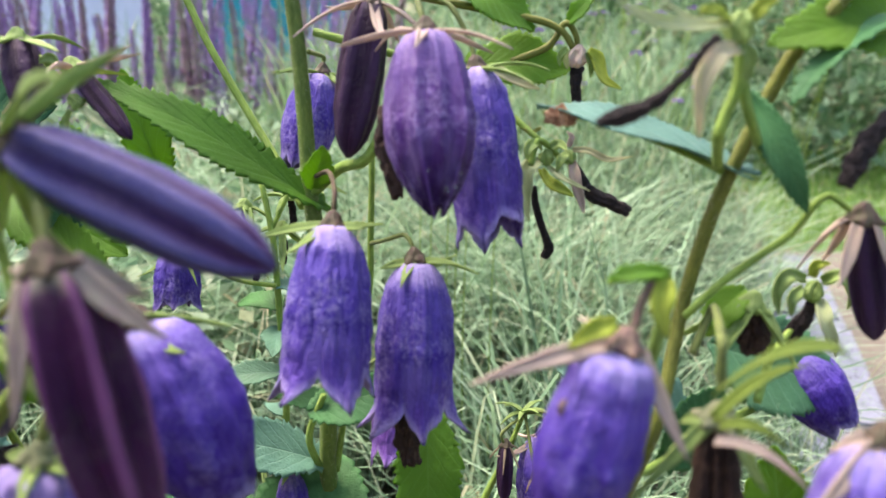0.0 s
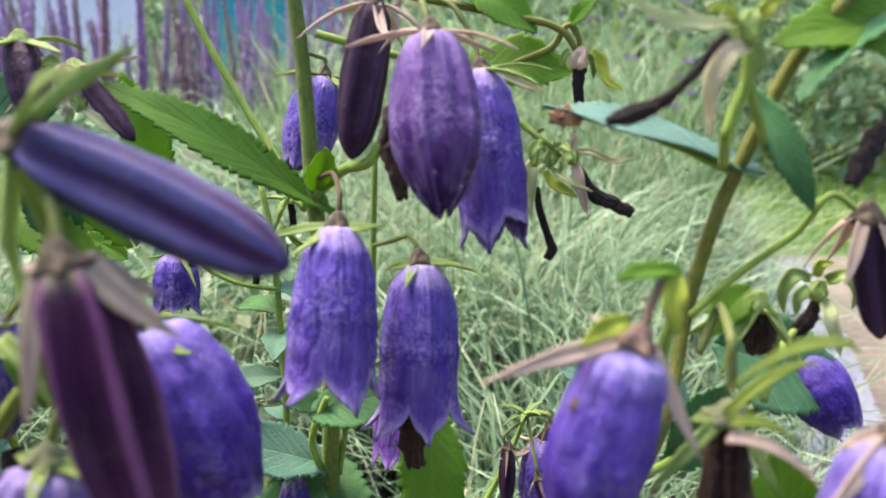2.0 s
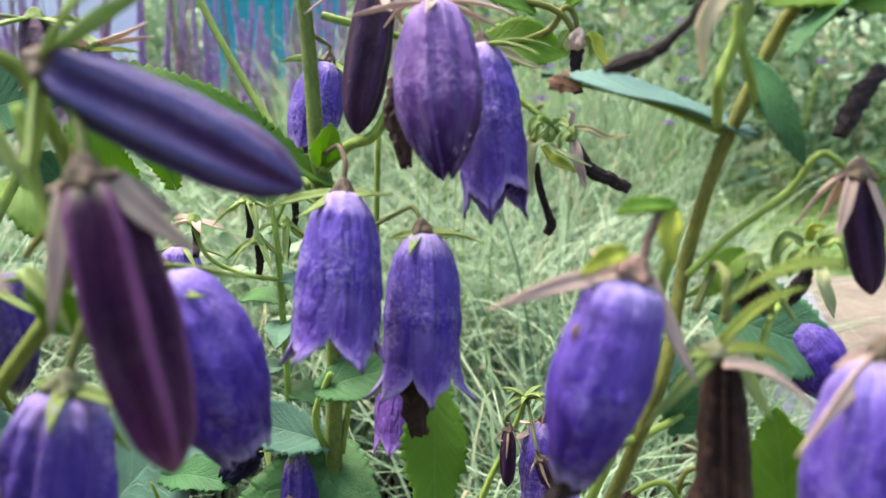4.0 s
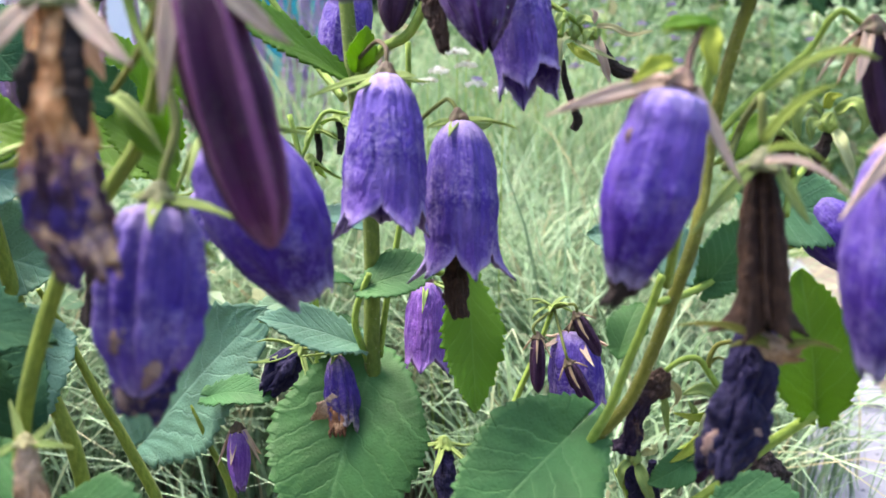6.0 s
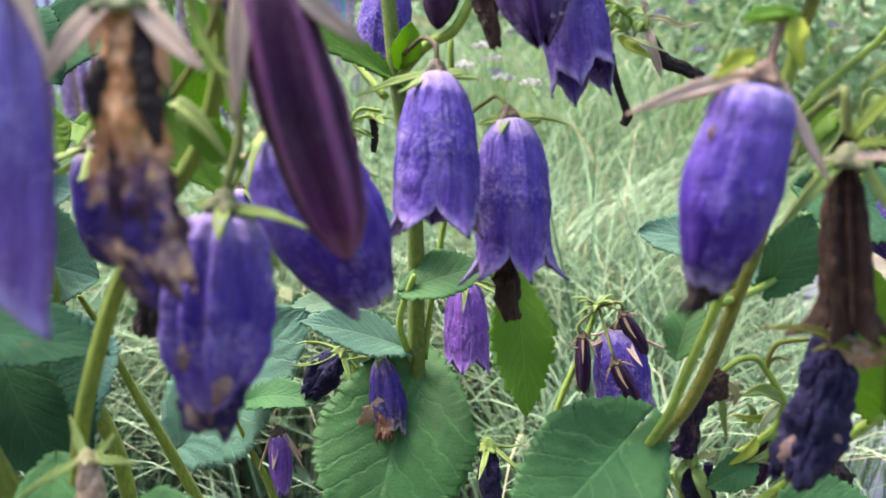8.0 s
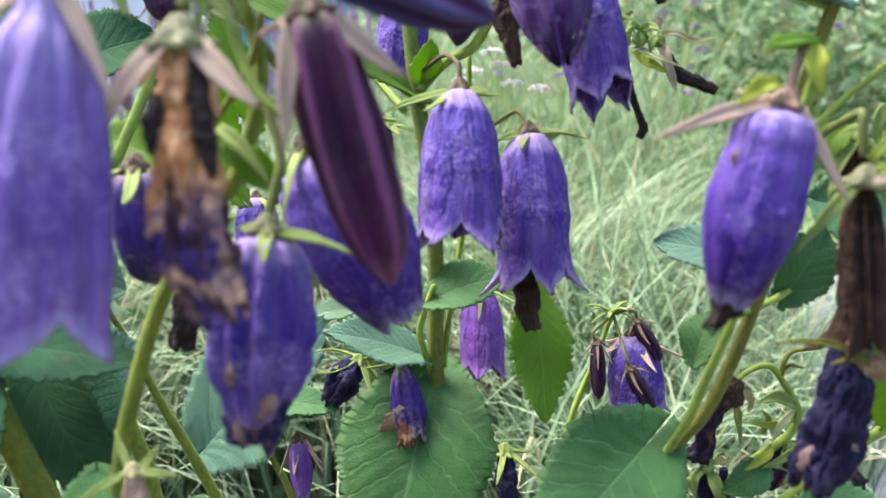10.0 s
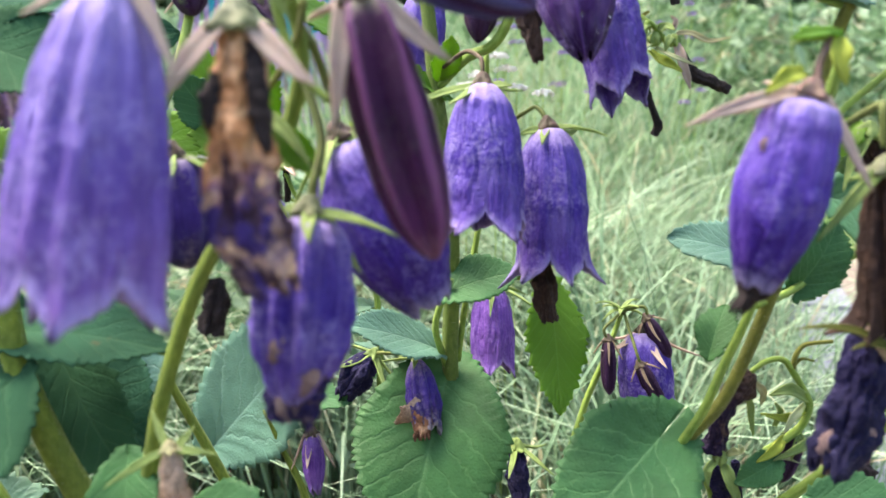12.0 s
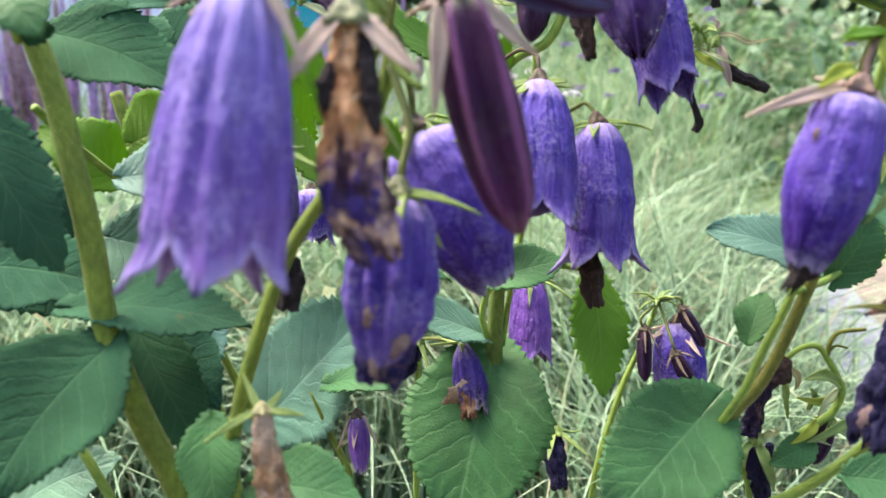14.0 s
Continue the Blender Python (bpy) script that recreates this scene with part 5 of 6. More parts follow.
for bs, tp, r in (((0.0300, 0.2985, 0.3786), (0.0302, 0.2930, 0.3553), 0.0034), ((0.0477, 0.3007, 0.3878), (0.0576, 0.2968, 0.3710), 0.0036), ((0.0431, 0.2912, 0.3693), (0.0531, 0.2869, 0.3509), 0.0036)):
    b = bud(shoot, bs, tp, r, BUD_DARK, "dark purple bud")
    calyx(b, bs, V(bs) - V(tp), 0.0028, mat_sepal=SEPAL_DRY, spread=0.6, drop=0.7, seed=r * 5000, length=0.009, width=0.0012)
    pedicel(b, [bs, V3(bs, -0.002, 0, 0.006), (0.0380, 0.3064, 0.3902)], 0.0008)
for k in range(9):
    a = k * 0.75
    c = V((0.0372, 0.3064, 0.3902))
    sepal(shoot, c, c + V((math.cos(a) * 0.012, math.sin(a) * 0.008, 0.004 * math.sin(k * 2.1))), 0.0028, SEPAL, name="bract", hint=(0, 0, 1))

# ---- the bellflower beside the path ----
rp = (0.0317, 0.2299, 0.3267)
right = root("bellflower_plant", (rp[0], rp[1] + 0.02, 0), "bellflower plant beside the path with ageing bells", "bellflower", "bellflower plants")
right_stem = [(0.1017, 0.1980, 0.5698), (0.0915, 0.1943, 0.5568), (0.0844, 0.2007, 0.5428), (0.0756, 0.2035, 0.5160), (0.0721, 0.2063, 0.5001), (0.0686, 0.2080, 0.4769), (0.0626, 0.1970, 0.4494), (0.0581, 0.2000, 0.4278), (0.0529, 0.2040, 0.4053), (0.0473, 0.2080, 0.3878), (0.0370, 0.2130, 0.3700), rp, (rp[0], rp[1] + 0.02, 0)]
stem(right, right_stem, 0.0017, 0.0021, STEM_BROWN, sides=12)
stem_hairs(right, right_stem, 0.0017, 0.0020, 1500, 2)
stem(right, [(0.0504, 0.1880, 0.4374), (0.0477, 0.1930, 0.4217), (0.0440, 0.1980, 0.4055), (0.0407, 0.2030, 0.3890), (0.0350, 0.2125, 0.3690)], 0.0012, 0.0016, STEM, "side_stem")
stem(right, [(0.0677, 0.2024, 0.4757), (0.0775, 0.2007, 0.4878), (0.0914, 0.1992, 0.5007), (0.0950, 0.1964, 0.5092), (0.0989, 0.1970, 0.5114), (0.1055, 0.1957, 0.5068)], 0.0011, 0.0008, STEM, "side_stem")
stem(right, [(0.0522, 0.1968, 0.4265), (0.0675, 0.2074, 0.4277), (0.0897, 0.2240, 0.4326), (0.1335, 0.2417, 0.4418)], 0.0012, 0.0012, STEM, "side_stem")
leaf(right, (0.0760, 0.2034, 0.5158), (0.0265, 0.2227, 0.5286), 0.019, LEAF_GLAUCOUS, "long blue-green leaf with a scorched tip", facing=(0.05, -0.18, 0.98), sag=0.05, teeth=22, seed=12)
withered(right, [(0.0362, 0.2140, 0.5260), (0.0319, 0.2160, 0.5269), (0.0282, 0.2170, 0.5264)], [0.0008, 0.0026, 0.0012], TAN_BROWN, "brown scorched leaf edge", 97, crumple=0.4, name="scorched_edge", flat=0.25)
leaf(right, (0.0770, 0.1982, 0.5339), (0.0887, 0.1860, 0.5093), 0.0076, LEAF, "narrow green leaf", facing=(-0.3, -0.8, 0.4), teeth=20, seed=13)
leaf(right, (0.1145, 0.1979, 0.5511), (0.0759, 0.1919, 0.5481), 0.019, LEAF_BRIGHT, "bright green toothed leaf", facing=(0, -0.7, 0.7), teeth=15, seed=14, sag=0.1)
leaf(right, (0.1061, 0.1937, 0.5547), (0.0794, 0.1829, 0.5348), 0.008, LEAF, "narrow green leaf seen on edge", facing=(-0.6, -0.3, 0.7), teeth=12, seed=15)
leaf(right, (0.0291, 0.2105, 0.3757), (-0.0097, 0.1792, 0.3519), 0.042, LEAF, "broad green leaf with pale veins", facing=(-0.1, -0.75, 0.65), sag=0.08, teeth=20, seed=16, fold=0.1, heart=0.3, belly=0.36)
leaf(right, (0.1077, 0.2032, 0.3874), (0.1000, 0.2089, 0.4339), 0.027, LEAF_BRIGHT, "green leaf held upright", facing=(-0.2, -0.9, 0.2), teeth=15, seed=17)
stem(right, [(0.1077, 0.2032, 0.3874), (0.0939, 0.2096, 0.3711), (0.0826, 0.2158, 0.3537), (0.0620, 0.2217, 0.3355), rp], 0.0016, 0.0022, STEM, "side_stem")
b = bell(right, (0.0365, 0.1402, 0.4918), (0.0264, 0.1359, 0.4489), 0.0101, BLUE_TIP, "closed violet bell with a dark shrivelled tip", flare=0, close=0.78, lobe=0.05, pleat=0.045, bulge=0.4, seed=12, crumple=0.02, neck=0.6)
withered(b, [(0.0289, 0.1364, 0.4541), (0.0267, 0.1361, 0.4497), (0.0237, 0.1353, 0.4462)], [0.0043, 0.0036, 0.0012], BLACK, "black ragged rim", 31, crumple=0.45, name="rim", ragged=0.4)
withered(b, [(0.0262, 0.1345, 0.4838), (0.0258, 0.1341, 0.4826), (0.0256, 0.1338, 0.4812)], [0.0003, 0.0009, 0.0004], SCAR, "dry tan scar", 434, crumple=0.8, ragged=0.6, name="scar", flat=0.3)
calyx(b, (0.0371, 0.1403, 0.4923), (0.25, 0, 1), 0.0040, mat_ovary=PINK_STEM, mat_sepal=SEPAL_PINK, tips=[(0.0079, 0.1334, 0.4867), (0.0176, 0.1415, 0.4882), (0.0501, 0.1340, 0.4722), (0.0294, 0.1473, 0.4954)], width=0.0044)
pedicel(b, [(0.0392, 0.1416, 0.4960), (0.0402, 0.1431, 0.4999), (0.0430, 0.1452, 0.5045), (0.0452, 0.1462, 0.5050)], 0.0011, PINK_STEM)
leaf(right, (0.0448, 0.1460, 0.5056), (0.0335, 0.1436, 0.5046), 0.0034, LEAF_BRIGHT, "small pale green leaf at the hooked stalk", facing=(-0.1, -0.6, 0.8), teeth=9, seed=93, sag=0.08, fold=0.3)
blade(right, [(0.0352, 0.1395, 0.4975), (0.0308, 0.1380, 0.4965), (0.0262, 0.1372, 0.4932)], 0.0040, SEPAL_YELLOW)
blade(right, [(0.0452, 0.1452, 0.5048), (0.0438, 0.1420, 0.4998), (0.0452, 0.1405, 0.4945)], 0.0046, SEPAL_YELLOW)
stem(right, [(0.0450, 0.1462, 0.5051), (0.0470, 0.1475, 0.5015), (0.0462, 0.1510, 0.4900), (0.0478, 0.1640, 0.4680), (0.0535, 0.1930, 0.4330)], 0.0012, 0.0014, STEM, "side_stem")
b = bell(right, (0.0600, 0.1488, 0.4740), (0.0632, 0.1441, 0.4335), 0.0046, BROWN, "dark brown dried trumpet flower", flare=2.4, lobe=0.16, pleat=0.3, crumple=0.07, seed=13, bulge=0.3, slim=0.12, curl=1.0)
calyx(b, (0.0591, 0.1458, 0.4740), (0.1, 0, 1), 0.0044, mat_ovary=GREY_CUP, mat_sepal=SEPAL, tips=[(0.0410, 0.1382, 0.4599), (0.0683, 0.1390, 0.4624), (0.0524, 0.1492, 0.4723)], width=0.0035)
pedicel(b, [(0.0602, 0.1495, 0.4799), (0.0598, 0.1519, 0.4898), (0.0746, 0.2009, 0.4794), (0.0695, 0.1977, 0.4668)], 0.0013)
rag = [(0.0615, 0.1505, 0.4318), (0.0660, 0.1453, 0.4308), (0.0728, 0.1486, 0.4307)]
withered(b, [V3(rag[0], 0, 0, 0.003), rag[1], V3(rag[2], 0, 0, -0.002)], [0.0016, 0.0028, 0.0016], TAN, "pale ragged lower edge", 71, crumple=0.4, name="torn_edge", ragged=0.4)
for tp_ in ((0.0419, 0.1465, 0.4362), (0.0533, 0.1417, 0.4327), (0.0818, 0.1453, 0.4303)):
    sepal(b, rag[1], tp_, 0.0024, STEM_BROWN, hint=(0, -0.7, 0.6), sag=0.12)
withered(right, [(0.0667, 0.1574, 0.4323), (0.0654, 0.1570, 0.4203), (0.0620, 0.1540, 0.4079), (0.0568, 0.1510, 0.3962)], [0.0042, 0.0066, 0.0078, 0.0056], NAVY, "crumpled navy flower with brown patches", 14, crumple=0.3, ragged=0.3)
b = bell(right, (0.0792, 0.1239, 0.4826), (0.0755, 0.1163, 0.4343), 0.0105, BLUE_TIP, "closed violet bell beside the dried trumpet", flare=0, close=0.7, lobe=0.08, pleat=0.06, bulge=0.4, seed=15)
calyx(b, (0.0794, 0.1240, 0.4830), (0.2, 0, 1), 0.0034, mat_sepal=SEPAL_PINK, tips=[(0.0610, 0.1133, 0.4684), (0.0840, 0.1185, 0.4756), (0.0721, 0.1269, 0.4794)], width=0.0034)
b = bell(right, (0.1135, 0.2385, 0.4506), (0.1314, 0.2284, 0.4288), 0.0105, BLUE_TIP, "small violet bell turned aside", flare=0, close=0.6, lobe=0.12, seed=16)
b = bud(right, (0.1070, 0.1951, 0.5048), (0.1139, 0.1918, 0.4749), 0.0045, BUD_DARK, "dark purple bud on a hooked stalk", seed=6)
calyx(b, (0.1067, 0.1952, 0.5052), (0, 0, 1), 0.0045, spread=0.5, drop=0.7, seed=3.3, mat_sepal=SEPAL_PINK)
b = seed_head(right, (0.0601, 0.1660, 0.5515), (0.2, 0, 1), 0.0040, SEPAL, "large green seed head with drooping faded sepals", [
    ([(0.0578, 0.1660, 0.5521), (0.0499, 0.1580, 0.5513), (0.0409, 0.1520, 0.5517), (0.0356, 0.1500, 0.5535), (0.0314, 0.1480, 0.5558)], 0.0029, SEPAL_PALE),
    ([(0.0546, 0.1660, 0.5524), (0.0504, 0.1660, 0.5525), (0.0478, 0.1660, 0.5539), (0.0445, 0.1660, 0.5562)], 0.0016, SEPAL_PALE),
    ([(0.0577, 0.1660, 0.5528), (0.0525, 0.1600, 0.5543), (0.0491, 0.1580, 0.5539)], 0.0029, SEPAL_YELLOW),
    ([(0.0605, 0.1660, 0.5471), (0.0543, 0.1580, 0.5464), (0.0510, 0.1560, 0.5417), (0.0506, 0.1550, 0.5365), (0.0513, 0.1550, 0.5304)], 0.0039, SEPAL_FADING),
    ([(0.0615, 0.1660, 0.5480), (0.0629, 0.1660, 0.5447), (0.0625, 0.1660, 0.5408)], 0.0030, SEPAL),
    ([(0.0622, 0.1660, 0.5530), (0.0641, 0.1660, 0.5557), (0.0672, 0.1660, 0.5573)], 0.0032, SEPAL_YELLOW),
])
withered(b, [(0.0565, 0.1660, 0.5492), (0.0535, 0.1660, 0.5461), (0.0510, 0.1660, 0.5424), (0.0483, 0.1660, 0.5396), (0.0461, 0.1660, 0.5372), (0.0448, 0.1660, 0.5362), (0.0415, 0.1660, 0.5343), (0.0375, 0.1660, 0.5329), (0.0333, 0.1660, 0.5314)], [0.0010, 0.0010, 0.0007, 0.0006, 0.0007, 0.0013, 0.0011, 0.0016, 0.0015, 0.0006], BLACK, "black twisted dried flower", 604, 0.3, "dried_flower", flat=0.6)
stem(right, [(0.0643, 0.1760, 0.5464), (0.0647, 0.1760, 0.5395), (0.0629, 0.1760, 0.5334), (0.0619, 0.1760, 0.5284), (0.0703, 0.1990, 0.5180)], 0.0012, 0.0014, STEM, "side_stem")
stem(right, [(0.0657, 0.1780, 0.5463), (0.0664, 0.1780, 0.5394), (0.0694, 0.1780, 0.5315), (0.0790, 0.1960, 0.5230), (0.0812, 0.1960, 0.5200)], 0.0013, 0.0010, STEM, "side_stem")
withered(right, [(0.1026, 0.1825, 0.5336), (0.0983, 0.1811, 0.5285), (0.0946, 0.1793, 0.5222), (0.0925, 0.1780, 0.5178)], [0.0016, 0.0020, 0.0024, 0.0016], BLACK, "black twisted dried flower", 62, 0.5, "dried_flower")
leaf(right, (0.0768, 0.1968, 0.3603), (0.1019, 0.1861, 0.3582), 0.022, LEAF, "green leaf low by the path", facing=(0, -0.6, 0.8), teeth=14, seed=19)
withered(right, [(0.1004, 0.2230, 0.3623), (0.1012, 0.2216, 0.3565), (0.1020, 0.2194, 0.3470)], [0.004, 0.008, 0.007], BLACK, "blackened dead flower", 20)

# ---- the bellflower nearest the camera's way ----
lp = (-0.1434, 0.1707, 0.3592)
left = root("bellflower_plant", (lp[0], lp[1] + 0.01, 0), "near bellflower plant with large bells and dark buds", "bellflower", "bellflower plants")
left_stem = [(-0.1816, 0.1802, 0.5139), (-0.1745, 0.1796, 0.4887), (-0.1672, 0.1757, 0.4493), (-0.1628, 0.1719, 0.4188), (-0.1546, 0.1703, 0.3939), lp, (lp[0], lp[1] + 0.01, 0)]
stem(left, left_stem, 0.0034, 0.0042, STEM_OLIVE, sides=12)
stem_hairs(left, left_stem, 0.0034, 0.0042, 1200, 3)
b = bell(left, (-0.0989, 0.1045, 0.5159), (-0.1072, 0.0944, 0.4545), 0.0136, LILAC, "large open lilac-violet bell", flare=0.42, pleat=0.08, crumple=0.012, lobe=0.18, turn=0.04, seed=21, bulge=0.45, slim=0.3)
calyx(b, (-0.0988, 0.1047, 0.5165), (0.1, 0, 1), 0.004, mat_sepal=SEPAL_PINK, tips=[(-0.0868, 0.0962, 0.4973), (-0.1125, 0.0989, 0.5090), (-0.1199, 0.1351, 0.5101)])
pedicel(b, [(-0.0987, 0.1049, 0.5176), (-0.0976, 0.1078, 0.5242), (-0.0941, 0.1248, 0.5303), (-0.0920, 0.1411, 0.5339)], 0.0012)
b = withered(left, [(-0.0802, 0.1107, 0.5059), (-0.0804, 0.1081, 0.4954), (-0.0802, 0.1051, 0.4831), (-0.0782, 0.1031, 0.4704), (-0.0745, 0.1009, 0.4616)], [0.0036, 0.0042, 0.0062, 0.0064, 0.0046], BROWN_BLUE, "shrivelled flower, tan above and navy below", 22, crumple=0.32, ragged=0.25)
withered(b, [(-0.0772, 0.1088, 0.5046), (-0.0763, 0.1060, 0.4990), (-0.0755, 0.1042, 0.4920), (-0.0745, 0.1030, 0.4860)], [0.0008, 0.0016, 0.0017, 0.0006], BLACK, "blackened crumpled edge", 441, crumple=0.5, name="dried_edge", ragged=0.4, flat=0.5)
withered(b, [(-0.0838, 0.1072, 0.4990), (-0.0845, 0.1052, 0.4950), (-0.0848, 0.1040, 0.4905)], [0.0006, 0.0016, 0.0006], BLACK, "blackened crumpled edge", 442, crumple=0.5, name="dried_edge", ragged=0.4, flat=0.5)
calyx(b, (-0.0802, 0.1109, 0.5068), (0, 0, 1), 0.0052, mat_ovary=GREY_CUP, mat_sepal=SEPAL_PINK, tips=[(-0.0928, 0.1004, 0.4936), (-0.0656, 0.1034, 0.4969), (-0.0776, 0.1212, 0.4939), (-0.0924, 0.1225, 0.4999)], width=0.005)
pedicel(b, [(-0.0798, 0.1125, 0.5134), (-0.0804, 0.1173, 0.5204), (-0.0881, 0.1355, 0.5319)], 0.0013)
b = LOWBELL = bell(left, (-0.0727, 0.1305, 0.4687), (-0.0765, 0.1228, 0.4290), 0.0104, VIOLET, "violet bell with a shrivelled dark rim", flare=0, close=0.80, lobe=0.05, pleat=0.17, seed=23, crumple=0.04, neck=0.4, bulge=0.5)
withered(b, [(-0.0749, 0.1237, 0.4369), (-0.0764, 0.1234, 0.4313), (-0.0769, 0.1217, 0.4256)], [0.0060, 0.0060, 0.0040], SCARRED, "dark crumpled rim with tan scars", 32, crumple=0.32, name="rim", ragged=0.14)
withered(LOWBELL, [(-0.0771, 0.1165, 0.4465), (-0.0780, 0.1165, 0.4442), (-0.0791, 0.1165, 0.4413)], [0.0004, 0.0010, 0.0005], SCAR, "dry tan scar", 431, crumple=0.95, ragged=0.8, name="scar", flat=0.07)
withered(LOWBELL, [(-0.0695, 0.1150, 0.4396), (-0.0710, 0.1150, 0.4380), (-0.0728, 0.1150, 0.4351)], [0.0005, 0.0013, 0.0006], SCAR, "dry tan scar", 432, crumple=0.95, ragged=0.8, name="scar", flat=0.07)
withered(LOWBELL, [(-0.0778, 0.1140, 0.4344), (-0.0773, 0.1140, 0.4320), (-0.0769, 0.1140, 0.4305)], [0.0003, 0.0007, 0.0004], SCAR, "dry tan scar", 433, crumple=0.95, ragged=0.8, name="scar", flat=0.07)
calyx(b, (-0.0724, 0.1307, 0.4695), (0.1, 0, 1), 0.0038, mat_ovary=GREY_CUP, tips=[(-0.0528, 0.1246, 0.4653), (-0.0618, 0.1325, 0.4556), (-0.0785, 0.1309, 0.4705), (-0.0708, 0.1194, 0.4655)])
pedicel(b, [(-0.0720, 0.1310, 0.4710), (-0.0713, 0.1323, 0.4761), (-0.0700, 0.1375, 0.4849), (-0.0748, 0.1450, 0.4988)], 0.0012)
b = bud(left, (-0.0587, 0.1173, 0.5114), (-0.0453, 0.1109, 0.4638), 0.0064, BUD, "large dark wine-coloured pleated bud", seed=4, pleat=0.5)
calyx(b, (-0.0589, 0.1174, 0.5118), (-0.25, 0, 1), 0.0042, mat_sepal=SEPAL_PINK, tips=[(-0.0635, 0.1095, 0.4881), (-0.0414, 0.1179, 0.5006), (-0.0463, 0.1241, 0.5053), (-0.0698, 0.1248, 0.5088)], width=0.005)
pedicel(b, [(-0.0593, 0.1178, 0.5134), (-0.0623, 0.1226, 0.5206), (-0.0750, 0.1403, 0.5303)], 0.0013)
b = bell(left, (-0.0694, 0.1714, 0.4801), (-0.0470, 0.1666, 0.4362), 0.0152, BLUE_TIP, "closed violet bell leaning aside", flare=0, close=0.74, lobe=0.06, pleat=0.05, seed=24, neck=0.4)
calyx(b, (-0.0700, 0.1716, 0.4813), (-0.4, 0, 1), 0.0045, mat_sepal=SEPAL, spread=0.8, seed=0.9, drop=0.5)
pedicel(b, [(-0.0707, 0.1720, 0.4827), (-0.0709, 0.1668, 0.4911), (-0.0728, 0.1496, 0.5047), (-0.0758, 0.1476, 0.5095)], 0.0012)
ub_tip = (-0.0251, 0.1243, 0.5109)
b = bud(left, (-0.0685, 0.1293, 0.5292), ub_tip, 0.0062, BUD_BLUE, "slate-purple bud held almost level", seed=7, pleat=0.4)
calyx(b, (-0.0689, 0.1294, 0.5296), (-1, 0, 0.5), 0.0045, spread=0.9, seed=2.2, length=0.022, drop=0.3, width=0.005)
stem(left, [(-0.0897, 0.1411, 0.5339), (-0.0821, 0.1448, 0.5278), (-0.0758, 0.1476, 0.5095), (-0.0752, 0.1471, 0.4987), (-0.0820, 0.1486, 0.4799), (-0.1020, 0.1498, 0.4519), (-0.1147, 0.1490, 0.4190), (-0.1249, 0.1571, 0.3893), lp], 0.0014, 0.0022, STEM_OLIVE, "side_stem")
leaf(left, (-0.0721, 0.1398, 0.4773), (-0.0836, 0.1402, 0.4879), 0.007, LEAF_BRIGHT, "small narrow green leaf", facing=(0, -0.7, 0.7), teeth=9, seed=20)
b = bud(left, (-0.1137, 0.1889, 0.4752), (-0.1108, 0.1816, 0.4440), 0.0055, NAVY_PETAL, "navy closed flower in shade", seed=8)
withered(left, [(-0.1092, 0.1810, 0.4416), (-0.1081, 0.1795, 0.4352), (-0.1099, 0.1774, 0.4264)], [0.0025, 0.0035, 0.003], BLACK, "blackened dead flower", 25)
b = withered(left, [(-0.1075, 0.1322, 0.4133), (-0.1067, 0.1303, 0.4050), (-0.1039, 0.1271, 0.3911)], [0.0018, 0.0030, 0.0040], TAN, "withered tan flower low on the stem", 26, crumple=0.42, ragged=0.8, flat=0.5)
calyx(b, (-0.1077, 0.1323, 0.4136), (0, 0, 1), 0.0024, mat_ovary=SEPAL_GREY, mat_sepal=SEPAL, tips=[(-0.1209, 0.1257, 0.4080), (-0.1035, 0.1382, 0.4169), (-0.1138, 0.1391, 0.4212), (-0.0968, 0.1321, 0.4126)], width=0.0022)
leaf(left, (-0.1609, 0.1687, 0.4182), (-0.1854, 0.1402, 0.3847), 0.040, LEAF_SHADED, "broad soft dark green leaf on the near stem", facing=(0, -0.75, 0.65), sag=0.1, teeth=18, seed=21)
leaf(left, (-0.1791, 0.1853, 0.4244), (-0.1216, 0.1797, 0.4198), 0.030, LEAF_SHADED, "green leaf seen on edge", facing=(0, -0.3, 0.95), sag=0.06, teeth=18, seed=22)
leaf(left, (-0.1694, 0.2080, 0.4113), (-0.1443, 0.1938, 0.3706), 0.026, LEAF_SHADED, "dark green hanging leaf", facing=(0.1, -0.9, 0.4), teeth=16, seed=23)
leaf(left, (-0.1862, 0.2046, 0.5087), (-0.1434, 0.2010, 0.4913), 0.034, LEAF_SHADED, "dark green leaf at the stem's top", facing=(0, -0.6, 0.8), teeth=17, seed=24, sag=0.08)
leaf(left, (-0.1789, 0.1732, 0.5060), (-0.1823, 0.1560, 0.5206), 0.03, LEAF_SHADED, "dark green leaf at the stem's top", facing=(0, -0.6, 0.8), teeth=17, seed=25)
leaf(left, (-0.2040, 0.1793, 0.4888), (-0.1728, 0.1686, 0.4407), 0.026, LEAF_SHADED, "dark green hanging leaf", facing=(0.2, -0.8, 0.5), teeth=16, seed=26)
leaf(left, (-0.1919, 0.2637, 0.4538), (-0.2209, 0.2582, 0.4757), 0.03, LEAF_BRIGHT, "sunlit yellow-green leaf", facing=(0, -0.7, 0.7), teeth=14, seed=27)
leaf(left, (-0.1171, 0.1552, 0.3798), (-0.0848, 0.1454, 0.3803), 0.024, LEAF, "green leaf near the ground", facing=(0, -0.5, 0.85), teeth=14, seed=28)
stem(left, [(-0.1717, 0.2694, 0.4102), (-0.1668, 0.2754, 0.3919), (-0.1557, 0.2743, 0.3652), (-0.1442, 0.2736, 0.3401), (-0.1318, 0.2750, 0.3021), (-0.11, 0.29, 0)], 0.0010, 0.0030, STEM_OLIVE, "side_stem")
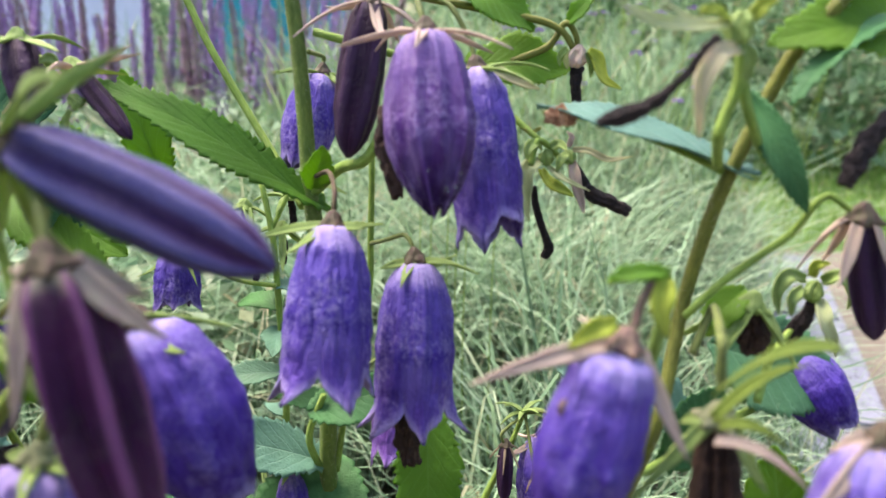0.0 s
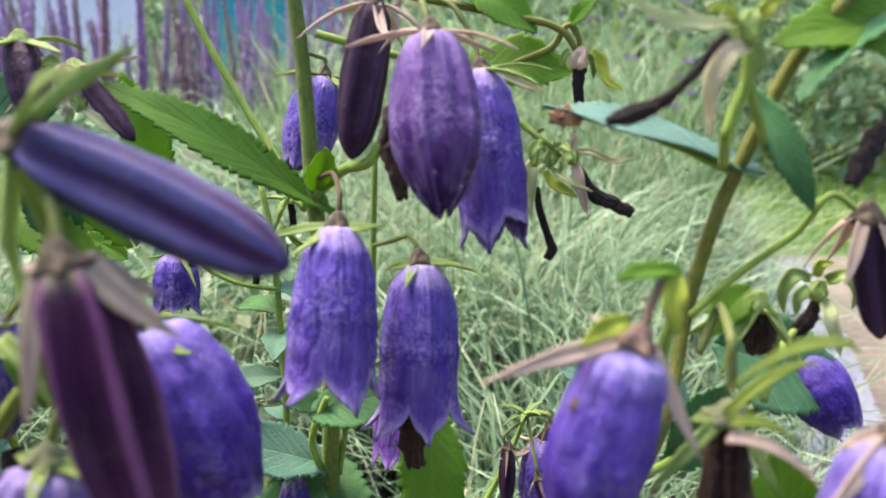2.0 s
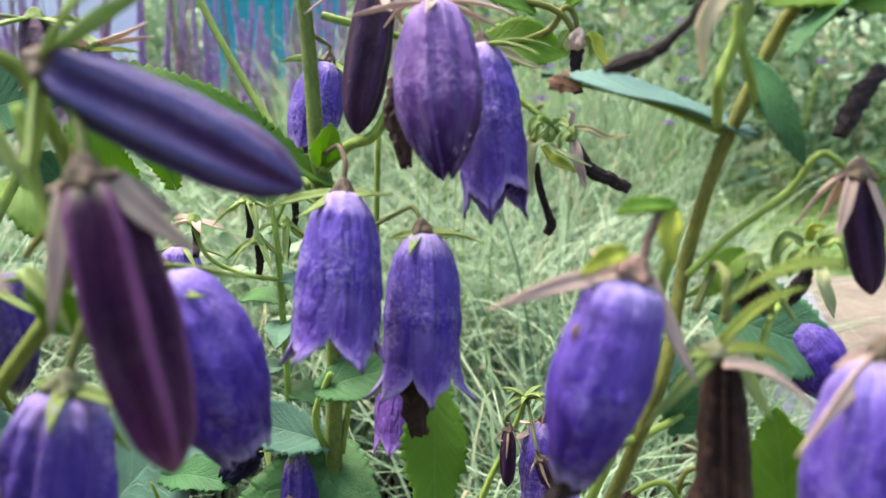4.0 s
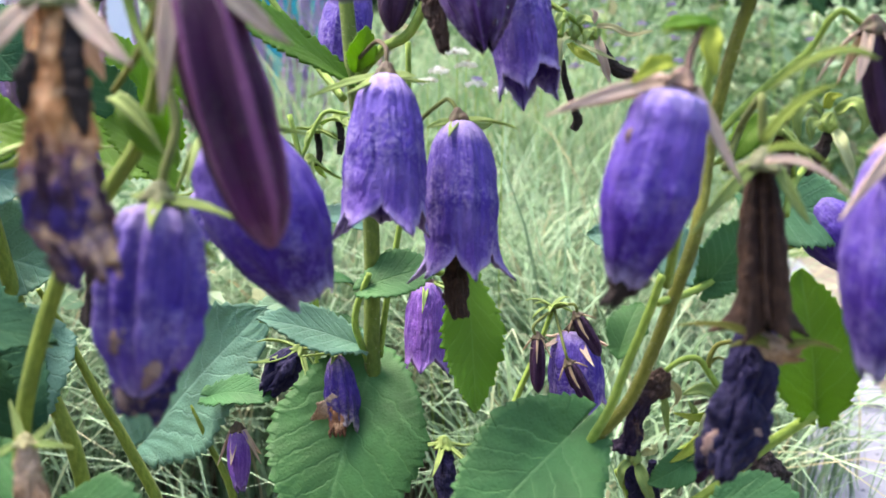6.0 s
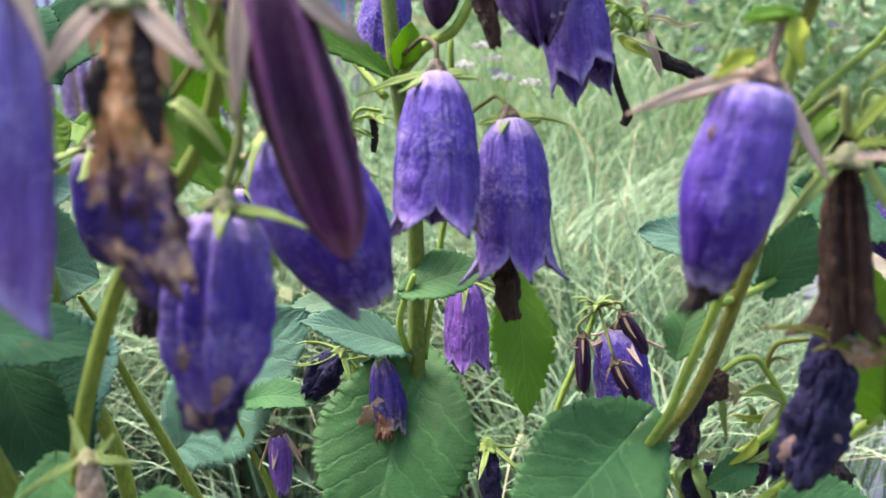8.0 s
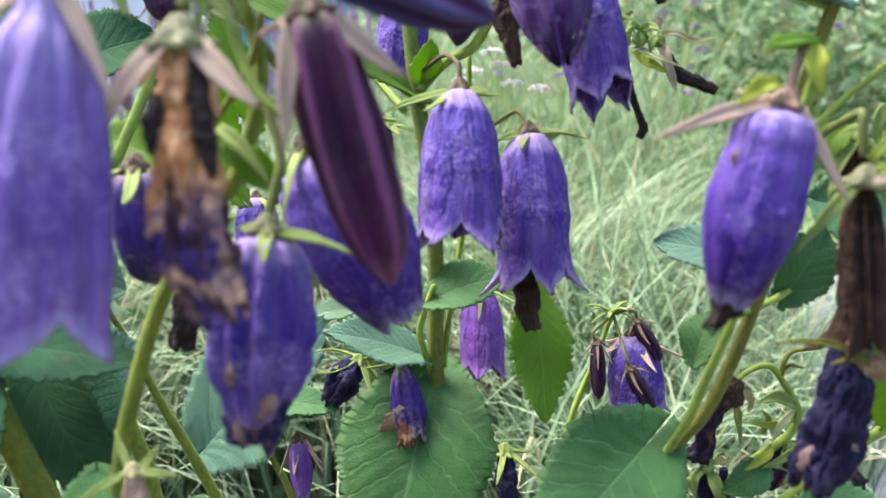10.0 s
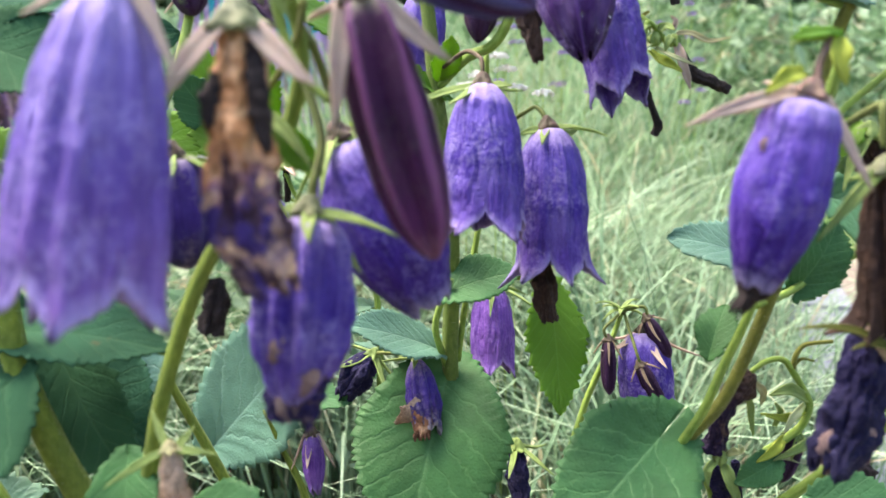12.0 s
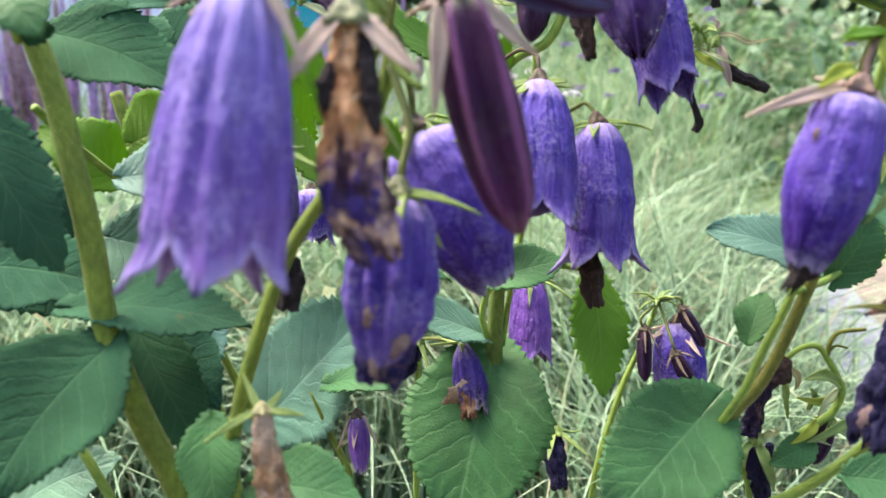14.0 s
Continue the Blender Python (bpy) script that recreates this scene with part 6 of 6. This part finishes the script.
stem(left, [(-0.1290, 0.3106, 0.3422), (-0.1206, 0.3066, 0.3246), (-0.1095, 0.3011, 0.3001), (-0.09, 0.31, 0)], 0.0006, 0.0026, STEM_OLIVE, "side_stem")

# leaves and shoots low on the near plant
leaf(left, (-0.1963, 0.2243, 0.5058), (-0.1505, 0.2176, 0.5190), 0.024, LEAF_SHADED, "very dark green leaf in shade", facing=(0, -0.5, 0.85), teeth=17, seed=31)
leaf(left, (-0.1633, 0.1296, 0.5165), (-0.1476, 0.1221, 0.5054), 0.02, LEAF, "soft green leaf at the stem's top", facing=(0, -0.6, 0.8), teeth=14, seed=32)
leaf(left, (-0.1796, 0.2622, 0.4019), (-0.1668, 0.2425, 0.3603), 0.05, LEAF_PALE, "pale grey-green leaf behind", facing=(0, -0.9, 0.4), teeth=16, seed=33)
leaf(left, (-0.2188, 0.2068, 0.3411), (-0.1785, 0.2065, 0.3606), 0.03, LEAF_PALE, "pale leaf near the soil", facing=(0, -0.6, 0.8), teeth=14, seed=34)
leaf(left, (-0.1294, 0.1593, 0.3983), (-0.1248, 0.1439, 0.3758), 0.018, LEAF, "green leaf below the withered flower", facing=(0, -0.85, 0.4), teeth=14, seed=35)
stem(left, [(-0.1815, 0.1807, 0.3822), (-0.1751, 0.1785, 0.3724), (-0.1681, 0.1790, 0.3519), (lp[0] - 0.01, lp[1] + 0.02, 0)], 0.0014, 0.0018, STEM, "side_stem")
stem(left, [(-0.1968, 0.2094, 0.4857), (-0.1934, 0.2268, 0.4720), (-0.1911, 0.2540, 0.4563)], 0.0014, 0.0016, STEM, "side_stem")
stem(left, [(-0.1911, 0.2614, 0.4886), (-0.1860, 0.2583, 0.4746), (-0.1785, 0.2529, 0.4508), (-0.1668, 0.2497, 0.3914), (-0.1522, 0.2452, 0.3491), (-0.12, 0.255, 0)], 0.0026, 0.003, STEM_OLIVE, "side_stem")

# twigs and dead flowers beside the path
b = withered(right, [(0.0660, 0.2280, 0.3918), (0.0627, 0.2280, 0.3870), (0.0581, 0.2280, 0.3809), (0.0558, 0.2280, 0.3733), (0.0551, 0.2280, 0.3664), (0.0534, 0.2280, 0.3610)], [0.0021, 0.0050, 0.0039, 0.0027, 0.0031, 0.0050], WINE, "wine and brown shrivelled flower hanging from a hooked stalk", 418, crumple=0.3)
blade(b, [(0.0656, 0.2280, 0.3832), (0.0667, 0.2280, 0.3757), (0.0684, 0.2280, 0.3671)], 0.0027, SEPAL)
blade(b, [(0.0672, 0.2280, 0.3882), (0.0706, 0.2280, 0.3837), (0.0702, 0.2280, 0.3791)], 0.0029, SEPAL_GREY)
stem(right, [(0.0656, 0.2280, 0.3918), (0.0707, 0.2280, 0.3958), (0.0767, 0.2280, 0.3965), (0.0813, 0.2280, 0.3909), (0.0854, 0.2280, 0.3841), (0.0877, 0.2280, 0.3787), (0.0855, 0.2280, 0.3709), (0.0789, 0.2280, 0.3648), (0.0715, 0.2280, 0.3592), (0.0699, 0.2280, 0.3535)], 0.0009, 0.0017, STEM, "side_stem")
stem(right, [(0.0806, 0.2280, 0.3931), (0.0813, 0.2280, 0.3982), (0.0843, 0.2280, 0.4020), (0.0937, 0.2280, 0.4031)], 0.0010, 0.0007, STEM_BROWN, "side_stem")
stem(right, [(0.0809, 0.2280, 0.3945), (0.0836, 0.2280, 0.3967), (0.0879, 0.2280, 0.3958)], 0.0007, 0.0004, STEM_BROWN, "side_stem")
blade(right, [(0.0874, 0.2280, 0.3810), (0.0782, 0.2240, 0.3866), (0.0703, 0.2220, 0.3857)], 0.0045, SEPAL)
blade(right, [(0.0866, 0.2280, 0.3768), (0.0776, 0.2240, 0.3758), (0.0677, 0.2220, 0.3787)], 0.0031, SEPAL_YELLOW)
blade(right, [(0.0859, 0.2280, 0.3791), (0.0797, 0.2230, 0.3763), (0.0768, 0.2220, 0.3709)], 0.0027, SEPAL_PALE)
blade(right, [(0.0796, 0.2280, 0.3665), (0.0743, 0.2240, 0.3630), (0.0678, 0.2220, 0.3598)], 0.0037, SEPAL_YELLOW)
blade(right, [(0.0935, 0.2280, 0.3681), (0.0835, 0.2240, 0.3640), (0.0742, 0.2230, 0.3598)], 0.0033, SEPAL)
blade(right, [(0.0906, 0.2280, 0.3555), (0.0802, 0.2250, 0.3598), (0.0729, 0.2240, 0.3598)], 0.0019, SEPAL_PALE)
blade(right, [(0.0757, 0.2280, 0.3711), (0.0753, 0.2240, 0.3786), (0.0728, 0.2230, 0.3826)], 0.0025, SEPAL)
b = bud(right, (0.0854, 0.2300, 0.3648), (0.0791, 0.2260, 0.3494), 0.0033, BUD_DARK, "small dark bud low on the plant", seed=9)
calyx(b, (0.0855, 0.2300, 0.3655), (0.3, 0, 1), 0.0024, mat_ovary=SEPAL, spread=0.6, drop=0.6, seed=5.5, length=0.010, width=0.0022)
leaf(right, (0.0752, 0.2240, 0.3589), (0.0601, 0.2210, 0.3520), 0.0118, LEAF, "small heart-shaped green leaf", facing=(-0.1, -0.85, 0.4), teeth=11, seed=18, belly=0.3, heart=0.2)
b = seed_head(right, (0.0562, 0.2260, 0.3597), (0.2, 0, 1), 0.0033, SEPAL, "green seed head over a navy dried flower", [
    ([(0.0587, 0.2260, 0.3611), (0.0615, 0.2220, 0.3649), (0.0600, 0.2200, 0.3677)], 0.0029, SEPAL_PALE),
    ([(0.0573, 0.2260, 0.3569), (0.0582, 0.2220, 0.3538), (0.0605, 0.2210, 0.3478), (0.0628, 0.2210, 0.3412)], 0.0045, SEPAL),
    ([(0.0542, 0.2260, 0.3583), (0.0503, 0.2220, 0.3566), (0.0509, 0.2210, 0.3501)], 0.0031, SEPAL),
])
withered(b, [(0.0555, 0.2300, 0.3548), (0.0574, 0.2300, 0.3477), (0.0609, 0.2300, 0.3404), (0.0633, 0.2300, 0.3306)], [0.0025, 0.0033, 0.0035, 0.0025], NAVY, "navy dried flower in a green cup", 419)
withered(b, [(0.0655, 0.2350, 0.3533), (0.0656, 0.2350, 0.3462), (0.0678, 0.2350, 0.3376)], [0.0013, 0.0017, 0.0013], NAVY, "navy dried flower in a green cup", 420)
stem(right, [(0.0513, 0.2320, 0.3514), (0.0555, 0.2320, 0.3429), (0.0582, 0.2320, 0.3314), (0.0581, 0.2320, 0.3219)], 0.0010, 0.0013, STEM, "side_stem")
leaf(right, (0.0872, 0.2565, 0.4180), (0.0424, 0.2602, 0.4343), 0.03, LEAF_PALE, "blue-green leaf behind the stem", facing=(0, -0.5, 0.85), teeth=14, seed=41)
leaf(right, (0.0464, 0.2169, 0.4028), (0.0560, 0.2303, 0.4162), 0.013, LEAF, "small leaf folded against the stem", facing=(-0.5, -0.8, 0.2), teeth=10, seed=42)
leaf(right, (0.0711, 0.2122, 0.4264), (0.0858, 0.2175, 0.4487), 0.02, LEAF, "green leaf behind the dried trumpet", facing=(0.2, -0.9, 0.2), teeth=12, seed=43)
leaf(right, (0.0910, 0.2360, 0.4530), (0.1273, 0.2300, 0.4405), 0.030, LEAF_TEAL, "blue-green leaf among the dead flowers", facing=(0, -0.8, 0.5), teeth=14, seed=44)
sepal(right, (0.0720, 0.1282, 0.4982), (0.0485, 0.1227, 0.4913), 0.0031, STEM_OLIVE, name="bract", hint=(0, -0.5, 0.8))

# a shoot behind the main stem, going to seed
bs_ = (-0.0798, 0.3621, 0.2936)
back = root("bellflower_shoot", (bs_[0], bs_[1], 0), "bellflower shoot going to seed behind the main stem", "bellflower", "bellflower plants")
stem(back, [(-0.0904, 0.3833, 0.4710), (-0.0840, 0.3768, 0.4434), (-0.0813, 0.3737, 0.4087), (-0.0774, 0.3665, 0.3561), bs_, (bs_[0], bs_[1], 0)], 0.0014, 0.002, STEM)
stem(back, [(-0.0820, 0.3716, 0.4212), (-0.1006, 0.3722, 0.4235), (-0.1179, 0.3741, 0.4314), (-0.1254, 0.3774, 0.4451)], 0.0012, 0.001, STEM, "side_stem")
stem(back, [(-0.0847, 0.3781, 0.4489), (-0.0733, 0.3833, 0.4714), (-0.0612, 0.3883, 0.4711)], 0.0011, 0.001, STEM, "side_stem")
for c_, sd, drop_ in (((-0.0987, 0.3804, 0.4583), 1.1, 0.5), ((-0.0933, 0.3758, 0.4390), 2.3, 0.6), ((-0.1255, 0.3781, 0.4479), 3.7, 0.2), ((-0.0778, 0.3913, 0.4615), 4.4, 0.5), ((-0.0818, 0.3876, 0.4457), 5.2, 0.5), ((-0.0663, 0.3926, 0.4675), 6.1, 0.4)):
    b = withered(back, [c_, V3(c_, 0.001, 0, -0.010), V3(c_, 0.0, 0, -0.018)], [0.0014, 0.0016, 0.0012], BLACK, "black shrivelled flower", int(sd * 10), 0.4, "dried_flower")
    calyx(b, c_, (0.1, 0, 1), 0.0045, mat_ovary=SEPAL, mat_sepal=SEPAL_PINK if sd == 3.7 else SEPAL, spread=0.8, seed=sd, drop=drop_, length=0.018, width=0.005)
b = bell(back, (-0.1412, 0.4021, 0.4287), (-0.1403, 0.3931, 0.3970), 0.012, VIOLET, "violet bell behind the near flowers", flare=0.4, lobe=0.22, seed=51)
calyx(b, (-0.1412, 0.4021, 0.4287), (0, 0, 1), 0.004, seed=2.2)
for k in range(8):
    a = k * 2.4
    c_ = V((-0.0815, 0.3764, 0.4200)) + V((0, 0, -0.012 * k))
    leaf(back, c_, c_ + V((math.cos(a) * 0.035, math.sin(a) * 0.03, -0.01 + 0.004 * (k % 3))), 0.014, LEAF if k % 2 else LEAF_PALE, facing=(0, -0.4, 0.9), teeth=10, seed=60 + k)

# buds at the far end of the long leaf
b = bud(left, (-0.1353, 0.2570, 0.5398), (-0.1272, 0.2455, 0.5175), 0.0062, BUD_DARK, "dark bud in the shade", seed=12)
calyx(b, (-0.1353, 0.2571, 0.5402), (0, 0, 1), 0.0042, seed=3.1, drop=0.2, mat_ovary=SEPAL)
b = bud(left, (-0.1164, 0.2547, 0.5318), (-0.0963, 0.2441, 0.5125), 0.0034, BUD_DARK, "thin dark bud", seed=13)
calyx(b, (-0.1167, 0.2548, 0.5321), (-0.5, 0, 1), 0.0042, seed=4.1, drop=0.1, mat_sepal=SEPAL_PINK, mat_ovary=SEPAL)
stem(left, [(-0.1363, 0.2573, 0.5407), (-0.1272, 0.2556, 0.5349), (-0.1173, 0.2550, 0.5326)], 0.0012, 0.0012, STEM, "side_stem")
stem(left, [(-0.1272, 0.2556, 0.5349), (-0.1303, 0.2512, 0.5194), (-0.1340, 0.2399, 0.4980), (-0.1441, 0.2270, 0.4707)], 0.0014, 0.0018, STEM, "side_stem")
b = seed_head(left, (-0.1154, 0.2500, 0.5229), (-0.7, 0, 0.7), 0.0031, SEPAL, "pale green seed pod beside dark buds", [
    ([(-0.1141, 0.2500, 0.5212), (-0.1076, 0.2460, 0.5183), (-0.1022, 0.2450, 0.5155), (-0.0966, 0.2450, 0.5130)], 0.0031, SEPAL_PALE),
    ([(-0.1176, 0.2500, 0.5254), (-0.1207, 0.2500, 0.5297), (-0.1231, 0.2500, 0.5334)], 0.0037, SEPAL),
    ([(-0.1148, 0.2500, 0.5316), (-0.1072, 0.2500, 0.5322), (-0.0983, 0.2500, 0.5316)], 0.0017, SEPAL_YELLOW),
    ([(-0.1254, 0.2500, 0.5347), (-0.1214, 0.2500, 0.5358), (-0.1183, 0.2500, 0.5318)], 0.0029, SEPAL),
    ([(-0.1172, 0.2500, 0.5202), (-0.1189, 0.2500, 0.5166), (-0.1185, 0.2500, 0.5130)], 0.0026, SEPAL),
])
c_ = (-0.1146, 0.1716, 0.4630)
b = bud(left, V3(c_, 0, 0, 0.014), V3(c_, 0.002, 0, -0.016), 0.0085, NAVY_PETAL, "navy closed flower in shade", seed=14)
calyx(b, V3(c_, 0, 0, 0.014), (0, 0, 1), 0.004, seed=5.1, drop=0.3)

# thin green stalks and bracts among the near flowers
stem(left, [(-0.0808, 0.1384, 0.5226), (-0.0760, 0.1344, 0.5059), (-0.0717, 0.1303, 0.4976), (-0.0664, 0.1272, 0.4933)], 0.0011, 0.0008, STEM, "side_stem")
stem(left, [(-0.0862, 0.1461, 0.4910), (-0.0797, 0.1450, 0.4989), (-0.0754, 0.1448, 0.5065), (-0.0740, 0.1467, 0.5142)], 0.0007, 0.0010, STEM_BROWN, "side_stem")
stem(left, [(-0.0736, 0.1505, 0.4961), (-0.0793, 0.1504, 0.4874), (-0.0839, 0.1497, 0.4759)], 0.0010, 0.0012, STEM, "side_stem")
for tp_, w_ in (((-0.0774, 0.1204, 0.5119), 0.005), ((-0.0730, 0.1248, 0.5089), 0.005), ((-0.0938, 0.1256, 0.5124), 0.005), ((-0.0479, 0.1360, 0.5120), 0.006), ((-0.0541, 0.1321, 0.5173), 0.006), ((-0.0715, 0.1338, 0.4782), 0.004)):
    b0 = V3(tp_, -0.012, 0.006, 0.012)
    sepal(left, b0, tp_, w_, SEPAL, name="bract", hint=(0, -0.7, 0.6), sag=0.1)

# leaves of the near plant at the stem's side
leaf(left, (-0.1747, 0.2324, 0.4716), (-0.1545, 0.2444, 0.4787), 0.034, LEAF_BRIGHT, "bright green leaf beside the withered flower", facing=(0, -0.8, 0.5), teeth=15, seed=71, sag=0.06)
leaf(left, (-0.1743, 0.2197, 0.4611), (-0.1481, 0.2292, 0.4575), 0.030, LEAF_PALE, "pale blue-green leaf on the near stem", facing=(0.1, -0.6, 0.75), teeth=16, seed=72, sag=0.08)
leaf(left, (-0.1956, 0.2540, 0.4322), (-0.1592, 0.2612, 0.4189), 0.042, LEAF_PALE, "pale green leaf with folded edges", facing=(0.1, -0.8, 0.5), teeth=17, seed=73, sag=0.06)
leaf(left, (-0.1284, 0.2647, 0.4771), (-0.1402, 0.2593, 0.4983), 0.017, LEAF, "green leaf behind the near buds", facing=(0.1, -0.8, 0.5), teeth=15, seed=74, sag=0.06)
leaf(left, (-0.1091, 0.2495, 0.4559), (-0.1407, 0.2666, 0.4854), 0.014, LEAF_BRIGHT, "narrow bright leaf among the near buds", facing=(0.2, -0.8, 0.5), teeth=15, seed=75, sag=0.06)
leaf(left, (-0.1726, 0.2153, 0.3984), (-0.1404, 0.2009, 0.3805), 0.040, LEAF_SHADED, "dark green leaf low on the near stem", facing=(0.1, -0.7, 0.6), teeth=17, seed=76, sag=0.08)

# seed heads and faded sepals between the ageing bells
b = seed_head(right, (0.1087, 0.2177, 0.4792), (0.2, 0, 1), 0.0038, SEPAL, "green seed head with broad wavy sepals", [
    ([(0.1057, 0.2177, 0.4825), (0.0981, 0.2120, 0.4853), (0.0948, 0.2100, 0.4805), (0.0963, 0.2100, 0.4746)], 0.0042, SEPAL),
    ([(0.1107, 0.2177, 0.4767), (0.1101, 0.2120, 0.4727), (0.1125, 0.2110, 0.4672), (0.1150, 0.2110, 0.4617)], 0.0045, SEPAL_PALE),
    ([(0.1106, 0.2177, 0.4822), (0.1136, 0.2130, 0.4852), (0.1167, 0.2120, 0.4806), (0.1163, 0.2120, 0.4759)], 0.0042, SEPAL),
    ([(0.1072, 0.2177, 0.4834), (0.1082, 0.2177, 0.4868), (0.1121, 0.2177, 0.4876)], 0.0032, SEPAL_YELLOW),
    ([(0.1053, 0.2177, 0.4799), (0.0998, 0.2110, 0.4787), (0.0998, 0.2100, 0.4740)], 0.0035, SEPAL),
])
withered(b, [(0.1089, 0.2177, 0.4757), (0.1075, 0.2177, 0.4710), (0.1049, 0.2177, 0.4668), (0.1023, 0.2177, 0.4630)], [0.0013, 0.0021, 0.0024, 0.0014], BLACK, "black twisted dried flower", 605, 0.3, "dried_flower", flat=0.6)
for c_, sd, mt in (((0.0870, 0.2079, 0.4767), 3.4, BROWN),):
    b = withered(right, [c_, V3(c_, 0.002, 0, -0.006), V3(c_, 0.003, 0.0, -0.013)], [0.003, 0.0045, 0.003], mt, "dark withered flower in a green cup", int(sd * 10), 0.3)
    calyx(b, c_, (0.2, 0, 1), 0.0048, mat_ovary=SEPAL, mat_sepal=SEPAL, spread=0.7, seed=sd, drop=0.7, length=0.02, width=0.006)
    leaf(right, V3(c_, -0.002, 0.002, 0.004), V3(c_, -0.012, -0.002, -0.008), 0.010, LEAF_BRIGHT, facing=(-0.6, -0.6, 0.4), teeth=8, seed=int(sd * 7))
stem(right, [(0.0890, 0.1981, 0.4534), (0.0965, 0.2103, 0.4617), (0.1095, 0.2227, 0.4708)], 0.0012, 0.001, STEM, "side_stem")
sepal(right, (0.0536, 0.1341, 0.4810), (0.0690, 0.1331, 0.4930), 0.0028, STEM_OLIVE, name="bract", hint=(0, -0.6, 0.7))
sepal(right, (0.0541, 0.1332, 0.4771), (0.0711, 0.1276, 0.4699), 0.0028, SEPAL_PINK, name="bract", hint=(0, -0.6, 0.7))
sepal(right, (0.0554, 0.1353, 0.4792), (0.0678, 0.1331, 0.4763), 0.0027, STEM_OLIVE, name="bract", hint=(0, -0.6, 0.7))
for k, (c_, t_) in enumerate((((0.0579, 0.1528, 0.4066), (0.0547, 0.1503, 0.4033)), ((0.0609, 0.1503, 0.4107), (0.0650, 0.1509, 0.4058)))):
    withered(right, [c_, t_, V3(t_, 0.001, 0, -0.007)], [0.0008, 0.0022, 0.0006], SCAR, "tan dried edge of the navy flower", 81 + k, crumple=0.7, flat=0.15, name="torn_edge", ragged=0.4)

# leaves of the near plant against the salvia
for k, (bs, tp, w_, mt) in enumerate((((-0.2027, 0.3211, 0.4996), (-0.1546, 0.3144, 0.5145), 0.040, LEAF_SHADED), ((-0.1250, 0.3031, 0.4657), (-0.1471, 0.3029, 0.5092), 0.022, LEAF_BRIGHT), ((-0.2052, 0.3041, 0.5149), (-0.1778, 0.2881, 0.4900), 0.034, LEAF_SHADED),
                                      ((-0.1245, 0.3464, 0.4753), (-0.1410, 0.3480, 0.5261), 0.018, LEAF_BRIGHT), ((-0.2007, 0.3549, 0.4685), (-0.1410, 0.3392, 0.4448), 0.036, LEAF_BRIGHT))):
    leaf(left, bs, tp, w_, mt, facing=(0.1 * (k - 2), -0.8, 0.5), teeth=18, seed=101 + k, sag=0.07)
for k, (bs, tp, w_) in enumerate((((-0.2395, 0.2334, 0.4581), (-0.1961, 0.2227, 0.4096), 0.050), ((-0.2263, 0.2121, 0.4315), (-0.1730, 0.2014, 0.4273), 0.032))):
    leaf(left, bs, tp, w_, LEAF_SHADED, "dark green leaf low beside the near stem", facing=(0.1, -0.7, 0.6), teeth=18, seed=111 + k, sag=0.07)
